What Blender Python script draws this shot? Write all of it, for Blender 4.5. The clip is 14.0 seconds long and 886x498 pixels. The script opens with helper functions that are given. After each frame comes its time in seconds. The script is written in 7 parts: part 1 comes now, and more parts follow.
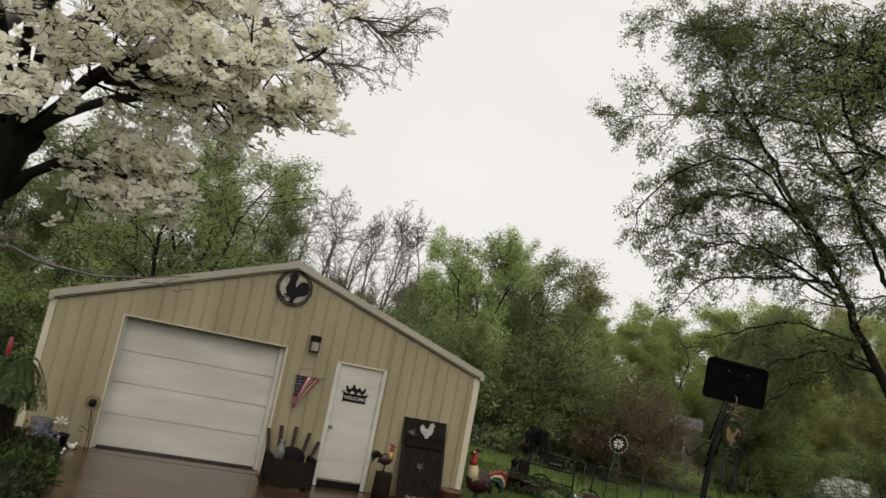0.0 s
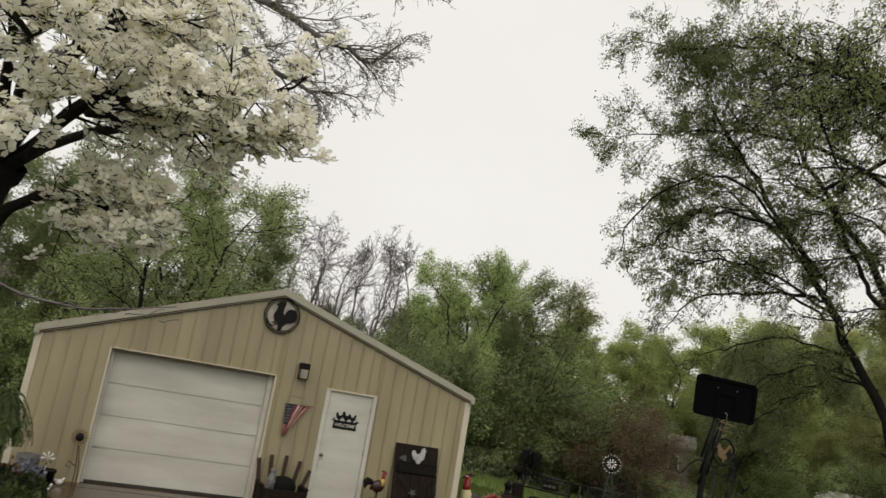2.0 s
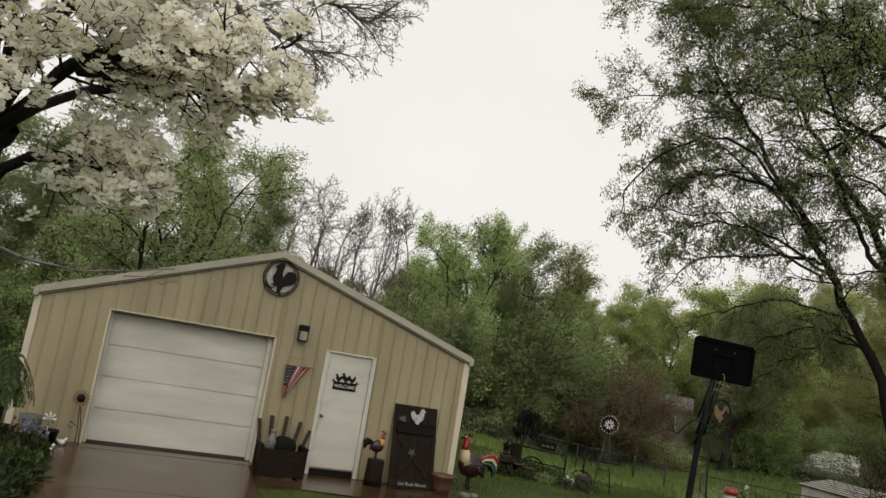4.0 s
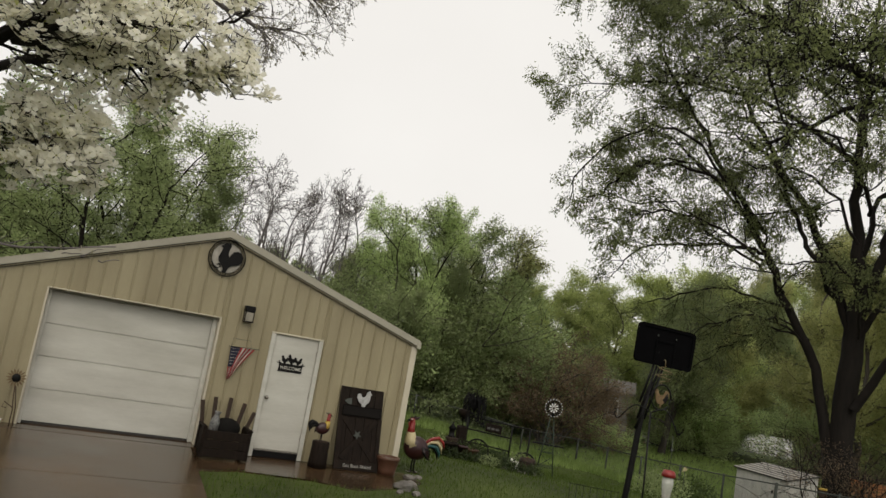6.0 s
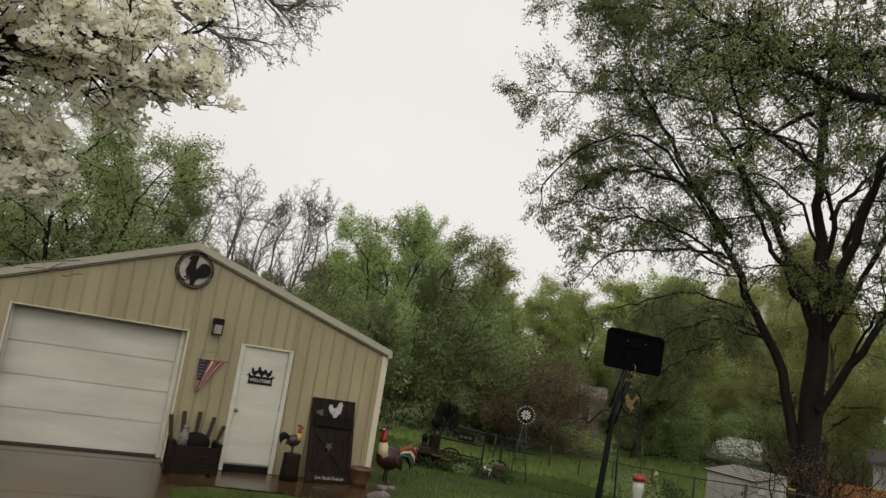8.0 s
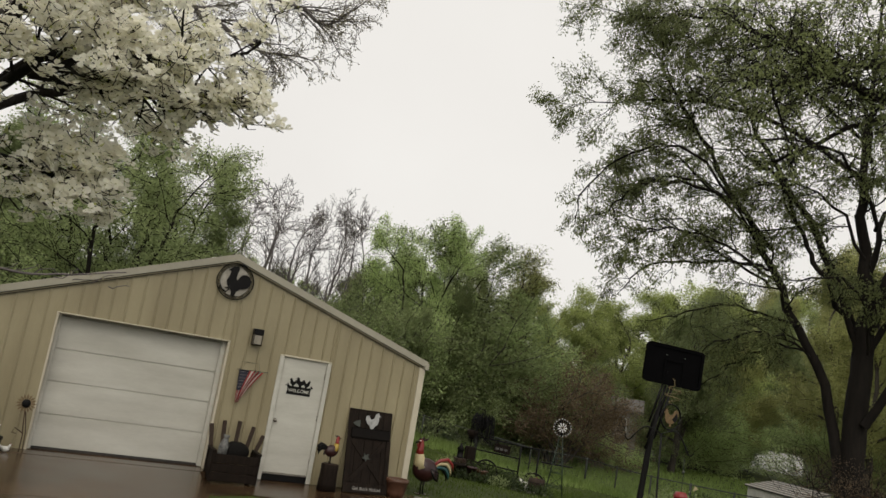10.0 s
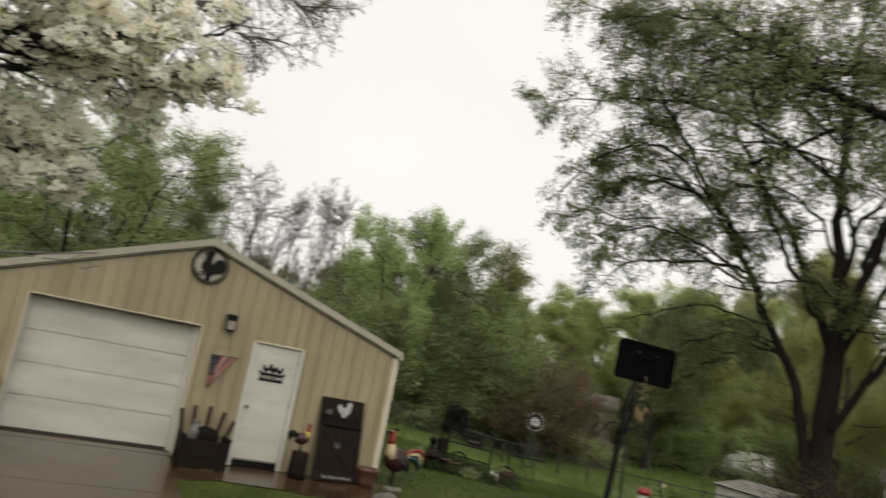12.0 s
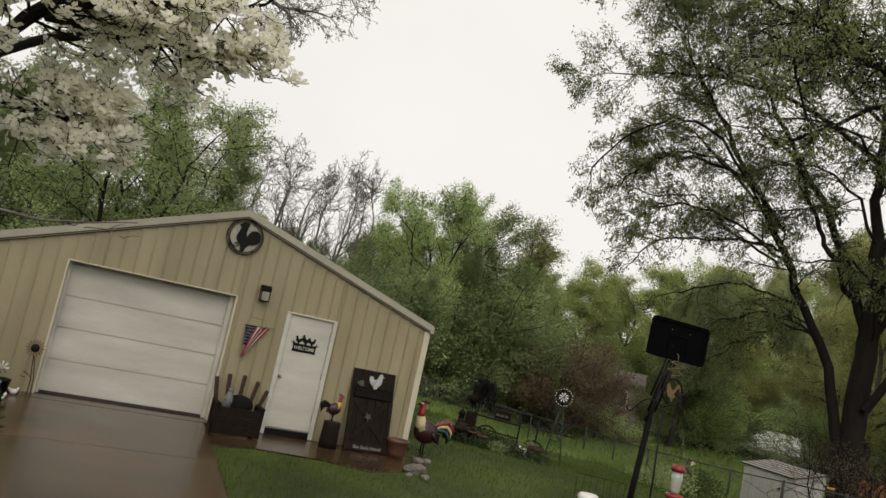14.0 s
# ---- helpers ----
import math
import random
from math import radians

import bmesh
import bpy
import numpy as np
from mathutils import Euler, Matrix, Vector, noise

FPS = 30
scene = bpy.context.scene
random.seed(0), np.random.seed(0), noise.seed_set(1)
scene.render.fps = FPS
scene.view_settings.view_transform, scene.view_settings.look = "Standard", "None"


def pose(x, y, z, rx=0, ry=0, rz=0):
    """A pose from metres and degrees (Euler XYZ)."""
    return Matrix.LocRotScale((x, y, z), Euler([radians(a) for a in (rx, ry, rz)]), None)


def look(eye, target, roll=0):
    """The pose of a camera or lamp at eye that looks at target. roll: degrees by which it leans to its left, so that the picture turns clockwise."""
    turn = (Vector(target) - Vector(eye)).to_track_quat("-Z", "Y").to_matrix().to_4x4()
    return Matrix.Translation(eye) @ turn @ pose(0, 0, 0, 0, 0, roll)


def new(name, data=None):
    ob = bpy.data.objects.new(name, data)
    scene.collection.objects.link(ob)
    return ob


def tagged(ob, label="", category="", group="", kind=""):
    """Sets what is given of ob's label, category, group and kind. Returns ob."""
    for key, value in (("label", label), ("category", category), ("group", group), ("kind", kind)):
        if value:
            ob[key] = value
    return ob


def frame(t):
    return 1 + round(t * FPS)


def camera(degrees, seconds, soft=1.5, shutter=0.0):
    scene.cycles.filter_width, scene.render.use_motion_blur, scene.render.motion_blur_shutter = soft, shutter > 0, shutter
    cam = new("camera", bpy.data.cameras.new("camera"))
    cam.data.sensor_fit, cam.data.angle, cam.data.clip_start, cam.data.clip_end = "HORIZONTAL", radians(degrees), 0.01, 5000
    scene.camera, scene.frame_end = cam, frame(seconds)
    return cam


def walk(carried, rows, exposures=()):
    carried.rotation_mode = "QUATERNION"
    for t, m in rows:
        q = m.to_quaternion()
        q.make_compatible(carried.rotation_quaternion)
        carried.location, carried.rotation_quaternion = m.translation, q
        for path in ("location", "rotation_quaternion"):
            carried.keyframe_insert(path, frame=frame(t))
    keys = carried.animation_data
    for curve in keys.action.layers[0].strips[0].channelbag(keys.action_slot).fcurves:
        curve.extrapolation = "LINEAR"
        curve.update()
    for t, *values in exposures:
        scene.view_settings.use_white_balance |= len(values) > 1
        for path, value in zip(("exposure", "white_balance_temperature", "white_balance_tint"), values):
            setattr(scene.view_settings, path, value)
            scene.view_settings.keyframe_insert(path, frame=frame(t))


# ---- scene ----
cam = camera(58.3, 14.0, shutter=0.5)
PATH = [
    (0, (-3.967, -13.97, 2.057), (-3.296, -12.114, 2.383), 11.1),
    (0.5, (-3.958, -13.985, 2.07), (-3.33, -12.115, 2.4), 11.6),
    (1, (-3.973, -13.986, 2.072), (-3.296, -12.14, 2.437), 11.0),
    (1.5, (-3.95, -13.98, 2.068), (-3.241, -12.151, 2.46), 10.2),
    (2, (-3.939, -14.01, 2.055), (-3.257, -12.171, 2.444), 9.6),
    (2.2, (-3.942, -13.995, 2.048), (-3.278, -12.147, 2.431), 9.4),
    (4.3, (-3.901, -13.973, 2.067), (-3.183, -12.128, 2.35), 9.6),
    (4.5, (-3.895, -13.968, 2.079), (-3.16, -12.128, 2.355), 9.8),
    (5, (-3.9, -13.977, 2.07), (-3.112, -12.158, 2.335), 10.4),
    (5.5, (-3.886, -13.98, 2.074), (-3.068, -12.174, 2.338), 10.2),
    (6, (-3.889, -13.971, 2.068), (-3.065, -12.17, 2.345), 10.1),
    (6.5, (-3.896, -13.974, 2.05), (-3.057, -12.183, 2.349), 9.7),
    (7, (-3.889, -13.976, 2.054), (-3.028, -12.199, 2.369), 9.7),
    (7.5, (-3.876, -13.973, 2.071), (-2.995, -12.206, 2.386), 9.5),
    (8, (-3.876, -13.985, 2.067), (-2.992, -12.218, 2.378), 9.0),
    (8.5, (-3.883, -13.993, 2.077), (-3.025, -12.214, 2.389), 8.5),
    (8.7, (-3.892, -13.987, 2.073), (-3.066, -12.193, 2.387), 8.4),
    (10.8, (-3.971, -14.034, 2.12), (-3.147, -12.241, 2.445), 10.4),
    (11, (-3.974, -14.064, 2.119), (-2.992, -12.354, 2.455), 10.2),
    (11.5, (-3.955, -14.063, 2.111), (-2.89, -12.403, 2.443), 8.7),
    (12, (-3.871, -14.029, 2.105), (-3.024, -12.244, 2.414), 11.2),
    (12.5, (-3.851, -13.996, 2.082), (-3.162, -12.143, 2.379), 12.2),
    (13, (-3.946, -13.968, 2.063), (-3.202, -12.132, 2.333), 11.5),
    (13.5, (-3.936, -13.96, 2.068), (-3.133, -12.143, 2.299), 12.2),
    (14, (-3.947, -13.981, 2.081), (-3.145, -12.163, 2.314), 12.2),
]
walk(cam, [(t, look(eye, target, roll)) for t, eye, target, roll in PATH], [(0, 0.04), (2.2, 0.04), (4.3, 0.07), (6.0, 0.07), (8.0, 0.0), (8.7, 0.0), (10.8, 0.05), (11.1, 0.12), (11.5, 0.30), (11.8, 0.26), (12.0, 0.18), (12.4, 0.10), (13, 0.10), (14, 0.10)])

# ---- world, sun ----
world = bpy.data.worlds.new("sky")
scene.world = world
world.use_nodes = True
wn, wl = world.node_tree.nodes, world.node_tree.links
sky = wn.new("ShaderNodeTexSky")
sky.sky_type, sky.sun_disc = "NISHITA", False
sky.sun_elevation, sky.sun_rotation = radians(55), radians(200)
coord = wn.new("ShaderNodeTexCoord")
cloud = wn.new("ShaderNodeTexNoise")
cloud.inputs["Scale"].default_value, cloud.inputs["Detail"].default_value = 2.2, 5
wl.new(coord.outputs["Generated"], cloud.inputs["Vector"])
ramp = wn.new("ShaderNodeValToRGB")
ramp.color_ramp.elements[0].position, ramp.color_ramp.elements[0].color = 0.3, (8.44, 8.12, 7.66, 1)
ramp.color_ramp.elements[1].position, ramp.color_ramp.elements[1].color = 0.72, (9.2, 8.92, 8.44, 1)
wl.new(cloud.outputs["Fac"], ramp.inputs["Fac"])
blend = wn.new("ShaderNodeMix")
blend.data_type, blend.inputs["Factor"].default_value = "RGBA", 0.96
wl.new(sky.outputs["Color"], blend.inputs["A"])
wl.new(ramp.outputs["Color"], blend.inputs["B"])
wl.new(blend.outputs["Result"], wn["Background"].inputs["Color"])
wn["Background"].inputs["Strength"].default_value = 0.1
sun = new("sun", bpy.data.lights.new("sun", "SUN"))
sun.data.energy, sun.data.angle, sun.data.color = 1.25, radians(60), (1.0, 0.93, 0.80)
sun.matrix_world = look((-16, -40, 40), (0, 0, 0))



# ---- materials ----
def nodes_of(name):
    m = bpy.data.materials.new(name)
    m.use_nodes = True
    return m, m.node_tree.nodes, m.node_tree.links, m.node_tree.nodes["Principled BSDF"]


def tint(c, k):
    return (min(c[0] * k, 1), min(c[1] * k, 1), min(c[2] * k, 1), 1)


def mat(name, col, rough=0.6, metal=0.0, scale=6.0, vary=0.25, fine=60.0, bump=0.15, other=None, rough_vary=0.1, stretch=(1, 1, 1), spec=0.5, per_object=0.0):
    """Two scales of noise over a base colour, with fine relief."""
    m, n, l, p = nodes_of(name)
    tc, mp = n.new("ShaderNodeTexCoord"), n.new("ShaderNodeMapping")
    mp.inputs["Scale"].default_value = stretch
    l.new(tc.outputs["Object"], mp.inputs["Vector"])
    big, small = n.new("ShaderNodeTexNoise"), n.new("ShaderNodeTexNoise")
    big.inputs["Scale"].default_value, big.inputs["Detail"].default_value = scale, 6
    small.inputs["Scale"].default_value, small.inputs["Detail"].default_value = fine, 4
    l.new(mp.outputs["Vector"], big.inputs["Vector"])
    l.new(mp.outputs["Vector"], small.inputs["Vector"])
    r = n.new("ShaderNodeValToRGB")
    r.color_ramp.elements[0].position, r.color_ramp.elements[1].position = 0.3, 0.7
    r.color_ramp.elements[0].color = tint(other or col, 1 - vary)
    r.color_ramp.elements[1].color = tint(col, 1 + vary * 0.5)
    l.new(big.outputs["Fac"], r.inputs["Fac"])
    mul = n.new("ShaderNodeMix")
    mul.data_type, mul.blend_type, mul.inputs["Factor"].default_value = "RGBA", "MULTIPLY", min(vary * 1.4, 0.6)
    l.new(r.outputs["Color"], mul.inputs["A"])
    l.new(small.outputs["Fac"], mul.inputs["B"])
    out = mul.outputs["Result"]
    if per_object:
        info, hsv, mr = n.new("ShaderNodeObjectInfo"), n.new("ShaderNodeHueSaturation"), n.new("ShaderNodeMapRange")
        mr.inputs["To Min"].default_value, mr.inputs["To Max"].default_value = 1 - per_object, 1 + per_object
        l.new(info.outputs["Random"], mr.inputs["Value"])
        l.new(mr.outputs["Result"], hsv.inputs["Value"])
        l.new(out, hsv.inputs["Color"])
        out = hsv.outputs["Color"]
    l.new(out, p.inputs["Base Color"])
    rr = n.new("ShaderNodeMapRange")
    rr.inputs["To Min"].default_value, rr.inputs["To Max"].default_value = max(rough - rough_vary, 0.02), min(rough + rough_vary, 1)
    l.new(big.outputs["Fac"], rr.inputs["Value"])
    l.new(rr.outputs["Result"], p.inputs["Roughness"])
    p.inputs["Metallic"].default_value = metal
    p.inputs["Specular IOR Level"].default_value = spec
    if bump:
        b = n.new("ShaderNodeBump")
        b.inputs["Strength"].default_value, b.inputs["Distance"].default_value = bump, 0.02
        l.new(small.outputs["Fac"], b.inputs["Height"])
        l.new(b.outputs["Normal"], p.inputs["Normal"])
    return m


def leaf_mat(name, dark, light, through_light=0.35, rough=0.55):
    """Leaves: colour varies from leaf to leaf and from tree to tree, and some light comes through."""
    m, n, l, p = nodes_of(name)
    geo, info = n.new("ShaderNodeNewGeometry"), n.new("ShaderNodeObjectInfo")
    r = n.new("ShaderNodeValToRGB")
    r.color_ramp.elements[0].color, r.color_ramp.elements[1].color = (*dark, 1), (*light, 1)
    tc, noi = n.new("ShaderNodeTexCoord"), n.new("ShaderNodeTexNoise")
    noi.inputs["Scale"].default_value = 0.55
    l.new(tc.outputs["Object"], noi.inputs["Vector"])
    mixf = n.new("ShaderNodeMath")
    mixf.operation = "MULTIPLY_ADD"
    mixf.inputs[1].default_value = 0.5
    l.new(geo.outputs["Random Per Island"], mixf.inputs[0])
    sub = n.new("ShaderNodeMath")
    sub.operation = "MULTIPLY"
    sub.inputs[1].default_value = 0.6
    l.new(noi.outputs["Fac"], sub.inputs[0])
    l.new(sub.outputs[0], mixf.inputs[2])
    l.new(mixf.outputs[0], r.inputs["Fac"])
    hsv, mr = n.new("ShaderNodeHueSaturation"), n.new("ShaderNodeMapRange")
    mr.inputs["To Min"].default_value, mr.inputs["To Max"].default_value = 0.75, 1.25
    l.new(info.outputs["Random"], mr.inputs["Value"])
    l.new(mr.outputs["Result"], hsv.inputs["Value"])
    l.new(r.outputs["Color"], hsv.inputs["Color"])
    l.new(hsv.outputs["Color"], p.inputs["Base Color"])
    p.inputs["Roughness"].default_value = rough
    p.inputs["Specular IOR Level"].default_value = 0.25
    tr, mx = n.new("ShaderNodeBsdfTranslucent"), n.new("ShaderNodeMixShader")
    l.new(hsv.outputs["Color"], tr.inputs["Color"])
    mx.inputs["Fac"].default_value = through_light
    l.new(p.outputs["BSDF"], mx.inputs[1])
    l.new(tr.outputs["BSDF"], mx.inputs[2])
    l.new(mx.outputs["Shader"], n["Material Output"].inputs["Surface"])
    return m


BEIGE = mat("beige_steel", (0.338, 0.294, 0.184), 0.42, 0, 1.2, 0.13, 25, 0.03, other=(0.305, 0.258, 0.155), stretch=(1.5, 1.5, 0.35))
TRIM = mat("pale_trim_steel", (0.37, 0.345, 0.275), 0.4, 0, 2, 0.12, 30, 0.03)
ROOF = mat("weathered_roof_steel", (0.22, 0.195, 0.15), 0.45, 0, 2, 0.2, 30, 0.05)
WHITE = mat("white_door_paint", (0.56, 0.55, 0.495), 0.4, 0, 1.5, 0.10, 20, 0.03, other=(0.51, 0.495, 0.435), stretch=(0.6, 1, 2.5))
SEAL = mat("black_rubber", (0.03, 0.028, 0.025), 0.7)
CONCRETE = mat("wet_brown_concrete", (0.088, 0.051, 0.026), 0.20, 0, 0.8, 0.4, 45, 0.04, other=(0.050, 0.031, 0.017), rough_vary=0.14, spec=0.32)
MUD = mat("wet_dirt", (0.11, 0.075, 0.05), 0.45, 0, 2.0, 0.4, 40, 0.5, rough_vary=0.2)
GRASS_GROUND = mat("lawn_soil", (0.076, 0.100, 0.019), 0.85, 0, 0.35, 0.5, 14, 0.5, other=(0.046, 0.068, 0.014), spec=0.2)
BLADE = leaf_mat("grass_blade", (0.026, 0.048, 0.008), (0.100, 0.142, 0.026), 0.3)
WEED = leaf_mat("weed_leaf", (0.10, 0.16, 0.03), (0.26, 0.34, 0.11), 0.35)
BLACK = mat("black_painted_iron", (0.008, 0.0075, 0.0075), 0.5, 0.0, 12, 0.3, 80, 0.08, spec=0.15)
PLASTIC = mat("black_plastic", (0.004, 0.004, 0.0045), 0.8, 0, 8, 0.2, 60, 0.03, spec=0.02)
DARKWOOD = mat("wet_dark_wood", (0.022, 0.015, 0.011), 0.65, 0, 5, 0.6, 60, 0.4, stretch=(6, 6, 0.8), spec=0.1)
MIDWOOD = mat("brown_weathered_wood", (0.048, 0.030, 0.020), 0.6, 0, 5, 0.35, 60, 0.4, stretch=(6, 6, 0.8), spec=0.2)
STAINWOOD = mat("orange_stained_cedar", (0.42, 0.17, 0.05), 0.6, 0, 4, 0.25, 60, 0.3, stretch=(1, 5, 5))
GALV = mat("galvanised_steel", (0.062, 0.070, 0.060), 0.6, 0.3, 10, 0.2, 80, 0.05)
BRASS = mat("aged_brass", (0.55, 0.38, 0.14), 0.35, 0.9, 20, 0.25, 80, 0.05)
CHROME = mat("dull_nickel", (0.34, 0.31, 0.27), 0.3, 0.9, 20, 0.2, 80, 0.02)
CREAM = mat("cream_enamel", (0.50, 0.42, 0.24), 0.45, 0, 9, 0.15)
RED = mat("red_enamel", (0.25, 0.016, 0.014), 0.35, 0, 9, 0.2)
MAROON = mat("dark_maroon_enamel", (0.034, 0.007, 0.008), 0.35, 0, 9, 0.3)
YELLOW = mat("yellow_enamel", (0.46, 0.31, 0.05), 0.4, 0, 9, 0.2)
TEAL = mat("teal_enamel", (0.015, 0.07, 0.07), 0.35, 0, 9, 0.2)
WHITEGLAZE = mat("white_glaze", (0.78, 0.77, 0.74), 0.35, 0, 12, 0.1)
BLUE = mat("navy_cloth", (0.028, 0.030, 0.068), 0.8, 0, 30, 0.2, 200, 0.2)
REDCLOTH = mat("red_cloth", (0.45, 0.05, 0.05), 0.8, 0, 30, 0.2, 200, 0.2)
WHITECLOTH = mat("white_cloth", (0.72, 0.68, 0.64), 0.8, 0, 30, 0.12, 200, 0.2)
GREYCLAY = mat("grey_clay", (0.13, 0.125, 0.12), 0.7, 0, 10, 0.25)
TERRA = mat("brown_glazed_clay", (0.12, 0.055, 0.032), 0.35, 0, 8, 0.3)
STONE = mat("pale_field_stone", (0.17, 0.155, 0.135), 0.6, 0, 9, 0.3, 40, 0.6, per_object=0.3)
SHEDWHITE = mat("chalky_white_siding", (0.55, 0.54, 0.49), 0.6, 0, 4, 0.2, 30, 0.1, stretch=(3, 3, 0.6))
HOUSEGREY = mat("grey_house_siding", (0.34, 0.33, 0.31), 0.7, 0, 2, 0.15, 20, 0.1)
HOUSEWHITE = mat("white_house_siding", (0.66, 0.65, 0.62), 0.6, 0, 2, 0.1, 20, 0.1)
SHINGLE = mat("grey_shingle", (0.16, 0.15, 0.14), 0.8, 0, 3, 0.25, 30, 0.4)
WINDARK = mat("dark_window_glass", (0.03, 0.035, 0.04), 0.08, 0, 3, 0.1, 20, 0.0)
BARK = mat("dark_wet_bark", (0.019, 0.015, 0.012), 0.85, 0, 3, 0.5, 22, 0.8, stretch=(3, 3, 0.6), spec=0.2)
BARK_FAR = mat("grey_brown_bark", (0.085, 0.072, 0.060), 0.85, 0, 2, 0.35, 15, 0.6, stretch=(3, 3, 0.6))
BARK_PALE = mat("purple_grey_twig_bark", (0.165, 0.145, 0.142), 0.85, 0, 2, 0.3, 15, 0.3)
LEAF_MAPLE = leaf_mat("maple_leaf", (0.125, 0.150, 0.056), (0.345, 0.392, 0.165), 0.64)
LEAF_OLIVE = leaf_mat("olive_leaf", (0.20, 0.212, 0.075), (0.47, 0.48, 0.20), 0.58)
LEAF_GARDEN = leaf_mat("dark_garden_leaf", (0.016, 0.026, 0.010), (0.055, 0.075, 0.028), 0.3)
LEAF_GREEN = leaf_mat("spring_green_leaf", (0.165, 0.212, 0.088), (0.40, 0.46, 0.22), 0.58)
LEAF_LIGHT = leaf_mat("yellow_green_leaf", (0.225, 0.272, 0.088), (0.51, 0.57, 0.225), 0.58)
LEAF_CROWN = leaf_mat("fresh_crown_leaf", (0.245, 0.33, 0.118), (0.54, 0.64, 0.30), 0.58)
LEAF_DARK = leaf_mat("dark_vine_leaf", (0.12, 0.155, 0.066), (0.29, 0.345, 0.15), 0.5)
LEAF_PALE = leaf_mat("pale_new_leaf", (0.29, 0.315, 0.11), (0.55, 0.57, 0.25), 0.48)
LEAF_RUST = leaf_mat("russet_bud", (0.15, 0.105, 0.066), (0.295, 0.22, 0.138), 0.45)
LEAF_BUD = leaf_mat("brown_green_bud", (0.18, 0.165, 0.115), (0.34, 0.32, 0.23), 0.45)
LEAF_FERN = leaf_mat("fern_leaf", (0.022, 0.038, 0.010), (0.075, 0.105, 0.028), 0.3)
BRACT = leaf_mat("dogwood_bract", (0.86, 0.84, 0.72), (0.97, 0.955, 0.88), 0.6)
BRACT_EYE = mat("dogwood_flower_eye", (0.30, 0.30, 0.08), 0.7, 0, 40, 0.2)


# ---- mesh helpers ----
def link(name, me, parent=None, label=""):
    ob = new(name, me)
    if parent:
        ob.parent = parent
    if label:
        ob["label"] = label
    return ob


def part(name, bm, material, parent=None, label="", smooth=False):
    """One mesh object from a bmesh, under a thing or a part."""
    me = bpy.data.meshes.new(name)
    bmesh.ops.recalc_face_normals(bm, faces=bm.faces)
    bm.to_mesh(me)
    bm.free()
    for m in material if isinstance(material, (list, tuple)) else [material]:
        me.materials.append(m)
    if smooth:
        me.polygons.foreach_set("use_smooth", [True] * len(me.polygons))
    return link(name, me, parent, label)


def thing(name, at=(0, 0, 0), turn=0, label="", category="", group="", kind=""):
    ob = new(name)
    ob.matrix_world = pose(*at, 0, 0, turn)
    ob.empty_display_size = 0.1
    return tagged(ob, label, category, group, kind)


def add_box(bm, a, b, bevel=0.0, mi=0, m=None):
    """A box from corner a to corner b; bevel rounds its edges; m turns or moves it."""
    r = bmesh.ops.create_cube(bm, size=1)
    vs = r["verts"]
    for v in vs:
        v.co = Vector([(a[i] + b[i]) / 2 + v.co[i] * (b[i] - a[i]) for i in range(3)])
    fs = {f for v in vs for f in v.link_faces}
    if bevel:
        es = list({e for v in vs for e in v.link_edges})
        g = bmesh.ops.bevel(bm, geom=es, offset=bevel, segments=1, affect="EDGES")
        fs = set(g["faces"]) | {f for f in fs if f.is_valid}
        vs = list({v for f in fs for v in f.verts})
    for f in fs:
        f.material_index = mi
    if m is not None:
        bmesh.ops.transform(bm, matrix=m, verts=vs)
    return vs


def add_tube(bm, pts, radii, sides=8, mi=0, cap=True):
    """A tube along points; radii is one number or one for each point."""
    pts = [Vector(p) for p in pts]
    if not isinstance(radii, (list, tuple)):
        radii = [radii] * len(pts)
    rings = []
    for i, p in enumerate(pts):
        d = (pts[min(i + 1, len(pts) - 1)] - pts[max(i - 1, 0)]).normalized()
        ref = Vector((0, 0, 1)) if abs(d.z) < 0.9 else Vector((1, 0, 0))
        u = d.cross(ref).normalized()
        v = d.cross(u)
        rings.append([bm.verts.new(p + (u * math.cos(k * math.tau / sides) + v * math.sin(k * math.tau / sides)) * radii[i]) for k in range(sides)])
    for a, b in zip(rings, rings[1:]):
        for k in range(sides):
            f = bm.faces.new((a[k], a[(k + 1) % sides], b[(k + 1) % sides], b[k]))
            f.material_index = mi
            f.smooth = True
    if cap:
        for r in (rings[0], rings[-1]):
            bm.faces.new(r).material_index = mi


def add_lathe(bm, profile, sides=16, at=(0, 0, 0), mi=0, wobble=0.0):
    """Turned about z: profile of (radius, height)."""
    rings = []
    for r, z in profile:
        rings.append([bm.verts.new((at[0] + r * (1 + wobble * math.sin(k * 2.3)) * math.cos(k * math.tau / sides), at[1] + r * (1 + wobble * math.cos(k * 1.7)) * math.sin(k * math.tau / sides), at[2] + z)) for k in range(sides)])
    for a, b in zip(rings, rings[1:]):
        for k in range(sides):
            f = bm.faces.new((a[k], a[(k + 1) % sides], b[(k + 1) % sides], b[k]))
            f.material_index = mi
            f.smooth = True
    for r in (rings[0], rings[-1]):
        bm.faces.new(r).material_index = mi


def add_plate(bm, outline, depth, mi=0, m=None):
    """A flat cut-out in the xz plane, depth thick towards -y."""
    front = [bm.verts.new((x, -depth, z)) for x, z in outline]
    back = [bm.verts.new((x, 0, z)) for x, z in outline]
    k = len(outline)
    bm.faces.new(front).material_index = mi
    bm.faces.new(back[::-1]).material_index = mi
    for i in range(k):
        bm.faces.new((front[i], back[i], back[(i + 1) % k], front[(i + 1) % k])).material_index = mi
    if m is not None:
        bmesh.ops.transform(bm, matrix=m, verts=front + back)


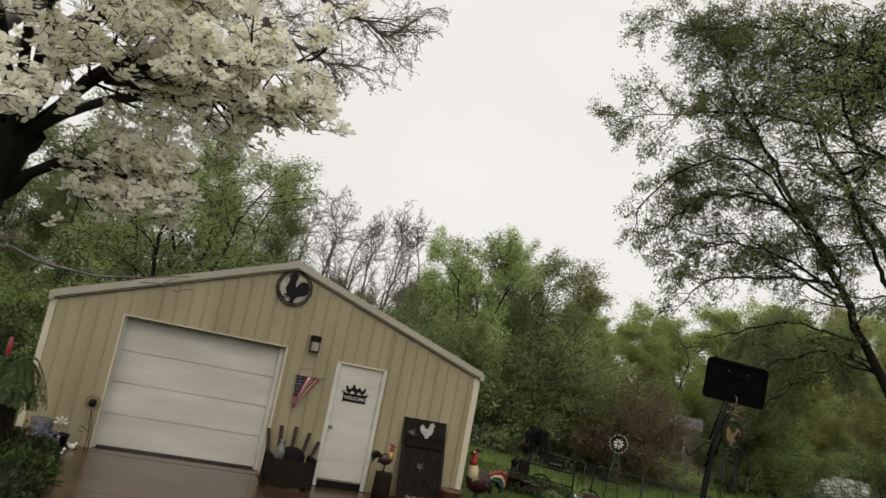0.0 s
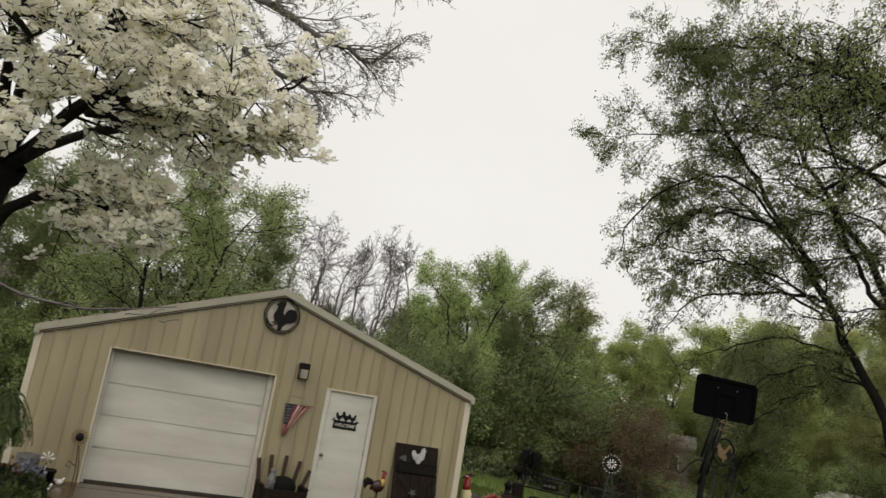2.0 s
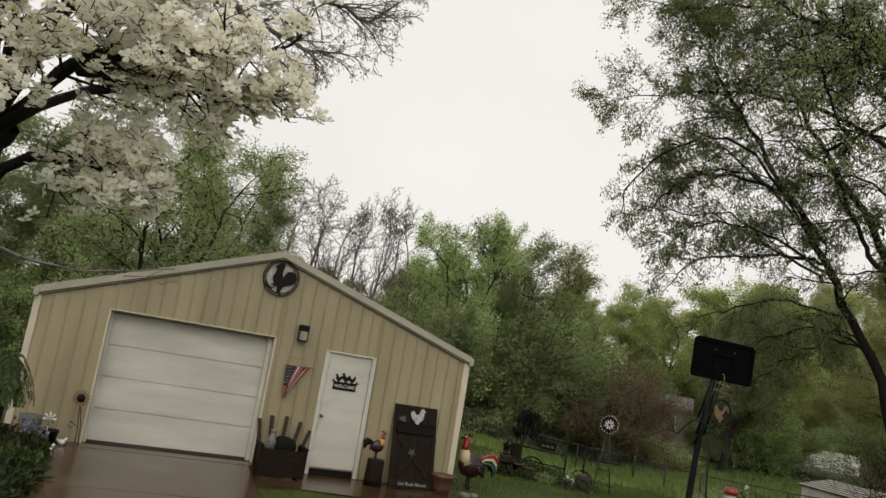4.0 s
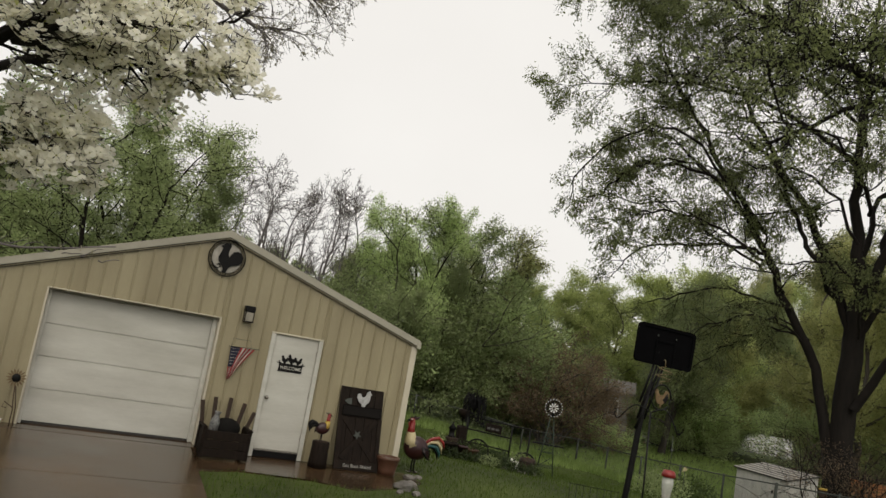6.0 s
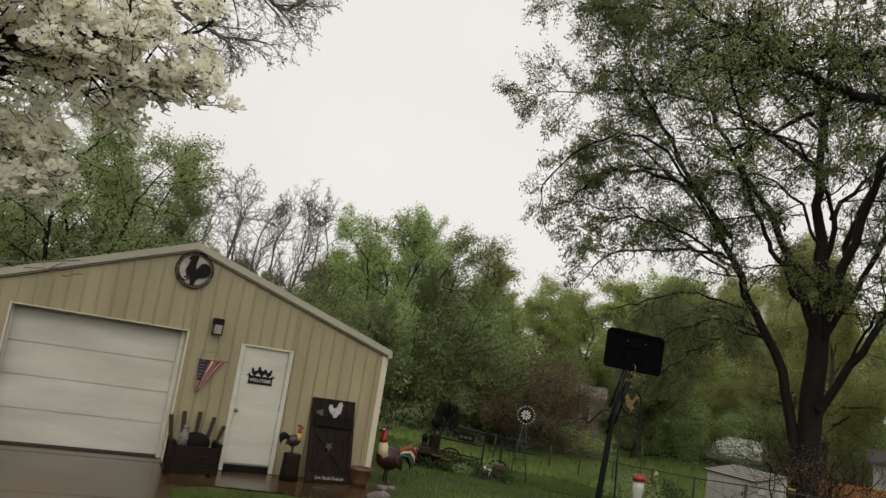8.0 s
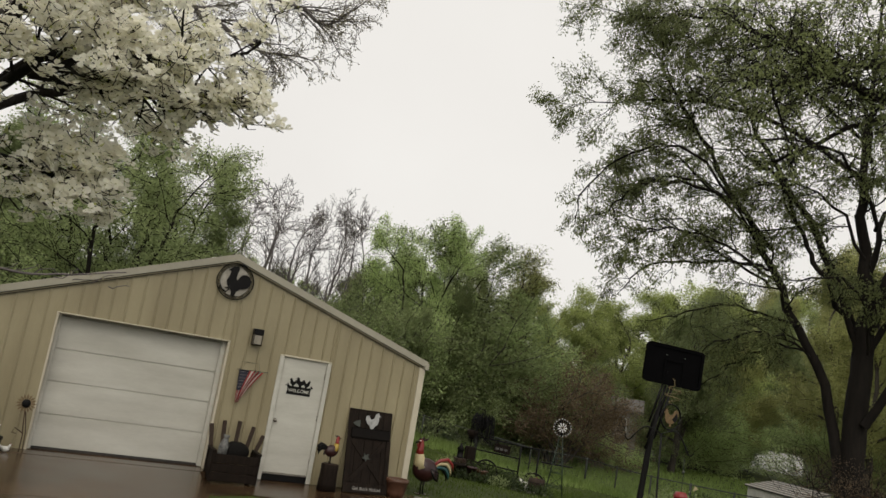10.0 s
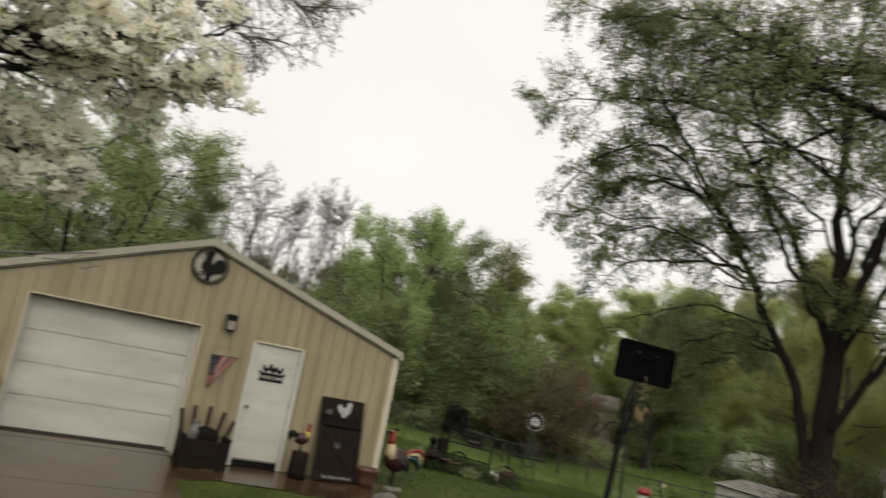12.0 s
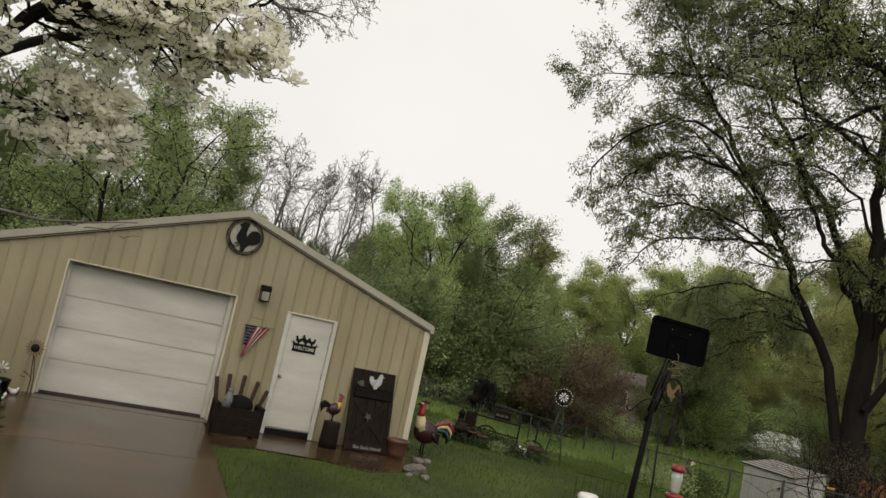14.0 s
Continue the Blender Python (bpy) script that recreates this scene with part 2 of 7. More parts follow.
def add_ball(bm, at, size, mi=0, u=10, v=7, m=None):
    r = bmesh.ops.create_uvsphere(bm, u_segments=u, v_segments=v, radius=1)
    for w in r["verts"]:
        w.co = Vector((w.co.x * size[0], w.co.y * size[1], w.co.z * size[2]))
    if m is not None:
        bmesh.ops.transform(bm, matrix=m, verts=r["verts"])
    for w in r["verts"]:
        w.co += Vector(at)
    for f in {f for w in r["verts"] for f in w.link_faces}:
        f.material_index, f.smooth = mi, True


def lettering(text, size, material, parent, m, label="", depth=0.004, bold=0.0):
    cu = bpy.data.curves.new("letters", "FONT")
    cu.body, cu.size, cu.extrude, cu.align_x = text, size, depth, "CENTER"
    cu.offset = bold
    tmp = bpy.data.objects.new("letters", cu)
    scene.collection.objects.link(tmp)
    me = bpy.data.meshes.new_from_object(tmp.evaluated_get(bpy.context.evaluated_depsgraph_get()))
    bpy.data.objects.remove(tmp)
    me.materials.clear()
    me.materials.append(material)
    ob = link("lettering", me, parent, label)
    ob.matrix_basis = m
    return ob


def smoothstep(a, b, x):
    t = min(max((x - a) / (b - a), 0), 1)
    return t * t * (3 - 2 * t)


def ground_z(x, y):
    """The yard is level round the garage and falls about a metre to the back fence."""
    r = math.hypot(x + 3.8, y + 13.9)
    east = 0.4 + 0.6 * smoothstep(22, 34, math.degrees(math.atan2(x + 3.8, y + 13.9)))
    return -0.12 - 1.15 * east * smoothstep(15.5, 34, r) + 0.03 * noise.noise((x * 0.3, y * 0.3, 0))


def polar(az, r):
    """A place in the yard, by the bearing and distance from the window looked out of."""
    return -3.8 + r * math.sin(radians(az)), -13.9 + r * math.cos(radians(az))


# ---- trees ----
class Wood:
    """Limbs and twigs as tapered tubes, gathered into one mesh."""

    def __init__(self, seed):
        self.rng = np.random.default_rng(seed)
        self.v, self.f, self.n = [], [], 0
        self.tips = []

    def tube(self, pts, radii, sides):
        k = len(pts)
        d = np.gradient(pts, axis=0)
        d /= np.linalg.norm(d, axis=1, keepdims=True) + 1e-9
        mean = d.mean(0)
        ref = np.array((0.0, 0, 1)) if abs(mean[2]) < 0.8 else np.array((1.0, 0, 0))
        u = np.cross(d, ref)
        u /= np.linalg.norm(u, axis=1, keepdims=True) + 1e-9
        w = np.cross(d, u)
        a = np.arange(sides) * (math.tau / sides)
        ring = pts[:, None] + (u[:, None] * np.cos(a)[None, :, None] + w[:, None] * np.sin(a)[None, :, None]) * radii[:, None, None]
        self.v.append(ring.reshape(-1, 3))
        i = np.arange(k - 1)[:, None] * sides + np.arange(sides)[None]
        j = np.arange(k - 1)[:, None] * sides + (np.arange(sides)[None] + 1) % sides
        self.f.append(np.stack((i, j, j + sides, i + sides), -1).reshape(-1, 4) + self.n)
        self.n += k * sides

    def limb(self, way, r0, r1, sides=8, sub=4, wander=0.04):
        """A limb through given places, rounded and a little crooked. Returns its points and radii."""
        way = np.array(way, float)
        t = np.linspace(0, len(way) - 1, (len(way) - 1) * sub + 1)
        pts = np.empty((len(t), 3))
        for q, x in enumerate(t):
            i = min(int(x), len(way) - 2)
            s = x - i
            p0, p1, p2, p3 = way[max(i - 1, 0)], way[i], way[i + 1], way[min(i + 2, len(way) - 1)]
            pts[q] = 0.5 * (2 * p1 + (p2 - p0) * s + (2 * p0 - 5 * p1 + 4 * p2 - p3) * s * s + (3 * p1 - p0 - 3 * p2 + p3) * s ** 3)
        pts[1:] += self.rng.normal(0, wander, (len(pts) - 1, 3))
        radii = np.linspace(r0, r1, len(pts))
        self.tube(pts, radii, sides)
        return pts, radii

    def grow(self, p, d, length, r, level, spec):
        """A branch that bears smaller ones, down to the twigs, whose places are kept for the leaves."""
        rng = self.rng
        k = spec["segs"][level]
        step = length / k
        pts, d = [np.array(p, float)], np.array(d, float)
        for _ in range(k):
            d = d + rng.normal(0, spec["wander"], 3) + np.array((0, 0, spec["lift"][level]))
            d /= np.linalg.norm(d)
            pts.append(pts[-1] + d * step)
        pts = np.array(pts)
        last = level == len(spec["count"])
        radii = np.linspace(r, max(r * (0.35 if not last else 0.3), spec["thin"]), k + 1)
        self.tube(pts, radii, 7 if level == 0 else 5 if level == 1 else 3)
        if level >= len(spec["count"]) - spec.get("leafy", 0):
            self.tips.append(pts)
        if last:
            return
        c = spec["count"][level]
        for q in range(c):
            t = spec["bare"][level] + (1 - spec["bare"][level]) * (q + rng.random()) / c
            i = min(int(t * k), k - 1)
            at = pts[i] + (pts[i + 1] - pts[i]) * (t * k - i)
            self.bud(at, pts[i + 1] - pts[i], length, radii[i], level, spec, t)
        self.grow(pts[-1], pts[-1] - pts[-2], length * 0.5, radii[-1], level + 1, spec)

    def bud(self, at, along, length, r, level, spec, t=0.5):
        rng = self.rng
        along = along / (np.linalg.norm(along) + 1e-9)
        side = np.cross(along, rng.normal(0, 1, 3))
        side /= np.linalg.norm(side) + 1e-9
        ang = math.radians(rng.uniform(*spec["angle"]))
        d = along * math.cos(ang) + side * math.sin(ang)
        d[2] *= spec["flat"]
        self.grow(at, d, length * spec["ratio"] * rng.uniform(0.7, 1.15) * (1.25 - 0.5 * t), r * 0.55, level + 1, spec)

    def mesh(self, name, material):
        v, f = np.concatenate(self.v), np.concatenate(self.f)
        return quads(name, v, f, material, True)

    def spots(self, count, spread, per=1, close=0.0):
        """Places for leaves, in small bunches strewn along the twigs."""
        rng = self.rng
        segs = np.concatenate([np.stack((t[:-1], t[1:]), 1) for t in self.tips])
        size = np.linalg.norm(segs[:, 1] - segs[:, 0], axis=1)
        bunch = count // per
        i = rng.choice(len(segs), bunch, p=size / size.sum())
        at = segs[i, 0] + (segs[i, 1] - segs[i, 0]) * rng.random((bunch, 1)) + rng.normal(0, spread, (bunch, 3))
        return np.repeat(at, per, axis=0) + rng.normal(0, close, (bunch * per, 3))


def quads(name, v, f, material, smooth=False):
    me = bpy.data.meshes.new(name)
    me.vertices.add(len(v))
    me.vertices.foreach_set("co", np.ascontiguousarray(v, dtype=np.float32).ravel())
    me.loops.add(f.size)
    me.loops.foreach_set("vertex_index", np.ascontiguousarray(f, dtype=np.int32).ravel())
    me.polygons.add(len(f))
    me.polygons.foreach_set("loop_start", np.arange(len(f), dtype=np.int32) * f.shape[1])
    if smooth:
        me.polygons.foreach_set("use_smooth", np.ones(len(f), dtype=bool))
    me.update(calc_edges=True)
    me.materials.append(material)
    return me


def leaves(name, at, size, rng, material, slim=0.5, droop=0.3, vary=0.35):
    """Each leaf a small pointed blade with a bend, in a direction of its own."""
    k = len(at)
    d = rng.normal(0, 1, (k, 3))
    d[:, 2] -= droop * 2
    d /= np.linalg.norm(d, axis=1, keepdims=True)
    s = np.cross(d, rng.normal(0, 1, (k, 3)))
    s /= np.linalg.norm(s, axis=1, keepdims=True)
    nrm = np.cross(d, s)
    L = (size * rng.uniform(1 - vary, 1 + vary, k))[:, None]
    a = at
    b = at + d * L * 0.45 + s * L * slim * 0.5 + nrm * L * 0.08
    c = at + d * L
    e = at + d * L * 0.45 - s * L * slim * 0.5 + nrm * L * 0.08
    v = np.stack((a, b, c, e), 1).reshape(-1, 3)
    return quads(name, v, np.arange(4 * k).reshape(-1, 4), material)


def tree(name, wood_mesh, leaf_mesh, at, scale, turn, label, group="", crown="crown", category="tree"):
    ob = thing(name, (0, 0, 0), 0, label, category, group)
    ob.matrix_world = Matrix.LocRotScale(at, Euler((0, 0, turn)), scale if isinstance(scale, (tuple, list)) else (scale,) * 3)
    link("trunk", wood_mesh, ob)
    if leaf_mesh:
        link(crown, leaf_mesh, ob)
    return ob


# ---- ground, paving ----
def ground_sheet():
    bm = bmesh.new()
    xs = [-900, -400, -150, -80, -50, -36] + [-26 + 2 * i for i in range(36)] + [50, 60, 75, 100, 160, 400, 900]
    ys = [-900, -300, -100, -40, -20] + [-14 + 2 * i for i in range(32)] + [52, 58, 66, 80, 110, 200, 500, 1200]
    g = [[bm.verts.new((x, y, ground_z(x, y))) for x in xs] for y in ys]
    for a, b in zip(g, g[1:]):
        for i in range(len(xs) - 1):
            bm.faces.new((a[i], a[i + 1], b[i + 1], b[i]))
    return tagged(part("ground", bm, GRASS_GROUND, smooth=True), "green lawn falling gently to a back fence", "ground", kind="structure")


ground_sheet()


def slab(name, corners, top, thick, material, label):
    bm = bmesh.new()
    lo = [bm.verts.new((x, y, z - thick)) for (x, y), z in zip(corners, top)]
    hi = [bm.verts.new((x, y, z)) for (x, y), z in zip(corners, top)]
    k = len(corners)
    bm.faces.new(hi)
    bm.faces.new(lo[::-1])
    for i in range(k):
        bm.faces.new((lo[i], lo[(i + 1) % k], hi[(i + 1) % k], hi[i]))
    bmesh.ops.bevel(bm, geom=[e for e in bm.edges if all(v in hi for v in e.verts)], offset=0.012, segments=1, affect="EDGES")
    return tagged(part(name, bm, material), label, "paving", kind="structure")


def drive_edge(y):
    """Where the lawn meets the concrete, east of the driveway."""
    return -1.46 + 0.085 * min(y, 0)


for y0, y1, z0, z1 in ((-18.0, -6.4, -0.07, -0.05), (-6.388, -3.3, -0.05, -0.022), (-3.288, -0.42, -0.022, 0.0)):
    slab("driveway", [(-4.55, y0), (drive_edge(y0), y0), (drive_edge(y1), y1), (-4.55, y1)], [z0, z0, z1, z1], 0.25, CONCRETE, "wet brown concrete driveway slab, dark with rain")
slab("door_apron", [(-4.30, -0.412), (-1.41, -0.412), (-1.41, 0.0), (-4.30, 0.0)], [0.004, 0.004, 0.004, 0.004], 0.25, CONCRETE, "wet concrete strip before the overhead door")
WALK_EDGE = [(-1.60, -1.75), (-0.90, -1.47), (0.20, -1.66), (0.85, -2.08), (1.60, -1.70), (2.50, -0.90)]
slab("walkway", WALK_EDGE + [(2.5, 0.0), (-1.452, 0.0)], [-0.10] * 6 + [-0.095, -0.095], 0.2, CONCRETE, "wet concrete apron before the entry door")

# ---- the metal garage ----
X0, X1, RIDGE, EAVE, PEAK, DEEP = -5.20, 2.31, -1.53, 2.305, 3.56, 9.0
EAVES = {-1: 2.245, 1: EAVE}  # the longer western slope ends a little lower
garage = thing("metal_garage", (0, 0, 0), 0, "beige ribbed-steel gabled garage with a white overhead door", "garage")


def roof_z(x):
    low = EAVES[-1] if x < RIDGE else EAVES[1]
    return low + (PEAK - low) * (1 - abs(x - RIDGE) / ((RIDGE - X0) if x < RIDGE else (X1 - RIDGE)))


GDOOR, EDOOR = (-4.095, -1.40, 2.125), (-0.425, 0.438, 2.04)
front = part("front_wall", (lambda b: (add_box(b, (X0, 0.05, -0.1), (GDOOR[0], 0.12, 2.2)), add_box(b, (GDOOR[1], 0.05, -0.1), (EDOOR[0], 0.12, 2.2)), add_box(b, (EDOOR[1], 0.05, -0.1), (X1, 0.12, 2.2)), add_box(b, (X0, 0.05, 2.2), (X1, 0.12, EAVES[-1] - 0.02)), b)[-1])(bmesh.new()), SEAL, garage)
gable = bmesh.new()
add_plate(gable, [(X0, EAVES[-1] - 0.02), (X1, EAVES[-1] - 0.02), (X1, EAVE - 0.02), (RIDGE, PEAK - 0.02)], 0.07, 0, Matrix.Translation((0, 0.12, 0)))
part("gable_backing", gable, SEAL, garage)


def wall_panel(xa, xb, lo, hi):
    """A strip of sheet with a trapezoid rib along its left edge."""
    if xb - xa < 0.004:
        return
    bm = bmesh.new()
    top = (lambda x: roof_z(x) - 0.004) if hi is None else (lambda x: hi)
    prof = [(xa, 0.0), (xa + 0.003, -0.021), (xa + 0.015, -0.021), (xa + 0.042, 0.0), (xb, 0.0)] if xb - xa > 0.06 else [(xa, 0.0), (xb, 0.0)]
    f = [(bm.verts.new((x, y, lo)), bm.verts.new((x, y, top(x)))) for x, y in prof]
    b = [(bm.verts.new((x, 0.045, lo)), bm.verts.new((x, 0.045, top(x)))) for x, y in (prof[0], prof[-1])]
    ring = f + [b[1], b[0]]
    for p, q in zip(ring, ring[1:] + ring[:1]):
        bm.faces.new((p[0], q[0], q[1], p[1]))
    bm.faces.new([p[1] for p in ring])
    bm.faces.new([p[0] for p in ring][::-1])
    part("wall_panel", bm, BEIGE, front)


PITCH = 0.2286
x = -0.87 - PITCH * 19
while x < X1:
    edges = [max(x, X0), min(x + PITCH, X1)]
    cuts = sorted({edges[0], edges[1], *[c for c in (GDOOR[0], GDOOR[1], EDOOR[0], EDOOR[1], RIDGE) if edges[0] < c < edges[1]]})
    for a, b in zip(cuts, cuts[1:]):
        if b <= a:
            continue
        mid = (a + b) / 2
        lo = GDOOR[2] if GDOOR[0] < mid < GDOOR[1] else EDOOR[2] if EDOOR[0] < mid < EDOOR[1] else (-0.09 if mid > GDOOR[1] else -0.02)
        wall_panel(a, b, lo, None)
    x += PITCH

for name, xa, xb in (("side_wall", X0, X0 + 0.08), ("side_wall", X1 - 0.08, X1)):
    bm = bmesh.new()
    add_box(bm, (xa, 0.12, -0.6), (xb, DEEP, EAVES[-1]))
    for q in range(38):
        yy = 0.2 + q * PITCH
        out = xa - 0.018 if xa == X0 else xb
        add_box(bm, (out, yy, -0.6), (out + 0.018, yy + 0.03, EAVES[-1] - 0.02))
    part(name, bm, BEIGE, garage)
bm = bmesh.new()
add_plate(bm, [(X0, -1), (X1, -1), (X1, EAVE), (RIDGE, PEAK), (X0, EAVES[-1])], 0.08, 0, Matrix.Translation((0, DEEP, 0)))
part("back_wall", bm, BEIGE, garage)
bm = bmesh.new()
add_box(bm, (X0 + 0.08, 0.12, -0.3), (X1 - 0.08, DEEP - 0.08, 0.0))
part("floor_slab", bm, CONCRETE, garage)
# corner trims
CORNER = mat("pale_corner_steel", (0.56, 0.51, 0.40), 0.4, 0, 2, 0.1, 30, 0.03)
for xa, xb in ((X0 - 0.03, X0 + 0.07), (X1 - 0.10, X1 + 0.02)):
    bm = bmesh.new()
    add_box(bm, (xa, -0.028, -0.1), (xb, 0.07, EAVES[-1 if xa < RIDGE else 1] + 0.01), 0.006)
    part("corner_trim", bm, CORNER, garage)
# roof sheets with ribs, and the trim along the gable
for sgn in (-1, 1):
    xe = X0 - 0.03 if sgn < 0 else X1 + 0.03
    ze = EAVES[sgn] - (PEAK - EAVES[sgn]) * 0.03 / abs(xe - RIDGE)
    bm = bmesh.new()
    vs = []
    for yy in (-0.06, DEEP + 0.06):
        for xx, zz in ((RIDGE, PEAK + 0.02), (xe, ze + 0.02)):
            vs.append([bm.verts.new((xx, yy, zz)), bm.verts.new((xx, yy, zz + 0.05))])
    a, b, c, d = vs
    for q in ((a[0], b[0], b[1], a[1]), (c[0], a[0], a[1], c[1]), (b[0], d[0], d[1], b[1]), (d[0], c[0], c[1], d[1]), (a[1], b[1], d[1], c[1]), (a[0], c[0], d[0], b[0])):
        bm.faces.new(q)
    for q in range(39):
        yy = 0.1 + q * PITCH
        add_tube(bm, [(RIDGE, yy, PEAK + 0.072), (xe, yy, ze + 0.072)], 0.012, 4)
    part("roof_sheet", bm, ROOF, garage)
    # rake trim: a broad upper flange with a thin lip; two black strips imitate shade below each
    for dz, dz2, yo, name, material in ((-0.035, 0.085, -0.085, "rake_trim", TRIM), (-0.050, -0.037, -0.03, "rake_gap", SEAL), (-0.066, -0.051, -0.055, "rake_lip", BEIGE), (-0.080, -0.067, -0.03, "rake_gap", SEAL)):
        bm = bmesh.new()
        o = [(RIDGE, PEAK + dz), (xe, ze + dz), (xe, ze + dz2), (RIDGE, PEAK + dz2)]
        add_plate(bm, o, -yo - 0.002, 0, Matrix.Translation((0, -0.002, 0)))
        part(name, bm, material, garage)
    bm = bmesh.new()
    add_box(bm, (xe - 0.03 if sgn < 0 else xe - 0.05, -0.095, ze - 0.075), (xe + 0.05 if sgn < 0 else xe + 0.03, DEEP, ze + 0.05), 0.008)
    part("gutter", bm, TRIM, garage)

# overhead door
gx0, gx1, gz = GDOOR
odoor = part("overhead_door", (lambda b: (add_box(b, (gx0, 0.265, 0.0), (gx1, 0.275, gz)), b)[-1])(bmesh.new()), WHITE, garage, "white four-section overhead door, closed")
for i in range(4):
    h = (gz - 0.055) / 4
    z0 = 0.03 + i * h
    bm = bmesh.new()
    add_box(bm, (gx0 + 0.012, 0.225, z0 + 0.003), (gx1 - 0.012, 0.263, z0 + h - 0.003), 0.006)
    add_tube(bm, [(gx0 + 0.02, 0.225, z0 + h - 0.014), (gx1 - 0.02, 0.225, z0 + h - 0.014)], 0.004, 6)
    part("door_section", bm, WHITE, odoor)
bm = bmesh.new()
add_box(bm, (gx0 + 0.01, 0.215, -0.01), (gx1 - 0.01, 0.264, 0.03), 0.006)
part("bottom_seal", bm, SEAL, odoor)
for xa, xb in ((gx0 - 0.025, gx0 + 0.01), (gx1 - 0.01, gx1 + 0.025)):
    bm = bmesh.new()
    add_box(bm, (xa, -0.026, -0.02), (xb, 0.262, gz + 0.01), 0.006)
    part("jamb_trim", bm, CORNER, garage)
for xa, xb in ((gx0 + 0.011, gx0 + 0.06), (gx1 - 0.085, gx1 - 0.011)):
    bm = bmesh.new()
    add_box(bm, (xa, 0.12, 0.0), (xb, 0.222, gz - 0.002), 0.008)
    part("stop_moulding", bm, WHITE, garage)
bm = bmesh.new()
add_box(bm, (gx0 - 0.025, -0.027, gz + 0.011), (gx1 + 0.025, 0.262, gz + 0.03), 0.005)
part("head_trim", bm, CORNER, garage)

# entry door
ex0, ex1, ez = EDOOR
edoor = part("entry_door", (lambda b: (add_box(b, (ex0 + 0.031, 0.02, 0.045), (ex1 - 0.031, 0.065, ez + 0.003), 0.004), b)[-1])(bmesh.new()), WHITE, garage, "flush white steel entry door, closed")
bm = bmesh.new()
add_lathe(bm, [(0.032, 0), (0.032, 0.008), (0.012, 0.012), (0.012, 0.035), (0.026, 0.045), (0.028, 0.062), (0.018, 0.072), (0.002, 0.073)], 14)
bmesh.ops.transform(bm, matrix=pose(ex0 + 0.085, 0.02, 0.93, 90, 0, 0), verts=bm.verts)
part("door_knob", bm, CHROME, edoor, "dull nickel door knob")
for z in (0.3, 1.05, 1.8):
    bm = bmesh.new()
    add_tube(bm, [(ex1 - 0.033, 0.012, z - 0.05), (ex1 - 0.033, 0.012, z + 0.05)], 0.007, 6)
    part("hinge", bm, CHROME, edoor)
for xa, xb in ((ex0 - 0.045, ex0 + 0.03), (ex1 - 0.03, ex1 + 0.045)):
    bm = bmesh.new()
    add_box(bm, (xa, -0.028, -0.09), (xb, 0.06, ez + 0.003), 0.006)
    part("door_jamb", bm, WHITE, garage)
bm = bmesh.new()
add_box(bm, (ex0 - 0.045, -0.03, ez + 0.005), (ex1 + 0.045, 0.06, ez + 0.035), 0.005)
part("door_head", bm, CORNER, garage)
bm = bmesh.new()
add_box(bm, (ex0 + 0.03, -0.02, 0.02), (ex1 - 0.03, 0.08, 0.042), 0.004)
part("threshold", bm, CHROME, garage)
bm = bmesh.new()
add_box(bm, (ex0 + 0.03, 0.0, -0.09), (ex1 - 0.03, 0.08, 0.018))
part("sill_face", bm, BLACK, garage)


# ---- figures and signs on the garage ----
def hen_outline(s=1.0, flip=1):
    """A cut-out hen in profile, about one unit long, standing on z = 0."""
    o = [(-0.04, 0.0), (-0.04, 0.13), (-0.22, 0.19), (-0.34, 0.35), (-0.36, 0.55), (-0.37, 0.66), (-0.46, 0.67), (-0.38, 0.74), (-0.38, 0.86), (-0.32, 0.80), (-0.28, 0.88), (-0.23, 0.80), (-0.19, 0.70), (-0.12, 0.61), (0.0, 0.57), (0.13, 0.62), (0.20, 0.78), (0.30, 0.88), (0.37, 0.80), (0.46, 0.80), (0.46, 0.68), (0.50, 0.58), (0.42, 0.48), (0.36, 0.34), (0.22, 0.21), (0.05, 0.13), (0.06, 0.02), (0.13, 0.0)]
    o = [(x * s * flip, z * s) for x, z in o]
    return o if flip > 0 else o[::-1]


medal = thing("round_wall_art", (-1.51, -0.03, 3.165), 0, "round black iron wall art with a rooster cut-out", "wall art")
bm = bmesh.new()
for r, rr in ((0.312, 0.011), (0.285, 0.005), (0.262, 0.005)):
    add_tube(bm, [(r * math.cos(a * math.tau / 40), -0.02, r * math.sin(a * math.tau / 40)) for a in range(41)], rr, 6)
for k in range(12):
    a = k * math.tau / 12 + 0.1
    add_tube(bm, [(0.26 * math.cos(a), -0.02, 0.26 * math.sin(a)), (0.312 * math.cos(a), -0.02, 0.312 * math.sin(a))], 0.004, 4)
part("ring", bm, BLACK, medal)
bm = bmesh.new()
add_lathe(bm, [(0.26, 0), (0.26, 0.008)], 32)
bmesh.ops.transform(bm, matrix=pose(0, 0.008, 0, 90, 0, 0), verts=bm.verts)
part("disc", bm, mat("weathered_cream_disc", (0.46, 0.43, 0.37), 0.6, 0.1, 14, 0.3), medal, "pale weathered metal disc")
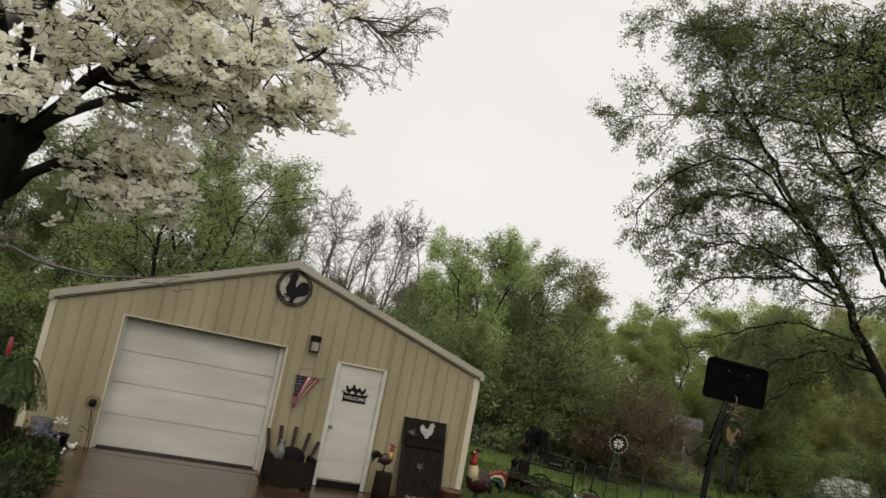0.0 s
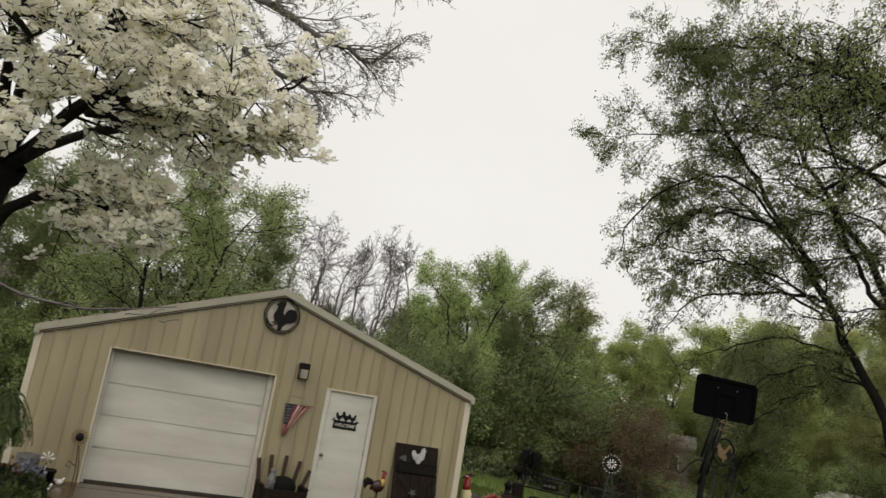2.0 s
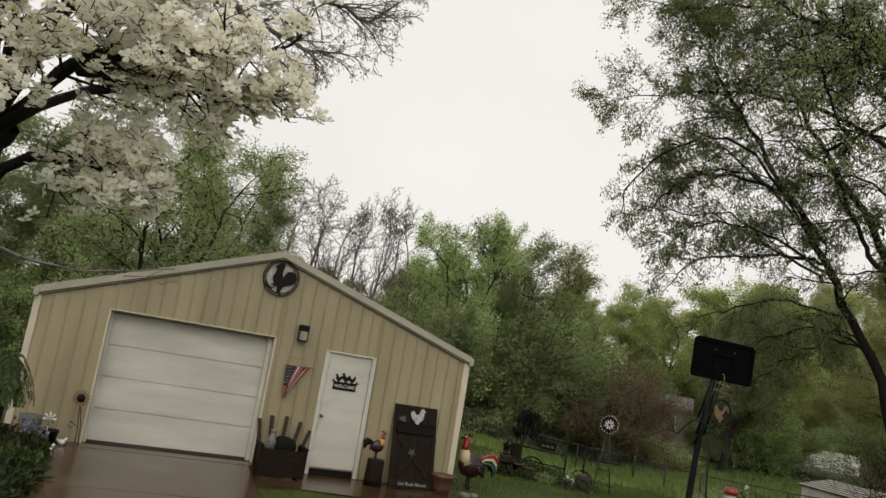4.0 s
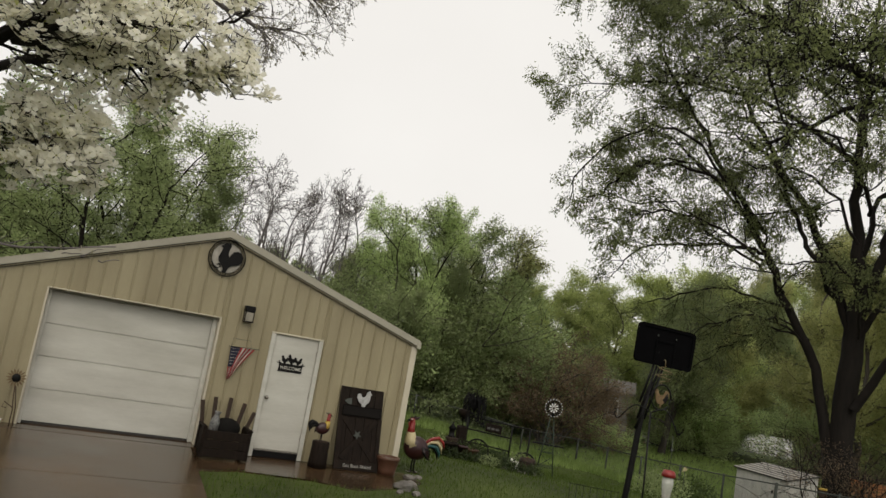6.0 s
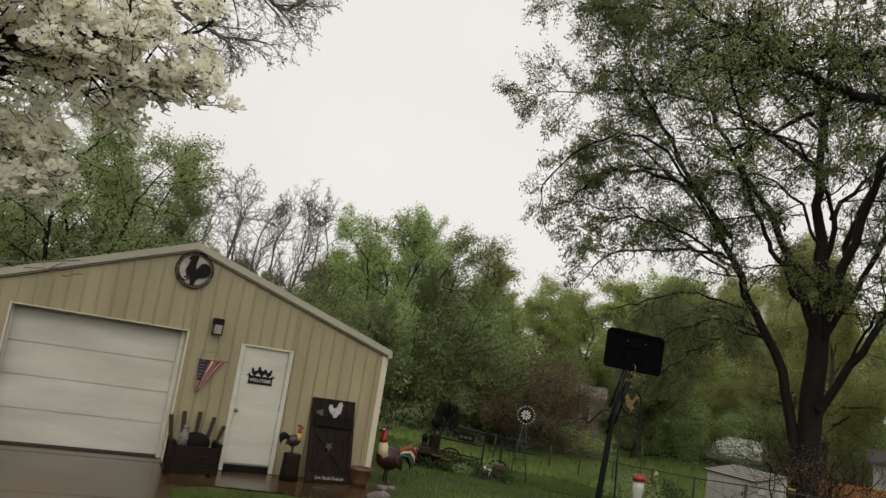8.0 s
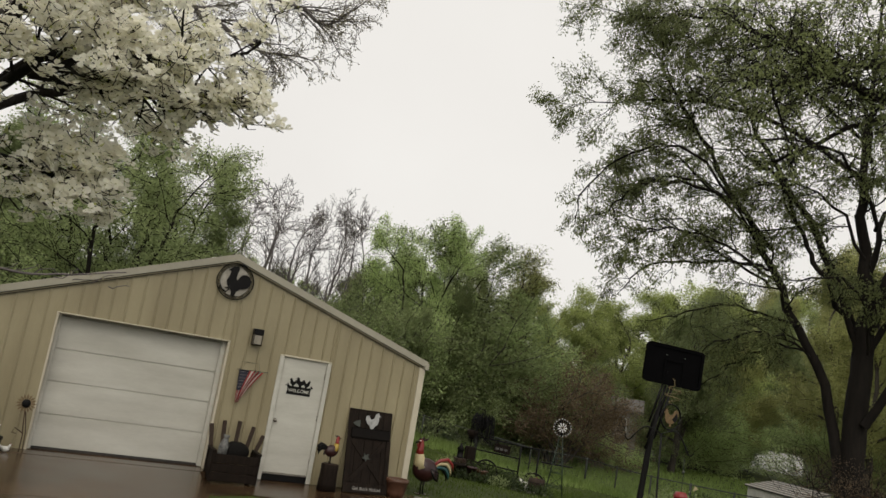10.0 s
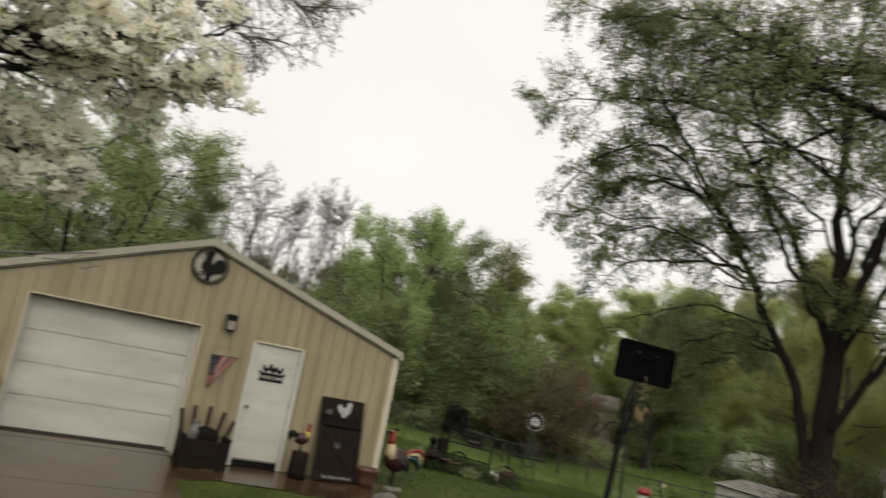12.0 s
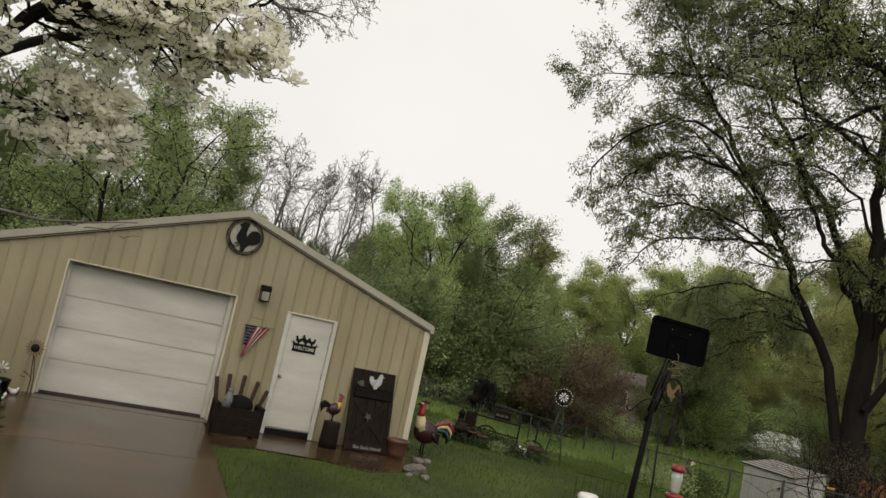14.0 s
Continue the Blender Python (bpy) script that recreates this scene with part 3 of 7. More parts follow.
ROOSTER = [(-0.30, 0.86), (-0.18, 0.96), (-0.08, 0.90), (0.02, 0.98), (0.10, 0.88), (0.13, 0.72), (0.05, 0.52), (0.04, 0.22), (0.12, 0.06), (0.20, 0.26), (0.36, 0.46), (0.62, 0.52), (0.84, 0.42), (0.97, 0.20), (0.96, -0.06), (0.80, -0.30), (0.56, -0.40), (0.34, -0.46), (0.18, -0.62), (0.08, -0.94), (-0.16, -0.96), (-0.14, -0.70), (-0.26, -0.50), (-0.46, -0.30), (-0.54, -0.02), (-0.42, 0.30), (-0.36, 0.58), (-0.52, 0.66), (-0.40, 0.76)]
bm = bmesh.new()
add_plate(bm, [(x * 0.275, z * 0.275) for x, z in ROOSTER[::-1]], 0.014, 0, Matrix.Translation((0, -0.012, 0)))
part("cutout", bm, BLACK, medal, "black rooster silhouette")
bm = bmesh.new()
add_tube(bm, [(-0.24, -0.02, -0.10), (-0.20, -0.02, -0.17), (-0.13, -0.02, -0.20), (-0.08, -0.02, -0.16), (-0.11, -0.02, -0.12), (-0.15, -0.02, -0.14)], 0.012, 6)
part("scroll", bm, BLACK, medal)

lamp = thing("wall_lantern", (-0.952, -0.01, 2.155), 0, "dark bronze square wall lantern, unlit", "lamp")
bm = bmesh.new()
add_box(bm, (-0.05, 0.0, 0.06), (0.05, 0.02, 0.24), 0.005)
part("backplate", bm, BLACK, lamp)
bm = bmesh.new()
add_box(bm, (-0.085, -0.17, 0.17), (0.085, 0.0, 0.275), 0.014)
part("cap", bm, BLACK, lamp, "deep dark cap")
bm = bmesh.new()
for sx in (-0.078, 0.066):
    for sy in (-0.162, -0.02):
        add_box(bm, (sx, sy, 0.0), (sx + 0.012, sy + 0.012, 0.17))
add_box(bm, (-0.08, -0.165, -0.008), (0.08, -0.006, 0.010), 0.004)
part("cage", bm, DARKWOOD, lamp)
bm = bmesh.new()
add_box(bm, (-0.066, -0.152, 0.011), (0.066, -0.024, 0.169), 0.004)
part("glass", bm, mat("frosted_glass", (0.34, 0.31, 0.25), 0.3, 0, 10, 0.3, 60, 0.1), lamp, "dusty frosted glass")

# flag on a short rod, folded to a point
flag = thing("flag", (-1.14, -0.045, 1.70), 0, "faded striped flag gathered to a point on a thin rod", "flag")
bm = bmesh.new()
add_tube(bm, [(-0.03, 0, 0.0), (0.50, 0, 0.015)], 0.006, 6)
add_tube(bm, [(0.02, 0.02, 0.005), (0.03, 0.03, 0.14), (0.33, 0.03, 0.14), (0.36, 0.01, 0.015)], 0.003, 4)
part("rod", bm, GALV, flag)


def cloth(u, v):
    """Place on the gathered cloth: u across, v down."""
    top = Vector((0.0 + 0.42 * u, -0.01, 0.0))
    end = Vector((0.02 + 0.06 * u, -0.03, -0.56 + 0.02 * u))
    p = top.lerp(end, v)
    p.x += 0.10 * u * (1 - v) * -v
    p.y -= 0.025 * math.sin(u * 14 + v * 2) * v ** 0.6 + 0.01
    return p


def cloth_piece(name, u0, u1, v0, v1, material):
    bm = bmesh.new()
    ku, kv = max(2, int((u1 - u0) * 24)), 10
    g = [[bm.verts.new(cloth(u0 + (u1 - u0) * i / ku, v0 + (v1 - v0) * j / kv)) for i in range(ku + 1)] for j in range(kv + 1)]
    fs = [bm.faces.new((g[j][i], g[j][i + 1], g[j + 1][i + 1], g[j + 1][i])) for j in range(kv) for i in range(ku)]
    bmesh.ops.solidify(bm, geom=fs, thickness=0.003)
    part(name, bm, material, flag, smooth=True)


cloth_piece("canton", 0.0, 0.42, 0.0, 0.62, BLUE)
bm = bmesh.new()
for i in range(5):
    for j in range(6):
        p = cloth(0.04 + i * 0.08 + 0.04 * (j % 2), 0.05 + j * 0.095)
        add_plate(bm, [(p.x - 0.006, p.z), (p.x, p.z - 0.007), (p.x + 0.006, p.z), (p.x, p.z + 0.007)], 0.003, 0, Matrix.Translation((0, p.y - 0.006, 0)))
part("star_field", bm, WHITECLOTH, flag)["kind"] = "stuff"
for i in range(7):
    cloth_piece("stripe", 0.42 + i * 0.083, 0.42 + (i + 1) * 0.083, 0.0, 1.0, REDCLOTH if i % 2 == 0 else WHITECLOTH)
for i in range(5):
    cloth_piece("stripe", i * 0.084, (i + 1) * 0.084, 0.62, 1.0, REDCLOTH if i % 2 == 0 else WHITECLOTH)

def small_hen(s=1.0, flip=1):
    """A plump cut-out hen with her head up, about one unit high, standing on z = 0."""
    o = [(-0.10, 0), (-0.12, 0.12), (-0.34, 0.30), (-0.40, 0.55), (-0.38, 0.72), (-0.52, 0.78), (-0.40, 0.86), (-0.36, 1.0), (-0.26, 0.93), (-0.17, 0.90), (-0.13, 0.72), (-0.02, 0.58), (0.14, 0.56), (0.26, 0.78), (0.42, 0.74), (0.46, 0.52), (0.36, 0.30), (0.14, 0.12), (0.12, 0)]
    o = [(x * s * flip, z * s) for x, z in o]
    return o if flip > 0 else o[::-1]


# welcome sign
sign = thing("welcome_sign", (-0.02, 0.017, 1.41), 0, "black metal welcome sign with three hens on top", "sign")
bm = bmesh.new()
add_plate(bm, [(-0.22, 0.0), (0.22, 0.0), (0.21, 0.07), (0.22, 0.145), (-0.22, 0.145), (-0.21, 0.07)], 0.006)
part("plate", bm, BLACK, sign)
for cx, sc, fl in ((-0.125, 0.145, 1), (0.005, 0.175, 1), (0.125, 0.14, -1)):
    bm = bmesh.new()
    add_plate(bm, small_hen(sc, fl), 0.006, 0, Matrix.Translation((cx, 0, 0.142)))
    part("hen_cutout", bm, BLACK, sign)
for cx in (-0.215, 0.215):
    bm = bmesh.new()
    add_plate(bm, [(cx + (0.022 if k % 2 else 0.009) * math.cos(k * math.tau / 10), 0.170 + (0.022 if k % 2 else 0.009) * math.sin(k * math.tau / 10)) for k in range(10)], 0.006)
    add_box(bm, (cx - 0.04, -0.006, 0.14), (cx + 0.04, 0, 0.155))
    part("star_cutout", bm, BLACK, sign)
lettering("WELCOME", 0.080, WHITE, sign, pose(0, -0.007, 0.044, 90, 0, 0), "cut-out white capital letters", 0.002, 0.0008)


# ---- before the garage ----
def rooster_statue(name, at, s, label, colours, turn=0, tail=(2, 1, 5, 1, 4, 5, 4, 5)):
    """One plain cast figure: body, neck, head with comb, arched tail, two legs and a foot plate."""
    bm = bmesh.new()
    add_ball(bm, (0, 0, 0.43), (0.25, 0.15, 0.21), 0, 14, 10, pose(0, 0, 0, 0, 12, 0))
    add_tube(bm, [(-0.09, 0, 0.47), (-0.14, 0, 0.57), (-0.155, 0, 0.70)], [0.145, 0.108, 0.077], 12, 1)
    add_tube(bm, [(-0.155, 0, 0.695), (-0.155, 0, 0.77), (-0.145, 0, 0.87), (-0.16, 0, 0.92)], [0.078, 0.062, 0.047, 0.036], 12, 2)
    add_ball(bm, (-0.17, 0, 0.905), (0.055, 0.045, 0.045), 2)
    add_ball(bm, (-0.195, -0.035, 0.925), (0.024, 0.016, 0.010), 3)
    add_tube(bm, [(-0.215, 0, 0.905), (-0.255, 0, 0.89), (-0.275, 0, 0.86)], [0.026, 0.018, 0.004], 6, 5)
    add_plate(bm, [(-0.21, 0.935), (-0.19, 0.975), (-0.16, 0.955), (-0.12, 0.995), (-0.09, 0.96), (-0.02, 0.985), (-0.05, 0.935), (-0.10, 0.92)], 0.02, 0, Matrix.Translation((0, 0.01, 0)))
    add_plate(bm, [(-0.235, 0.87), (-0.20, 0.87), (-0.205, 0.80), (-0.225, 0.81)], 0.02, 2, Matrix.Translation((0, 0.01, 0)))
    for i, mi in enumerate(tail):
        k = i / 7
        off = (i % 3 - 1) * 0.035
        pts = [(0.12, off, 0.50 - 0.04 * k), (0.26 - 0.02 * k, off, 0.62 - 0.14 * k), (0.40 - 0.03 * k, off * 1.3, 0.66 - 0.20 * k), (0.50 - 0.06 * k, off * 1.4, 0.58 - 0.22 * k), (0.54 - 0.09 * k, off * 1.4, 0.46 - 0.20 * k)]
        add_tube(bm, pts, [0.03, 0.032, 0.032, 0.026, 0.004], 6, mi)
    for i in range(7):
        a = i * 0.9
        add_tube(bm, [(0.05, -0.13, 0.46), (0.16, -0.15, 0.42 - 0.02 * i), (0.24, -0.12, 0.40 - 0.025 * i)], [0.02, 0.03, 0.004], 5, 0 if i % 2 else 5)
    for y in (-0.05, 0.05):
        add_tube(bm, [(0.0, y, 0.25), (-0.01, y, 0.12), (0.0, y, 0.02)], [0.018, 0.014, 0.013], 6, 5)
        for dx in (-0.07, 0.05):
            add_tube(bm, [(0, y, 0.025), (dx, y + dx * 0.3, 0.012)], 0.012, 5, 5)
    add_box(bm, (-0.13, -0.10, 0.0), (0.11, 0.10, 0.014), 0.004, 5)
    ob = part(name, bm, colours)
    ob.matrix_world = pose(*at, 0, 0, turn) @ Matrix.Scale(s, 4)
    return tagged(ob, label, "statue")


gy = ground_z(2.84, 0.35)
rooster_statue("rooster_statue", (2.84, 0.35, gy), 1.08, "large painted metal rooster, maroon body, red head, on the lawn", [MAROON, CREAM, RED, WHITEGLAZE, TEAL, BLACK])

stump = thing("log_stump", (0.66, -0.42, -0.09), 0, "dark wet log stump standing by the door", "stump")
bm = bmesh.new()
add_lathe(bm, [(0.165, 0.0), (0.16, 0.12), (0.15, 0.3), (0.152, 0.43), (0.145, 0.44)], 16, wobble=0.05)
part("log", bm, DARKWOOD, stump)
bm = bmesh.new()
add_lathe(bm, [(0.138, 0.442), (0.13, 0.446)], 16, wobble=0.05)
part("cut_face", bm, MIDWOOD, stump)
rooster_statue("rooster_statue", (0.64, -0.42, 0.357), 0.50, "small painted rooster figure standing on a log stump", [MAROON, YELLOW, RED, CREAM, BLACK, BLACK], 180, (5, 5, 4, 5, 4, 5, 5, 5))

# chair with fanned back slats
chair = thing("rustic_chair", (-1.03, -0.42, -0.085), 0, "dark wet wooden chair with five fanned back slats", "chair")
for i, (dx, lean, top) in enumerate(((-0.28, -7, 0.86), (-0.14, -2, 0.93), (0.02, 4, 0.95), (0.15, 12, 0.90), (0.25, 20, 0.80))):
    bm = bmesh.new()
    add_box(bm, (-0.034, -0.015, 0.25), (0.034, 0.015, top), 0.008)
    o = part("back_slat", bm, MIDWOOD, chair)
    o.matrix_basis = pose(dx, 0.16, 0, -12, lean, 0)
bm = bmesh.new()
add_box(bm, (-0.33, -0.30, 0.30), (0.33, 0.14, 0.35), 0.01)
part("seat", bm, DARKWOOD, chair)
for sx in (-1, 1):
    bm = bmesh.new()
    add_box(bm, (sx * 0.37 - 0.035, -0.345, 0.47), (sx * 0.37 + 0.035, 0.2, 0.50), 0.01)
    part("armrest", bm, DARKWOOD, chair)
    for yy in (-0.32, 0.12):
        bm = bmesh.new()
        add_box(bm, (sx * 0.36 - 0.035, yy, 0.0), (sx * 0.36 + 0.035, yy + 0.07, 0.47), 0.008)
        part("leg", bm, DARKWOOD, chair)
    bm = bmesh.new()
    add_box(bm, (sx * 0.36 - 0.015, -0.25, 0.02), (sx * 0.36 + 0.015, 0.12, 0.46), 0.006)
    part("side_board", bm, DARKWOOD, chair)
for z0, z1 in ((0.02, 0.155), (0.16, 0.295), (0.30, 0.44)):
    bm = bmesh.new()
    add_box(bm, (-0.36, -0.335, z0), (0.36, -0.305, z1), 0.006)
    part("front_board", bm, DARKWOOD, chair)
bm = bmesh.new()
add_ball(bm, (0.02, 0.0, 0.46), (0.24, 0.13, 0.17), 0, 14, 9)
tagged(part("cushion", bm, mat("dark_wet_cloth", (0.012, 0.011, 0.010), 0.85, 0, 8, 0.3, 90, 0.3, spec=0.1), chair), "round dark wet cushion")
jug = bmesh.new()
add_lathe(jug, [(0.05, 0.0), (0.075, 0.05), (0.08, 0.2), (0.05, 0.29), (0.04, 0.33), (0.06, 0.37), (0.055, 0.375)], 14)
o = part("speckled_jug", jug, mat("grey_speckled_enamel", (0.22, 0.22, 0.21), 0.4, 0, 26, 0.85, 60, 0.1, other=(0.1, 0.1, 0.1)))
o.matrix_world = pose(-1.24, -0.50, 0.262, 0, 5, 0)
tagged(o, "speckled grey-white jug standing on a dark chair", "jug")

# leaning barn-door panel
art = thing("barn_door_panel", (1.375, -0.42, -0.088), 0, "dark wooden barn-door panel with a silver hen, leaning on the wall", "wall art")
LEAN = pose(0, 0, 0, -13, 0, 0)


def art_part(name, build, material, label=""):
    bm = bmesh.new()
    build(bm)
    o = part(name, bm, material, art, label)
    o.matrix_basis = LEAN
    return o


for i in range(5):
    art_part("plank", lambda b: add_box(b, (-0.42 + i * 0.168, 0.0, 0.0), (-0.42 + i * 0.168 + 0.163, 0.022, 1.46), 0.004), DARKWOOD)
art_part("cross_rail", lambda b: add_box(b, (-0.42, -0.022, 0.0), (0.42, -0.001, 0.16), 0.004), DARKWOOD)
art_part("cross_rail", lambda b: add_box(b, (-0.36, -0.026, 0.94), (0.40, -0.001, 1.13), 0.02), mat("black_wood", (0.010, 0.008, 0.007), 0.6, 0, 5, 0.3, 50, 0.3, stretch=(1, 5, 5), spec=0.08))
for sx in (-1, 1):
    art_part("stile", lambda b: add_box(b, (sx * 0.38 - 0.04, -0.02, 0.162), (sx * 0.38 + 0.04, -0.001, 0.938), 0.004), DARKWOOD)
    art_part("cross_brace", lambda b: add_box(b, (-0.045, -0.021 - 0.004 * sx, -0.48), (0.045, -0.001, 0.48), 0.004, 0, pose(0, 0, 0.55, 0, sx * 42, 0)), DARKWOOD)
TIN = mat("bright_tin", (0.42, 0.42, 0.41), 0.45, 0.2, 14, 0.35)
art_part("silver_hen", lambda b: add_plate(b, small_hen(0.30, -1), 0.02, 0, Matrix.Translation((0.03, -0.004, 1.13))), TIN, "silver tin hen cut-out")
art_part("silver_star", lambda b: add_plate(b, [((0.085 if k % 2 else 0.035) * math.cos(k * math.tau / 10 + 0.3), (0.085 if k % 2 else 0.035) * math.sin(k * math.tau / 10 + 0.3)) for k in range(10)], 0.012, 0, Matrix.Translation((-0.04, -0.03, 0.62))), GALV, "tarnished tin star")
art_part("silver_star", lambda b: add_plate(b, [((0.09 if k % 2 else 0.05) * math.cos(k * math.tau / 6), (0.07 if k % 2 else 0.05) * math.sin(k * math.tau / 6)) for k in range(6)], 0.012, 0, Matrix.Translation((-0.25, -0.004, 1.2))), GALV, "tarnished tin leaf")
lettering("Get Buck Naked", 0.08, mat("chalk_paint", (0.42, 0.40, 0.37), 0.8, 0, 30, 0.3), art, LEAN @ pose(0.02, -0.024, 0.05, 90, 0, 0), "hand-painted white words", 0.001)

tub = thing("clay_tub", (1.97, -0.42, -0.10), 0, "brown glazed clay tub filled with soil", "planter")
bm = bmesh.new()
add_lathe(bm, [(0.15, 0.0), (0.17, 0.1), (0.20, 0.27), (0.215, 0.28), (0.215, 0.33), (0.19, 0.33), (0.18, 0.29)], 18)
part("pot", bm, TERRA, tub)
bm = bmesh.new()
add_lathe(bm, [(0.178, 0.285), (0.06, 0.305)], 14)
part("soil", bm, MUD, tub)

rng = np.random.default_rng(5)


def stone(at, s, label="rough pale stone lying on wet ground"):
    bm = bmesh.new()
    bmesh.ops.create_icosphere(bm, subdivisions=2, radius=1)
    k = rng.random(3) * 9
    for v in bm.verts:
        v.co *= 1 + 0.28 * noise.noise(Vector(v.co) * 1.4 + Vector(k))
        v.co = Vector((v.co.x * s[0], v.co.y * s[1], max(v.co.z, -0.5) * s[2]))
    o = part("stone", bm, STONE)
    o.matrix_world = pose(at[0], at[1], at[2] + s[2] * 0.4, 0, 0, rng.random() * 360)
    return tagged(o, label, "stone", "stones by the garage corner")


for sx, sy, k in ((1.80, -1.62, 0.15), (2.00, -1.45, 0.13), (1.86, -2.05, 0.08), (2.38, -0.55, 0.09), (1.62, -1.95, 0.06), (2.62, -0.42, 0.07)):
    stone((sx, sy, ground_z(sx, sy)), (k * 1.3, k, k * 0.7))

# left of the overhead door
sunf = thing("sunflower_stake", (-4.21, -0.22, -0.02), 0, "rusty metal sunflower on a curled stake", "garden ornament")
bm = bmesh.new()
add_tube(bm, [(0.03, 0, 0), (0.03, 0, 0.25), (0.0, -0.02, 0.45), (-0.02, 0, 0.7)], 0.009, 6)
add_tube(bm, [(0.03, 0, 0.28), (-0.10, 0, 0.36), (-0.12, 0, 0.28), (-0.06, 0, 0.27)], 0.008, 5)
add_tube(bm, [(0.08, 0, 0.0), (0.06, 0, 0.3), (0.0, 0, 0.6)], 0.008, 5)
part("stake", bm, mat("rusty_iron", (0.09, 0.05, 0.03), 0.7, 0.3, 12, 0.4), sunf)
for k in range(16):
    bm = bmesh.new()
    a = k * math.tau / 16
    add_plate(bm, [(0.06 * math.cos(a - 0.15), 0.06 * math.sin(a - 0.15)), (0.105 * math.cos(a - 0.14), 0.105 * math.sin(a - 0.14)), (0.145 * math.cos(a), 0.145 * math.sin(a)), (0.105 * math.cos(a + 0.14), 0.105 * math.sin(a + 0.14)), (0.06 * math.cos(a + 0.15), 0.06 * math.sin(a + 0.15))], 0.006, 0, Matrix.Translation((-0.02, -0.015, 0.73)))
    part("petal", bm, mat("bronze_petal", (0.22, 0.15, 0.08), 0.5, 0.4, 12, 0.3) if k == 0 else bpy.data.materials["bronze_petal"], sunf)
bm = bmesh.new()
add_ball(bm, (-0.02, -0.03, 0.73), (0.065, 0.025, 0.065))
part("flower_centre", bm, BLACK, sunf)


def hen_figure(at, s, turn, label):
    bm = bmesh.new()
    add_ball(bm, (0, 0, 0.11), (0.14, 0.09, 0.10), 0, 12, 8)
    add_tube(bm, [(-0.08, 0, 0.14), (-0.13, 0, 0.24)], [0.06, 0.035], 8)
    add_ball(bm, (-0.14, 0, 0.25), (0.045, 0.035, 0.04))
    add_tube(bm, [(0.10, 0, 0.14), (0.2, 0, 0.24)], [0.06, 0.015], 7)
    add_tube(bm, [(-0.17, 0, 0.25), (-0.22, 0, 0.24)], [0.02, 0.003], 5, 1)
    add_plate(bm, [(-0.17, 0.28), (-0.14, 0.32), (-0.10, 0.29)], 0.015, 1)
    o = part("hen_figure", bm, [WHITEGLAZE, RED])
    o.matrix_world = pose(*at, 0, 0, turn) @ Matrix.Scale(s, 4)
    return tagged(o, label, "statue")


hen_figure((-4.36, -0.45, 0.0), 0.42, 180, "small white glazed hen on the concrete")
hen_figure((-4.50, -1.0, -0.05), 0.5, 200, "white glazed goose-like bird among the flower bed")


def tub_pot(name, at, r0, r1, h, material, label, square=False):
    t = thing(name, at, 0, label, "planter")
    bm = bmesh.new()
    if square:
        add_lathe(bm, [(r0, 0), (r1, h), (r1 * 0.9, h), (r1 * 0.86, h * 0.85)], 4)
    else:
        add_lathe(bm, [(r0, 0), (r1, h * 0.9), (r1 * 1.08, h * 0.9), (r1 * 1.08, h), (r1 * 0.92, h), (r1 * 0.88, h * 0.85)], 16)
    part("pot", bm, material, t)
    bm = bmesh.new()
    add_lathe(bm, [(r1 * 0.86, h * 0.86), (r1 * 0.3, h * 0.9)], 12)
    part("soil", bm, MUD, t)
    return t


tub_pot("black_pot", (-4.57, -0.5, -0.12), 0.11, 0.14, 0.34, BLACK, "black plastic nursery pot with a pinwheel")
tub_pot("grey_planter", (-4.85, -0.42, -0.1), 0.14, 0.17, 0.50, GREYCLAY, "tall grey square planter against the wall", True)
tub_pot("dark_planter", (-5.15, -0.75, -0.1), 0.16, 0.22, 0.34, DARKWOOD, "low dark wooden planter box", True)
tub_pot("dark_planter", (-5.55, -1.4, -0.1), 0.22, 0.26, 0.4, BLACK, "square black planter box beside the bed", True)
pin = thing("pinwheel", (-4.59, -0.52, 0.16), 0, "small white pinwheel on a thin stick in a pot", "garden ornament")
bm = bmesh.new()
add_tube(bm, [(0, 0, 0), (0, 0, 0.22)], 0.006, 5)
part("stick", bm, WHITEGLAZE, pin)
for k in range(8):
    a = k * math.tau / 8
    bm = bmesh.new()
    add_plate(bm, [(0.01 * math.cos(a), 0.01 * math.sin(a)), (0.09 * math.cos(a - 0.2), 0.09 * math.sin(a - 0.2)), (0.11 * math.cos(a + 0.15), 0.11 * math.sin(a + 0.15))], 0.004, 0, pose(0, -0.012, 0.22, 0, 0, 14))
    part("blade", bm, WHITEGLAZE if k < 5 else GREYCLAY, pin)


def leafy(name, at, count, size, radius, height, material, label, seed, category="plant", slim=0.35, droop=-0.2, stems=9):
    """A low plant: stems rising from one place and leaves all round them."""
    w = Wood(seed)
    r = w.rng
    for _ in range(stems):
        a, q = r.random() * math.tau, r.random() ** 0.5 * radius
        w.limb([(0, 0, -0.02), (q * 0.5 * math.cos(a), q * 0.5 * math.sin(a), height * 0.6), (q * math.cos(a), q * math.sin(a), height * (0.6 + 0.5 * r.random()))], 0.012, 0.004, 4, 3, 0.01)
    t = r.random((count, 1)) ** 0.7
    a, q = r.random(count) * math.tau, r.random(count) ** 0.5 * radius
    p = np.stack((q * np.cos(a), q * np.sin(a), height * (0.15 + 0.85 * r.random(count)) * (1.1 - 0.5 * (q / radius) ** 2)), 1)
    p += r.normal(0, 0.02, p.shape)
    ob = thing(name, at, 0, label, category)
    link("stems", w.mesh("stems", LEAF_FERN), ob)
    link("foliage", leaves("foliage", p, size, r, material, slim, droop), ob)
    return ob


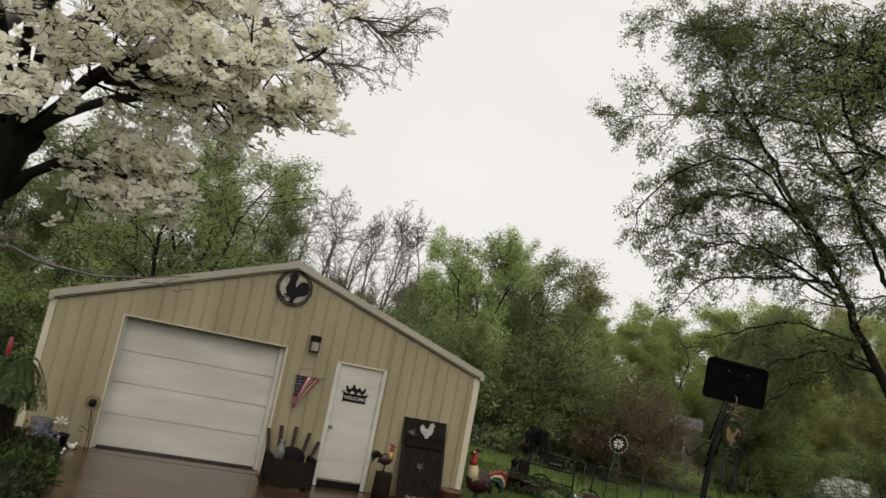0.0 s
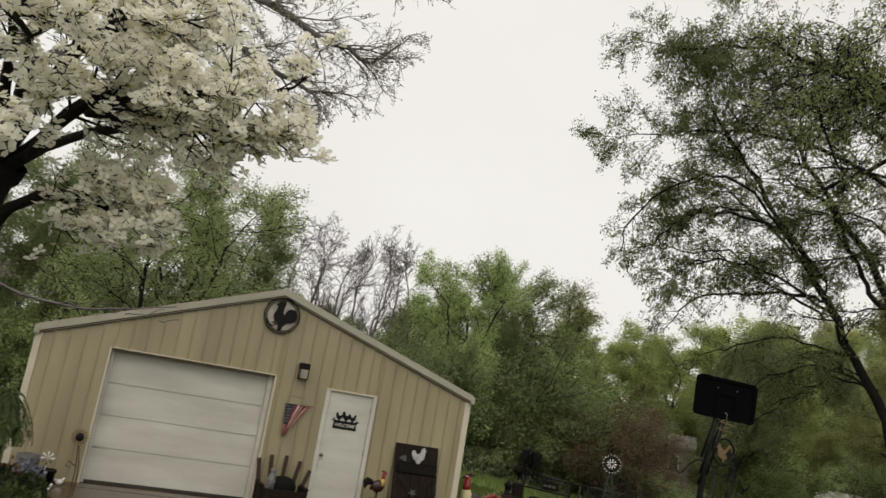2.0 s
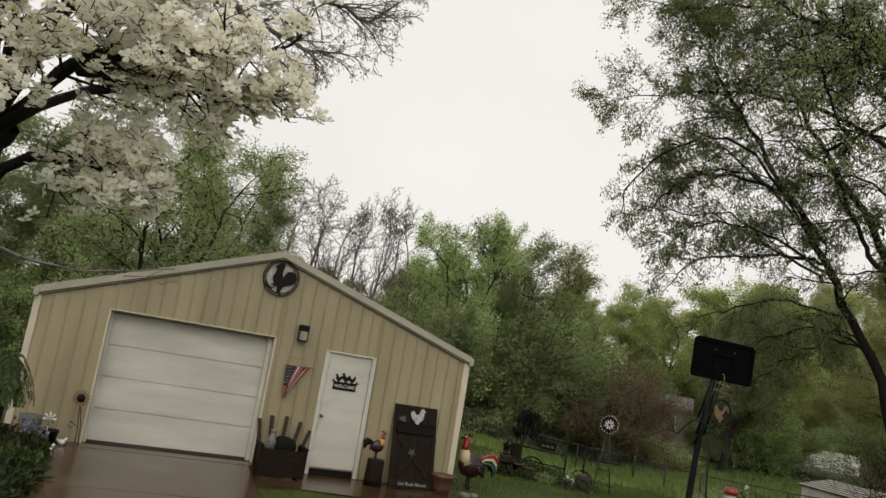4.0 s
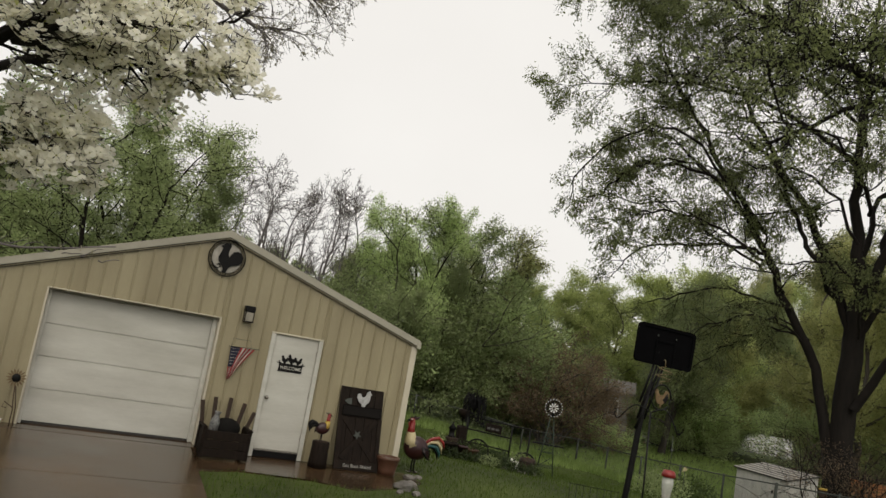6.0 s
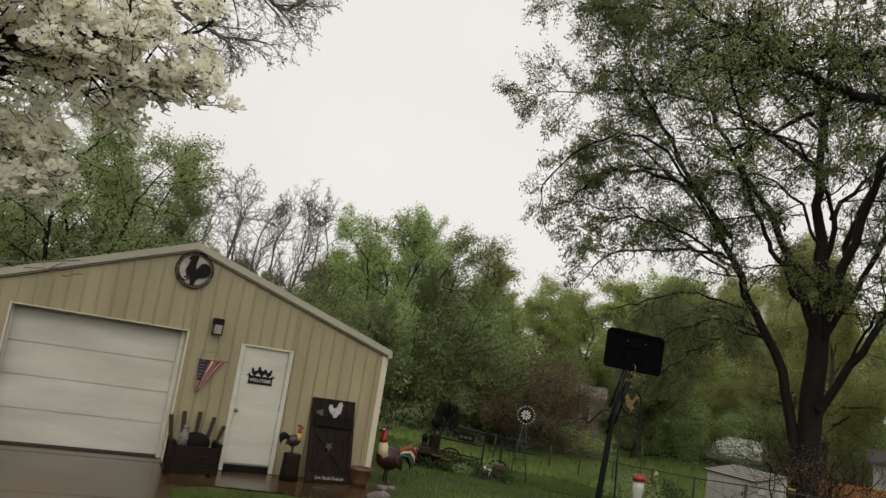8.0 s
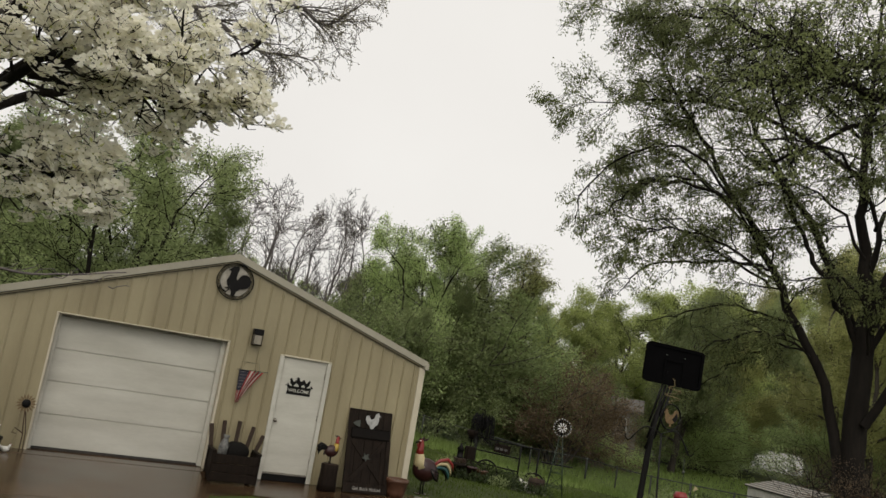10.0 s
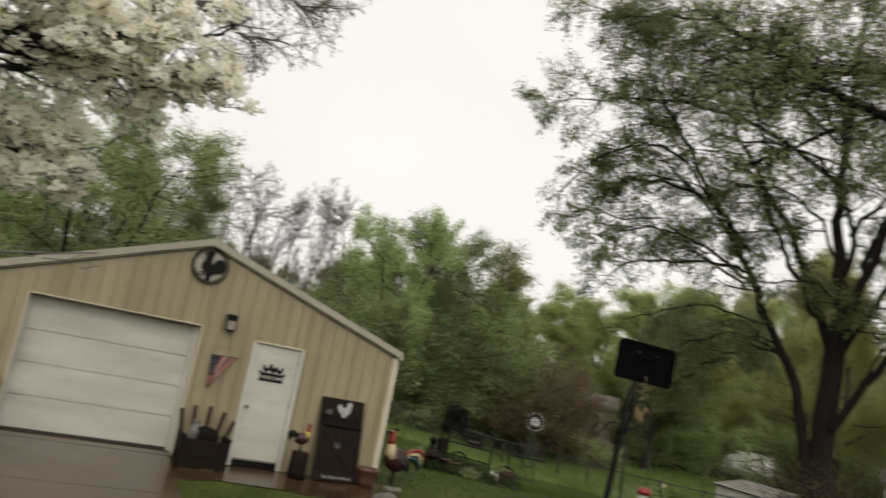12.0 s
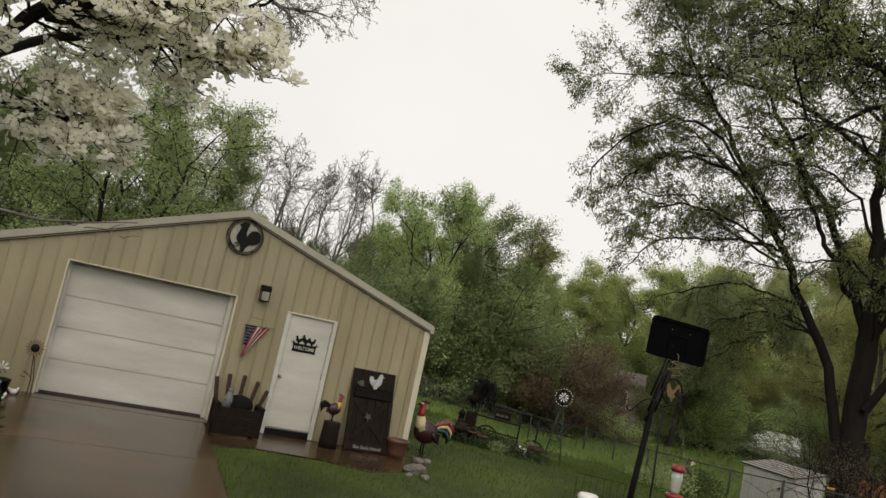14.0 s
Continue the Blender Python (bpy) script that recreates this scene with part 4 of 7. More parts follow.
for i, (bx, by, rad, h) in enumerate(((-5.0, -2.2, 0.55, 0.55), (-4.75, -3.0, 0.42, 0.45), (-5.5, -3.2, 0.65, 0.6), (-4.85, -3.9, 0.42, 0.42), (-4.75, -1.6, 0.33, 0.42), (-5.5, -4.3, 0.6, 0.6), (-4.9, -4.9, 0.45, 0.5), (-6.4, -2.6, 0.7, 0.7), (-6.3, -1.2, 0.6, 0.8))):
    leafy("bed_plant", (bx, by, ground_z(bx, by)), 1300, 0.10, rad * 0.92, h * 0.85, LEAF_FERN if i % 3 else LEAF_GARDEN, "dense green leafy perennial in the flower bed", 40 + i)
for i, (bx, by, mt, lab) in enumerate(((-4.95, -1.75, "rust", "rusty-orange foliage plant in the flower bed"), (-4.78, -1.1, "violet", "small violet-blue flowering plant in the bed"))):
    col = leaf_mat("flower_" + mt, (0.14, 0.06, 0.03), (0.30, 0.15, 0.07)) if mt == "rust" else leaf_mat("flower_" + mt, (0.10, 0.10, 0.16), (0.28, 0.28, 0.36))
    leafy("bed_flower", (bx, by, ground_z(bx, by)), 260, 0.06, 0.24, 0.52, col, lab, 60 + i, "flower", 0.8)

# fern in a tall stump planter
fern = thing("fern_planter", (-5.22, -2.15, ground_z(-5, -2.15)), 0, "drooping green fern in a tall dark stump planter", "planter")
bm = bmesh.new()
add_lathe(bm, [(0.20, 0.0), (0.16, 0.3), (0.15, 0.8), (0.19, 1.05), (0.17, 1.06)], 14, wobble=0.06)
part("stump_pot", bm, DARKWOOD, fern)
fr = np.random.default_rng(11)
w = Wood(11)
fq = []
for k in range(46):
    a = k * 2.4
    out, up = 0.20 + 0.26 * fr.random(), 0.10 + 0.30 * fr.random()
    pts, _ = w.limb([(0, 0, 1.05), (out * 0.45 * math.cos(a), out * 0.45 * math.sin(a), 1.12 + up), (out * math.cos(a), out * math.sin(a), 1.04 + up * 0.5), (out * 1.3 * math.cos(a), out * 1.3 * math.sin(a), 0.82 + 0.1 * fr.random())], 0.006, 0.002, 3, 6, 0.004)
    for t in np.linspace(1.5, len(pts) - 1.01, 30):
        i = int(t)
        p, d = pts[i] + (pts[i + 1] - pts[i]) * (t - i), pts[i + 1] - pts[i]
        d = d / np.linalg.norm(d)
        side = np.cross(d, (0, 0, 1.0))
        side /= np.linalg.norm(side) + 1e-9
        size = 0.115 * math.sin(math.pi * (t / len(pts)) ** 0.8) ** 0.6 * fr.uniform(0.8, 1.2)
        for sg in (-1, 1):
            tip = p + (side * sg * 0.9 + d * 0.45 + np.array((0, 0, -0.25 - 0.2 * fr.random()))) * size
            mid = (p + tip) / 2
            fq.append((p, mid + d * 0.015, tip, mid - d * 0.015))
link("fronds", w.mesh("fronds", LEAF_FERN), fern)
link("fern_leaves", quads("fern_leaves", np.array(fq).reshape(-1, 3), np.arange(4 * len(fq)).reshape(-1, 4), LEAF_FERN), fern)

feeder = thing("red_feeder", (-5.45, -1.3, ground_z(-5.45, -1.3) - 0.28), 0, "red glass feeder hanging on a thin iron crook", "bird feeder")
bm = bmesh.new()
add_tube(bm, [(-0.3, 0, 0), (-0.3, 0, 1.95), (-0.2, 0, 2.08), (-0.05, 0, 2.06), (0.0, 0, 1.98)], 0.008, 6)
part("crook", bm, BLACK, feeder)
bm = bmesh.new()
add_lathe(bm, [(0.012, 1.93), (0.03, 1.90), (0.042, 1.78), (0.035, 1.62), (0.02, 1.58)], 12)
part("bottle", bm, RED, feeder)


# ---- basketball goal ----
hoop = thing("basketball_goal", (4.95, -3.33, ground_z(4.95, -3.33)), 0, "black portable basketball goal seen from behind its board", "basketball goal")
HZ = -ground_z(4.95, -3.33)
bm = bmesh.new()
add_box(bm, (-0.35, -0.45, 0.0), (0.35, 0.45, 0.16), 0.05)
part("base", bm, PLASTIC, hoop)
bm = bmesh.new()
add_tube(bm, [(0.0, 0, 0.12), (0.03, -0.03, HZ + 0.6), (0.09, -0.07, HZ + 1.86), (0.12, -0.10, HZ + 2.12)], [0.055, 0.052, 0.05, 0.048], 10)
part("pole", bm, BLACK, hoop)
for off in (-0.07, 0.07):
    for z0, z1 in ((1.72, 2.62), (1.98, 2.86)):
        bm = bmesh.new()
        add_tube(bm, [(0.08 + off, -0.07, HZ + z0), (0.26 + off, -0.16, HZ + z1)], 0.02, 6)
        part("arm", bm, BLACK, hoop)
bm = bmesh.new()
add_tube(bm, [(0.0, -0.05, HZ + 1.55), (0.02, -0.14, HZ + 1.75), (0.16, -0.14, HZ + 2.35)], 0.018, 6)
part("spring_strut", bm, BLACK, hoop)
board = bmesh.new()
def rounded(w_, h_, rad):
    """Outline of a rectangle with round corners."""
    return [(sx * (w_ - rad) + rad * math.cos(a0 + q * math.pi / 8), sz_ * (h_ - rad) + rad * math.sin(a0 + q * math.pi / 8)) for sx, sz_, a0 in ((1, 1, 0), (-1, 1, math.pi / 2), (-1, -1, math.pi), (1, -1, 1.5 * math.pi)) for q in range(5)]


add_plate(board, rounded(0.56, 0.325, 0.07), 0.04, 0, Matrix.Translation((0, 0.02, 0)))
BM = pose(0.292, -0.167, HZ + 2.956, 0, 1.6, -6)
o = part("backboard", board, PLASTIC, hoop, "black plastic backboard with a raised rim")
o.matrix_basis = BM
bm = bmesh.new()
ro, ri = rounded(0.565, 0.33, 0.075), rounded(0.515, 0.28, 0.04)
vo = [[bm.verts.new((x, y, z)) for x, z in o_] for o_, y in ((ro, -0.021), (ro, -0.045), (ri, -0.045), (ri, -0.021))]
for q in range(len(ro)):
    p = (q + 1) % len(ro)
    for a, b in ((0, 1), (1, 2), (2, 3)):
        bm.faces.new((vo[a][q], vo[a][p], vo[b][p], vo[b][q]))
part("board_rim", bm, PLASTIC, hoop).matrix_basis = BM
bm = bmesh.new()
for a, b in (((-0.2, -0.04, -0.30), (-0.165, -0.021, 0.1)), ((0.165, -0.04, -0.30), (0.2, -0.021, 0.1)), ((-0.164, -0.04, 0.06), (0.164, -0.021, 0.1))):
    add_box(bm, a, b, 0.005)
part("board_brace", bm, PLASTIC, hoop).matrix_basis = BM
for bx in (-0.18, 0.18):
    bm = bmesh.new()
    add_lathe(bm, [(0.014, 0), (0.012, 0.01)], 8)
    bmesh.ops.transform(bm, matrix=pose(bx, -0.04, 0.16, 90, 0, 0), verts=bm.verts)
    part("bolt", bm, GALV, hoop).matrix_basis = BM
bm = bmesh.new()
add_tube(bm, [(0.23 * math.cos(a * math.tau / 24), 0.42 + 0.23 * math.sin(a * math.tau / 24), -0.24) for a in range(25)], 0.009, 6)
add_box(bm, (-0.06, 0.021, -0.30), (0.06, 0.2, -0.235), 0.01)
part("rim", bm, GALV, hoop).matrix_basis = BM

TARNISH_LIGHT = mat("dull_gold_wire", (0.34, 0.26, 0.13), 0.5, 0.3, 20, 0.3, 60, 0.05)
TARNISH = mat("tarnished_gilt", (0.26, 0.17, 0.08), 0.5, 0.4, 20, 0.5, 60, 0.1)
spin = thing("wind_spinner", (5.17, -3.66, 2.0), 0, "gold coiled wind spinner with a rooster in a black ring", "garden ornament")
bm = bmesh.new()
add_tube(bm, [(0.0, 0.05, 0.74), (0.0, 0.0, 0.72), (0.0, 0.0, 0.64)] + [(0.135 * math.sin(k * math.pi / 40) ** 0.5 * math.cos(k * 0.39), 0.135 * math.sin(k * math.pi / 40) ** 0.5 * math.sin(k * 0.39), 0.64 - k * 0.0075) for k in range(1, 40)] + [(0, 0, 0.33)], 0.0065, 5)
part("coil", bm, TARNISH_LIGHT, spin)
bm = bmesh.new()
add_tube(bm, [(0.205 * math.cos(a * math.tau / 28), 0, 0.12 + 0.205 * math.sin(a * math.tau / 28)) for a in range(29)], 0.014, 6)
part("ring", bm, BLACK, spin)
bm = bmesh.new()
add_plate(bm, hen_outline(0.33, 1), 0.012, 0, Matrix.Translation((0, 0.006, -0.04)))
part("cutout", bm, TARNISH, spin, "tarnished gilt rooster cut-out")
bm = bmesh.new()
add_plate(bm, [(0.03, 0.08), (0.12, 0.2), (0.145, 0.12), (0.1, 0.03)], 0.018, 0, Matrix.Translation((0, 0.009, 0)))
part("tail_plate", bm, BLACK, spin)

# ---- shepherd's crook with a nectar feeder ----
crook = thing("shepherd_crook", (1.45, -7.82, ground_z(1.52, -7.89)), 0, "black iron double shepherd's crook in the lawn", "plant hanger")
CZ = -ground_z(1.52, -7.89)
bm = bmesh.new()
add_tube(bm, [(0, 0, -0.05), (0.0, 0.0, CZ + 1.2), (-0.02, 0.02, CZ + 1.94)], 0.009, 8)
part("stem", bm, BLACK, crook)
CD = Vector((0.76, -0.65, 0)).normalized()
for sgn, reach, tail in ((-1, 0.27, 0.13), (1, 0.25, 0.20)):
    pts = []
    for k in range(15):
        a = k / 14
        u = sgn * reach * (a ** 0.9) * 1.05
        z = CZ + 1.94 + 0.05 * math.sin(a * math.pi) - tail * max(0, a - 0.45) ** 1.3 * 1.6
        pts.append(Vector((-0.02, 0.02, z)) + CD * u)
    end = pts[-1]
    pts += [end + CD * sgn * 0.025 + Vector((0, 0, -0.015)), end + CD * sgn * 0.05 + Vector((0, 0, 0.01)), end + CD * sgn * 0.055 + Vector((0, 0, 0.045))]
    bm = bmesh.new()
    add_tube(bm, pts, 0.007, 7)
    part("hook_arm", bm, BLACK, crook)
nect = thing("nectar_feeder", (1.61, -7.96, 1.10), 0, "cloudy nectar feeder with red cap and red base", "bird feeder")
bm = bmesh.new()
add_tube(bm, [(0, 0, 0.33), (0.005, 0, 0.5), (-0.01, 0.0, 0.66)], 0.003, 5)
add_ball(bm, (0, 0, 0.52), (0.014, 0.014, 0.016))
part("hanger", bm, GALV, nect)
bm = bmesh.new()
add_lathe(bm, [(0.02, 0.335), (0.05, 0.33), (0.066, 0.30), (0.066, 0.27), (0.05, 0.268)], 16)
part("cap", bm, RED, nect, "red plastic cap")
bm = bmesh.new()
add_lathe(bm, [(0.05, 0.266), (0.056, 0.2), (0.04, 0.09), (0.04, 0.062)], 16)
part("bottle", bm, mat("cloudy_plastic", (0.42, 0.43, 0.38), 0.2, 0, 10, 0.15, 40, 0.02), nect, "cloudy clear bottle")
bm = bmesh.new()
add_lathe(bm, [(0.05, 0.06), (0.085, 0.05), (0.09, 0.03), (0.06, 0.0), (0.02, -0.005)], 18)
part("base", bm, RED, nect, "red plastic base")

# small things at the lawn's edge
lid = thing("white_bucket", (4.80, -2.48, ground_z(4.8, -2.48)), 0, "upturned white plastic bucket on the lawn", "bucket")
bm = bmesh.new()
add_lathe(bm, [(0.17, 0), (0.175, 0.05), (0.185, 0.19), (0.15, 0.235), (0.02, 0.25)], 18)
part("bucket", bm, WHITEGLAZE, lid)
bm = bmesh.new()
add_tube(bm, [(0.186 * math.cos(a), 0.186 * math.sin(a), 0.17) for a in (k * math.tau / 20 for k in range(21))], 0.006, 5)
part("band", bm, WHITEGLAZE, lid)
cage = thing("wire_plant_cage", (5.15, -2.3, ground_z(5.15, -2.3)), -35, "low green wire plant cage on the lawn", "garden ornament")
for k in range(8):
    bm = bmesh.new()
    add_tube(bm, [(-0.42 + 0.12 * k, 0, 0), (-0.42 + 0.12 * k, 0.03 * (k % 2), 0.52)], 0.004, 4)
    part("wire", bm, BLACK, cage)
for z in (0.2, 0.5):
    bm = bmesh.new()
    add_tube(bm, [(-0.44, 0, z), (0.44, 0, z)], 0.005, 4)
    part("rail", bm, BLACK, cage)
def at_early(az, r):
    a, b = polar(az, r)
    return a, b, ground_z(a, b)


for i, (az, r) in enumerate(((42.6, 21.2), (43.8, 22.4), (41.4, 23.6), (44.6, 24.2))):
    px_, py_ = polar(az, r)
    leafy("lawn_shrub", (px_, py_, ground_z(px_, py_)), 520, 0.10, 0.5, 0.75, LEAF_FERN if i % 2 else LEAF_GREEN, "small leafy garden plant in the lawn", 80 + i)
sig = thing("garden_marker", at_early(43.4, 21.0), 0, "small pale triangular garden marker on a stick", "garden ornament")
bm = bmesh.new()
add_tube(bm, [(0, 0, 0), (0, 0, 0.85)], 0.006, 5)
part("stick", bm, GALV, sig)
bm = bmesh.new()
add_plate(bm, [(-0.08, 0.82), (0.09, 0.88), (-0.03, 0.95)], 0.008)
part("pennant", bm, CREAM, sig)

# ---- garden corner ----
mill_x, mill_y = polar(34.15, 21.8)
MG = ground_z(mill_x, mill_y)
mill = thing("ornamental_windmill", (mill_x, mill_y, MG), -33, "small green metal garden windmill with white-tipped blades", "windmill")
GREENIRON = mat("dark_green_iron", (0.025, 0.05, 0.03), 0.5, 0.2, 10, 0.3)
feet = [(sx * 0.23, sy * 0.23) for sx, sy in ((-1, -1), (1, -1), (1, 1), (-1, 1))]
for fx, fy in feet:
    bm = bmesh.new()
    add_tube(bm, [(fx, fy, 0), (fx * 0.16, fy * 0.16, 1.58)], 0.012, 5)
    part("leg", bm, GREENIRON, mill)
for z in (0.25, 0.62, 0.98, 1.3):
    k = 1 - 0.84 * z / 1.58
    k2 = 1 - 0.84 * (z + 0.3) / 1.58
    for i in range(4):
        a, b = feet[i], feet[(i + 1) % 4]
        bm = bmesh.new()
        add_tube(bm, [(a[0] * k, a[1] * k, z), (b[0] * k, b[1] * k, z)], 0.008, 4)
        if z < 1.2:
            add_tube(bm, [(a[0] * k, a[1] * k, z), (b[0] * k2, b[1] * k2, z + 0.3)], 0.006, 4)
        part("brace", bm, GREENIRON, mill)
bm = bmesh.new()
add_box(bm, (-0.42, -0.03, 0.80), (0.42, 0.03, 0.84), 0.006)
part("cross_bar", bm, BLACK, mill)
hub_z = 1.80
for k in range(18):
    a = k * math.tau / 18
    bm = bmesh.new()
    add_plate(bm, [(0.06 * math.cos(a - 0.1), 0.06 * math.sin(a - 0.1)), (0.24 * math.cos(a - 0.13), 0.24 * math.sin(a - 0.13)), (0.24 * math.cos(a + 0.10), 0.24 * math.sin(a + 0.10)), (0.06 * math.cos(a + 0.1), 0.06 * math.sin(a + 0.1))], 0.004, 0, Matrix.Translation((0, -0.10, hub_z)))
    part("blade", bm, BLACK, mill)
    bm = bmesh.new()
    add_ball(bm, (0.225 * math.cos(a), -0.112, hub_z + 0.225 * math.sin(a)), (0.017, 0.01, 0.017), 0, 6, 4)
    part("blade_tip", bm, WHITEGLAZE, mill)
    if k % 2 == 0:
        bm = bmesh.new()
        add_plate(bm, [(0.035 * math.cos(a - 0.2), 0.035 * math.sin(a - 0.2)), (0.125 * math.cos(a - 0.15), 0.125 * math.sin(a - 0.15)), (0.125 * math.cos(a + 0.15), 0.125 * math.sin(a + 0.15)), (0.035 * math.cos(a + 0.2), 0.035 * math.sin(a + 0.2))], 0.004, 0, Matrix.Translation((0, -0.106, hub_z)))
        part("inner_vane", bm, WHITEGLAZE, mill)
bm = bmesh.new()
add_tube(bm, [(0, -0.11, hub_z), (0, 0.4, hub_z)], 0.015, 6)
add_tube(bm, [(0, 0, 1.56), (0, 0, hub_z)], 0.015, 6)
part("axle", bm, BLACK, mill)
bm = bmesh.new()
add_box(bm, (-0.004, 0.30, hub_z - 0.1), (0.004, 0.58, hub_z + 0.1))
part("tail_vane", bm, GREENIRON, mill)


def at_polar(az, r):
    a, b = polar(az, r)
    return a, b, ground_z(a, b)


# pipe gate
ga, gb = Vector(at_polar(28.4, 23.8)), Vector(at_polar(32.8, 22.8))
gate = thing("pipe_gate", tuple(ga), math.degrees(math.atan2(gb.y - ga.y, gb.x - ga.x)), "rusty dark pipe gate section standing in the garden", "gate")
gl = (gb - ga).length
for z in (1.12, 0.76, 0.40):
    bm = bmesh.new()
    add_tube(bm, [(0, 0, z), (gl if z > 0.9 else gl * 0.72, 0, z)], 0.022, 6)
    part("rail", bm, BLACK, gate)
for q in (0.0, 0.72, 1.0):
    bm = bmesh.new()
    add_tube(bm, [(gl * q, 0, -0.05), (gl * q, 0, 1.13)], 0.024, 6)
    part("post", bm, BLACK, gate)
bm = bmesh.new()
add_box(bm, (gl * 0.30, -0.03, 0.80), (gl * 0.56, 0.0, 1.04), 0.01)
part("name_board", bm, DARKWOOD, gate, "dark hanging name board with unreadable pale bars")
bm = bmesh.new()
for q in range(3):
    add_box(bm, (gl * (0.33 + 0.07 * q), -0.036, 0.88), (gl * (0.38 + 0.07 * q), -0.031, 0.94))
part("writing_bar", bm, GREYCLAY, gate)

# weathered post with a hanging basket of dark stems
gpost = thing("garden_post", at_polar(28.0, 22.0), 0, "weathered dark wooden post with a bushy dark hanging basket", "post")
bm = bmesh.new()
add_box(bm, (-0.13, -0.1, -0.05), (0.13, 0.1, 0.82), 0.03)
part("stump_post", bm, DARKWOOD, gpost)
bm = bmesh.new()
add_tube(bm, [(0.0, 0, 0.8), (0.0, 0, 1.65), (0.1, 0, 1.84), (0.26, 0, 1.84), (0.3, 0, 1.74), (0.28, 0, 1.26)], 0.014, 6)
part("crook", bm, BLACK, gpost)
w = Wood(301)
r3 = w.rng
for _ in range(90):
    a, q = r3.random() * math.tau, 0.12 + 0.18 * r3.random()
    w.limb([(0.28, 0, 1.25), (0.28 + q * math.cos(a), q * math.sin(a), 1.55 + 0.2 * r3.random()), (0.28 + 1.2 * q * math.cos(a), 1.2 * q * math.sin(a), 1.1 - 0.2 * r3.random())], 0.012, 0.006, 4, 3, 0.02)
link("stem_tangle", w.mesh("stem_tangle", BLACK), gpost)
bm = bmesh.new()
add_lathe(bm, [(0.05, 1.02), (0.14, 1.12), (0.16, 1.25), (0.15, 1.26)], 12)
part("basket", bm, DARKWOOD, gpost)

for i, (az, r, r0, r1, h, mt, lab) in enumerate(((26.6, 21.0, 0.12, 0.17, 0.3, BLACK, "black iron pot among the garden clutter"), (27.3, 20.8, 0.16, 0.22, 0.36, DARKWOOD, "dark wooden tub among the garden clutter"), (29.0, 21.2, 0.13, 0.17, 0.3, TERRA, "brown clay pot among the garden clutter"), (28.3, 20.9, 0.1, 0.14, 0.34, MAROON, "dark red enamel pot in the garden"))):
    tub_pot("garden_pot", at_polar(az, r), r0, r1, h, mt, lab)
lan = thing("garden_lantern", at_polar(27.35, 21.4), 0, "dark metal lantern standing on a wooden block", "lantern")
bm = bmesh.new()
add_box(bm, (-0.14, -0.14, 0), (0.14, 0.14, 0.48), 0.02)
part("block", bm, MIDWOOD, lan)
bm = bmesh.new()
add_lathe(bm, [(0.1, 0.48), (0.1, 0.52), (0.085, 0.53), (0.085, 0.68), (0.12, 0.70), (0.03, 0.82), (0.02, 0.86)], 8)
part("housing", bm, BLACK, lan)


def wagon_wheel(at, turn, tilt, R):
    t = thing("wagon_wheel", at, turn, "old dark iron-rimmed wagon wheel leaning in the garden", "wheel", "garden wheels")
    m = pose(0, 0, R * math.cos(radians(tilt)), tilt, 0, 0)
    bm = bmesh.new()
    add_tube(bm, [(R * math.cos(a * math.tau / 28), 0, R * math.sin(a * math.tau / 28)) for a in range(29)], 0.025, 6)
    part("rim", bm, BLACK, t).matrix_basis = m
    bm = bmesh.new()
    add_lathe(bm, [(0.055, -0.07), (0.07, 0.0), (0.055, 0.07)], 10)
    bmesh.ops.transform(bm, matrix=pose(0, 0, 0, 90, 0, 0), verts=bm.verts)
    part("hub", bm, DARKWOOD, t).matrix_basis = m
    for k in range(10):
        a = k * math.tau / 10
        bm = bmesh.new()
        add_tube(bm, [(0.05 * math.cos(a), 0, 0.05 * math.sin(a)), (R * math.cos(a), 0, R * math.sin(a))], 0.014, 5)
        part("spoke", bm, DARKWOOD, t).matrix_basis = m


wagon_wheel(at_polar(29.3, 21.7), -25, -20, 0.30)
wagon_wheel(at_polar(32.7, 21.6), -25, -30, 0.28)
bar = thing("half_barrel", at_polar(32.9, 21.0), 0, "weathered half barrel with a small figure on its rim", "barrel")
bm = bmesh.new()
add_lathe(bm, [(0.16, 0), (0.21, 0.12), (0.22, 0.26), (0.20, 0.38), (0.17, 0.38), (0.16, 0.34)], 16)
part("staves", bm, MIDWOOD, bar)
for z in (0.1, 0.3):
    bm = bmesh.new()
    add_tube(bm, [(0.222 * math.cos(a * math.tau / 20), 0.222 * math.sin(a * math.tau / 20), z) for a in range(21)], 0.008, 4)
    part("hoop_band", bm, BLACK, bar)
hen_figure((at_polar(32.4, 21.3)[0], at_polar(32.4, 21.3)[1], at_polar(32.4, 21.3)[2]), 1.3, 160, "small pale and red bird figure beside a barrel")
for i in range(15):
    az, r = 26.5 + 0.48 * i, 21.3 + 0.9 * math.sin(i * 2.1)
    leafy("garden_shrub", at_polar(az, r), 300, 0.08, 0.30, 0.25 + 0.22 * (i % 3 == 0), LEAF_GARDEN if i % 4 else LEAF_GREEN, "low dark leafy plant in the garden bed", 120 + i)
for q in range(5):
    p = at_polar(31.4 + q * 0.5, 20.6)
    stone(p, (0.10, 0.07, 0.05), "pale stone edging the garden bed")

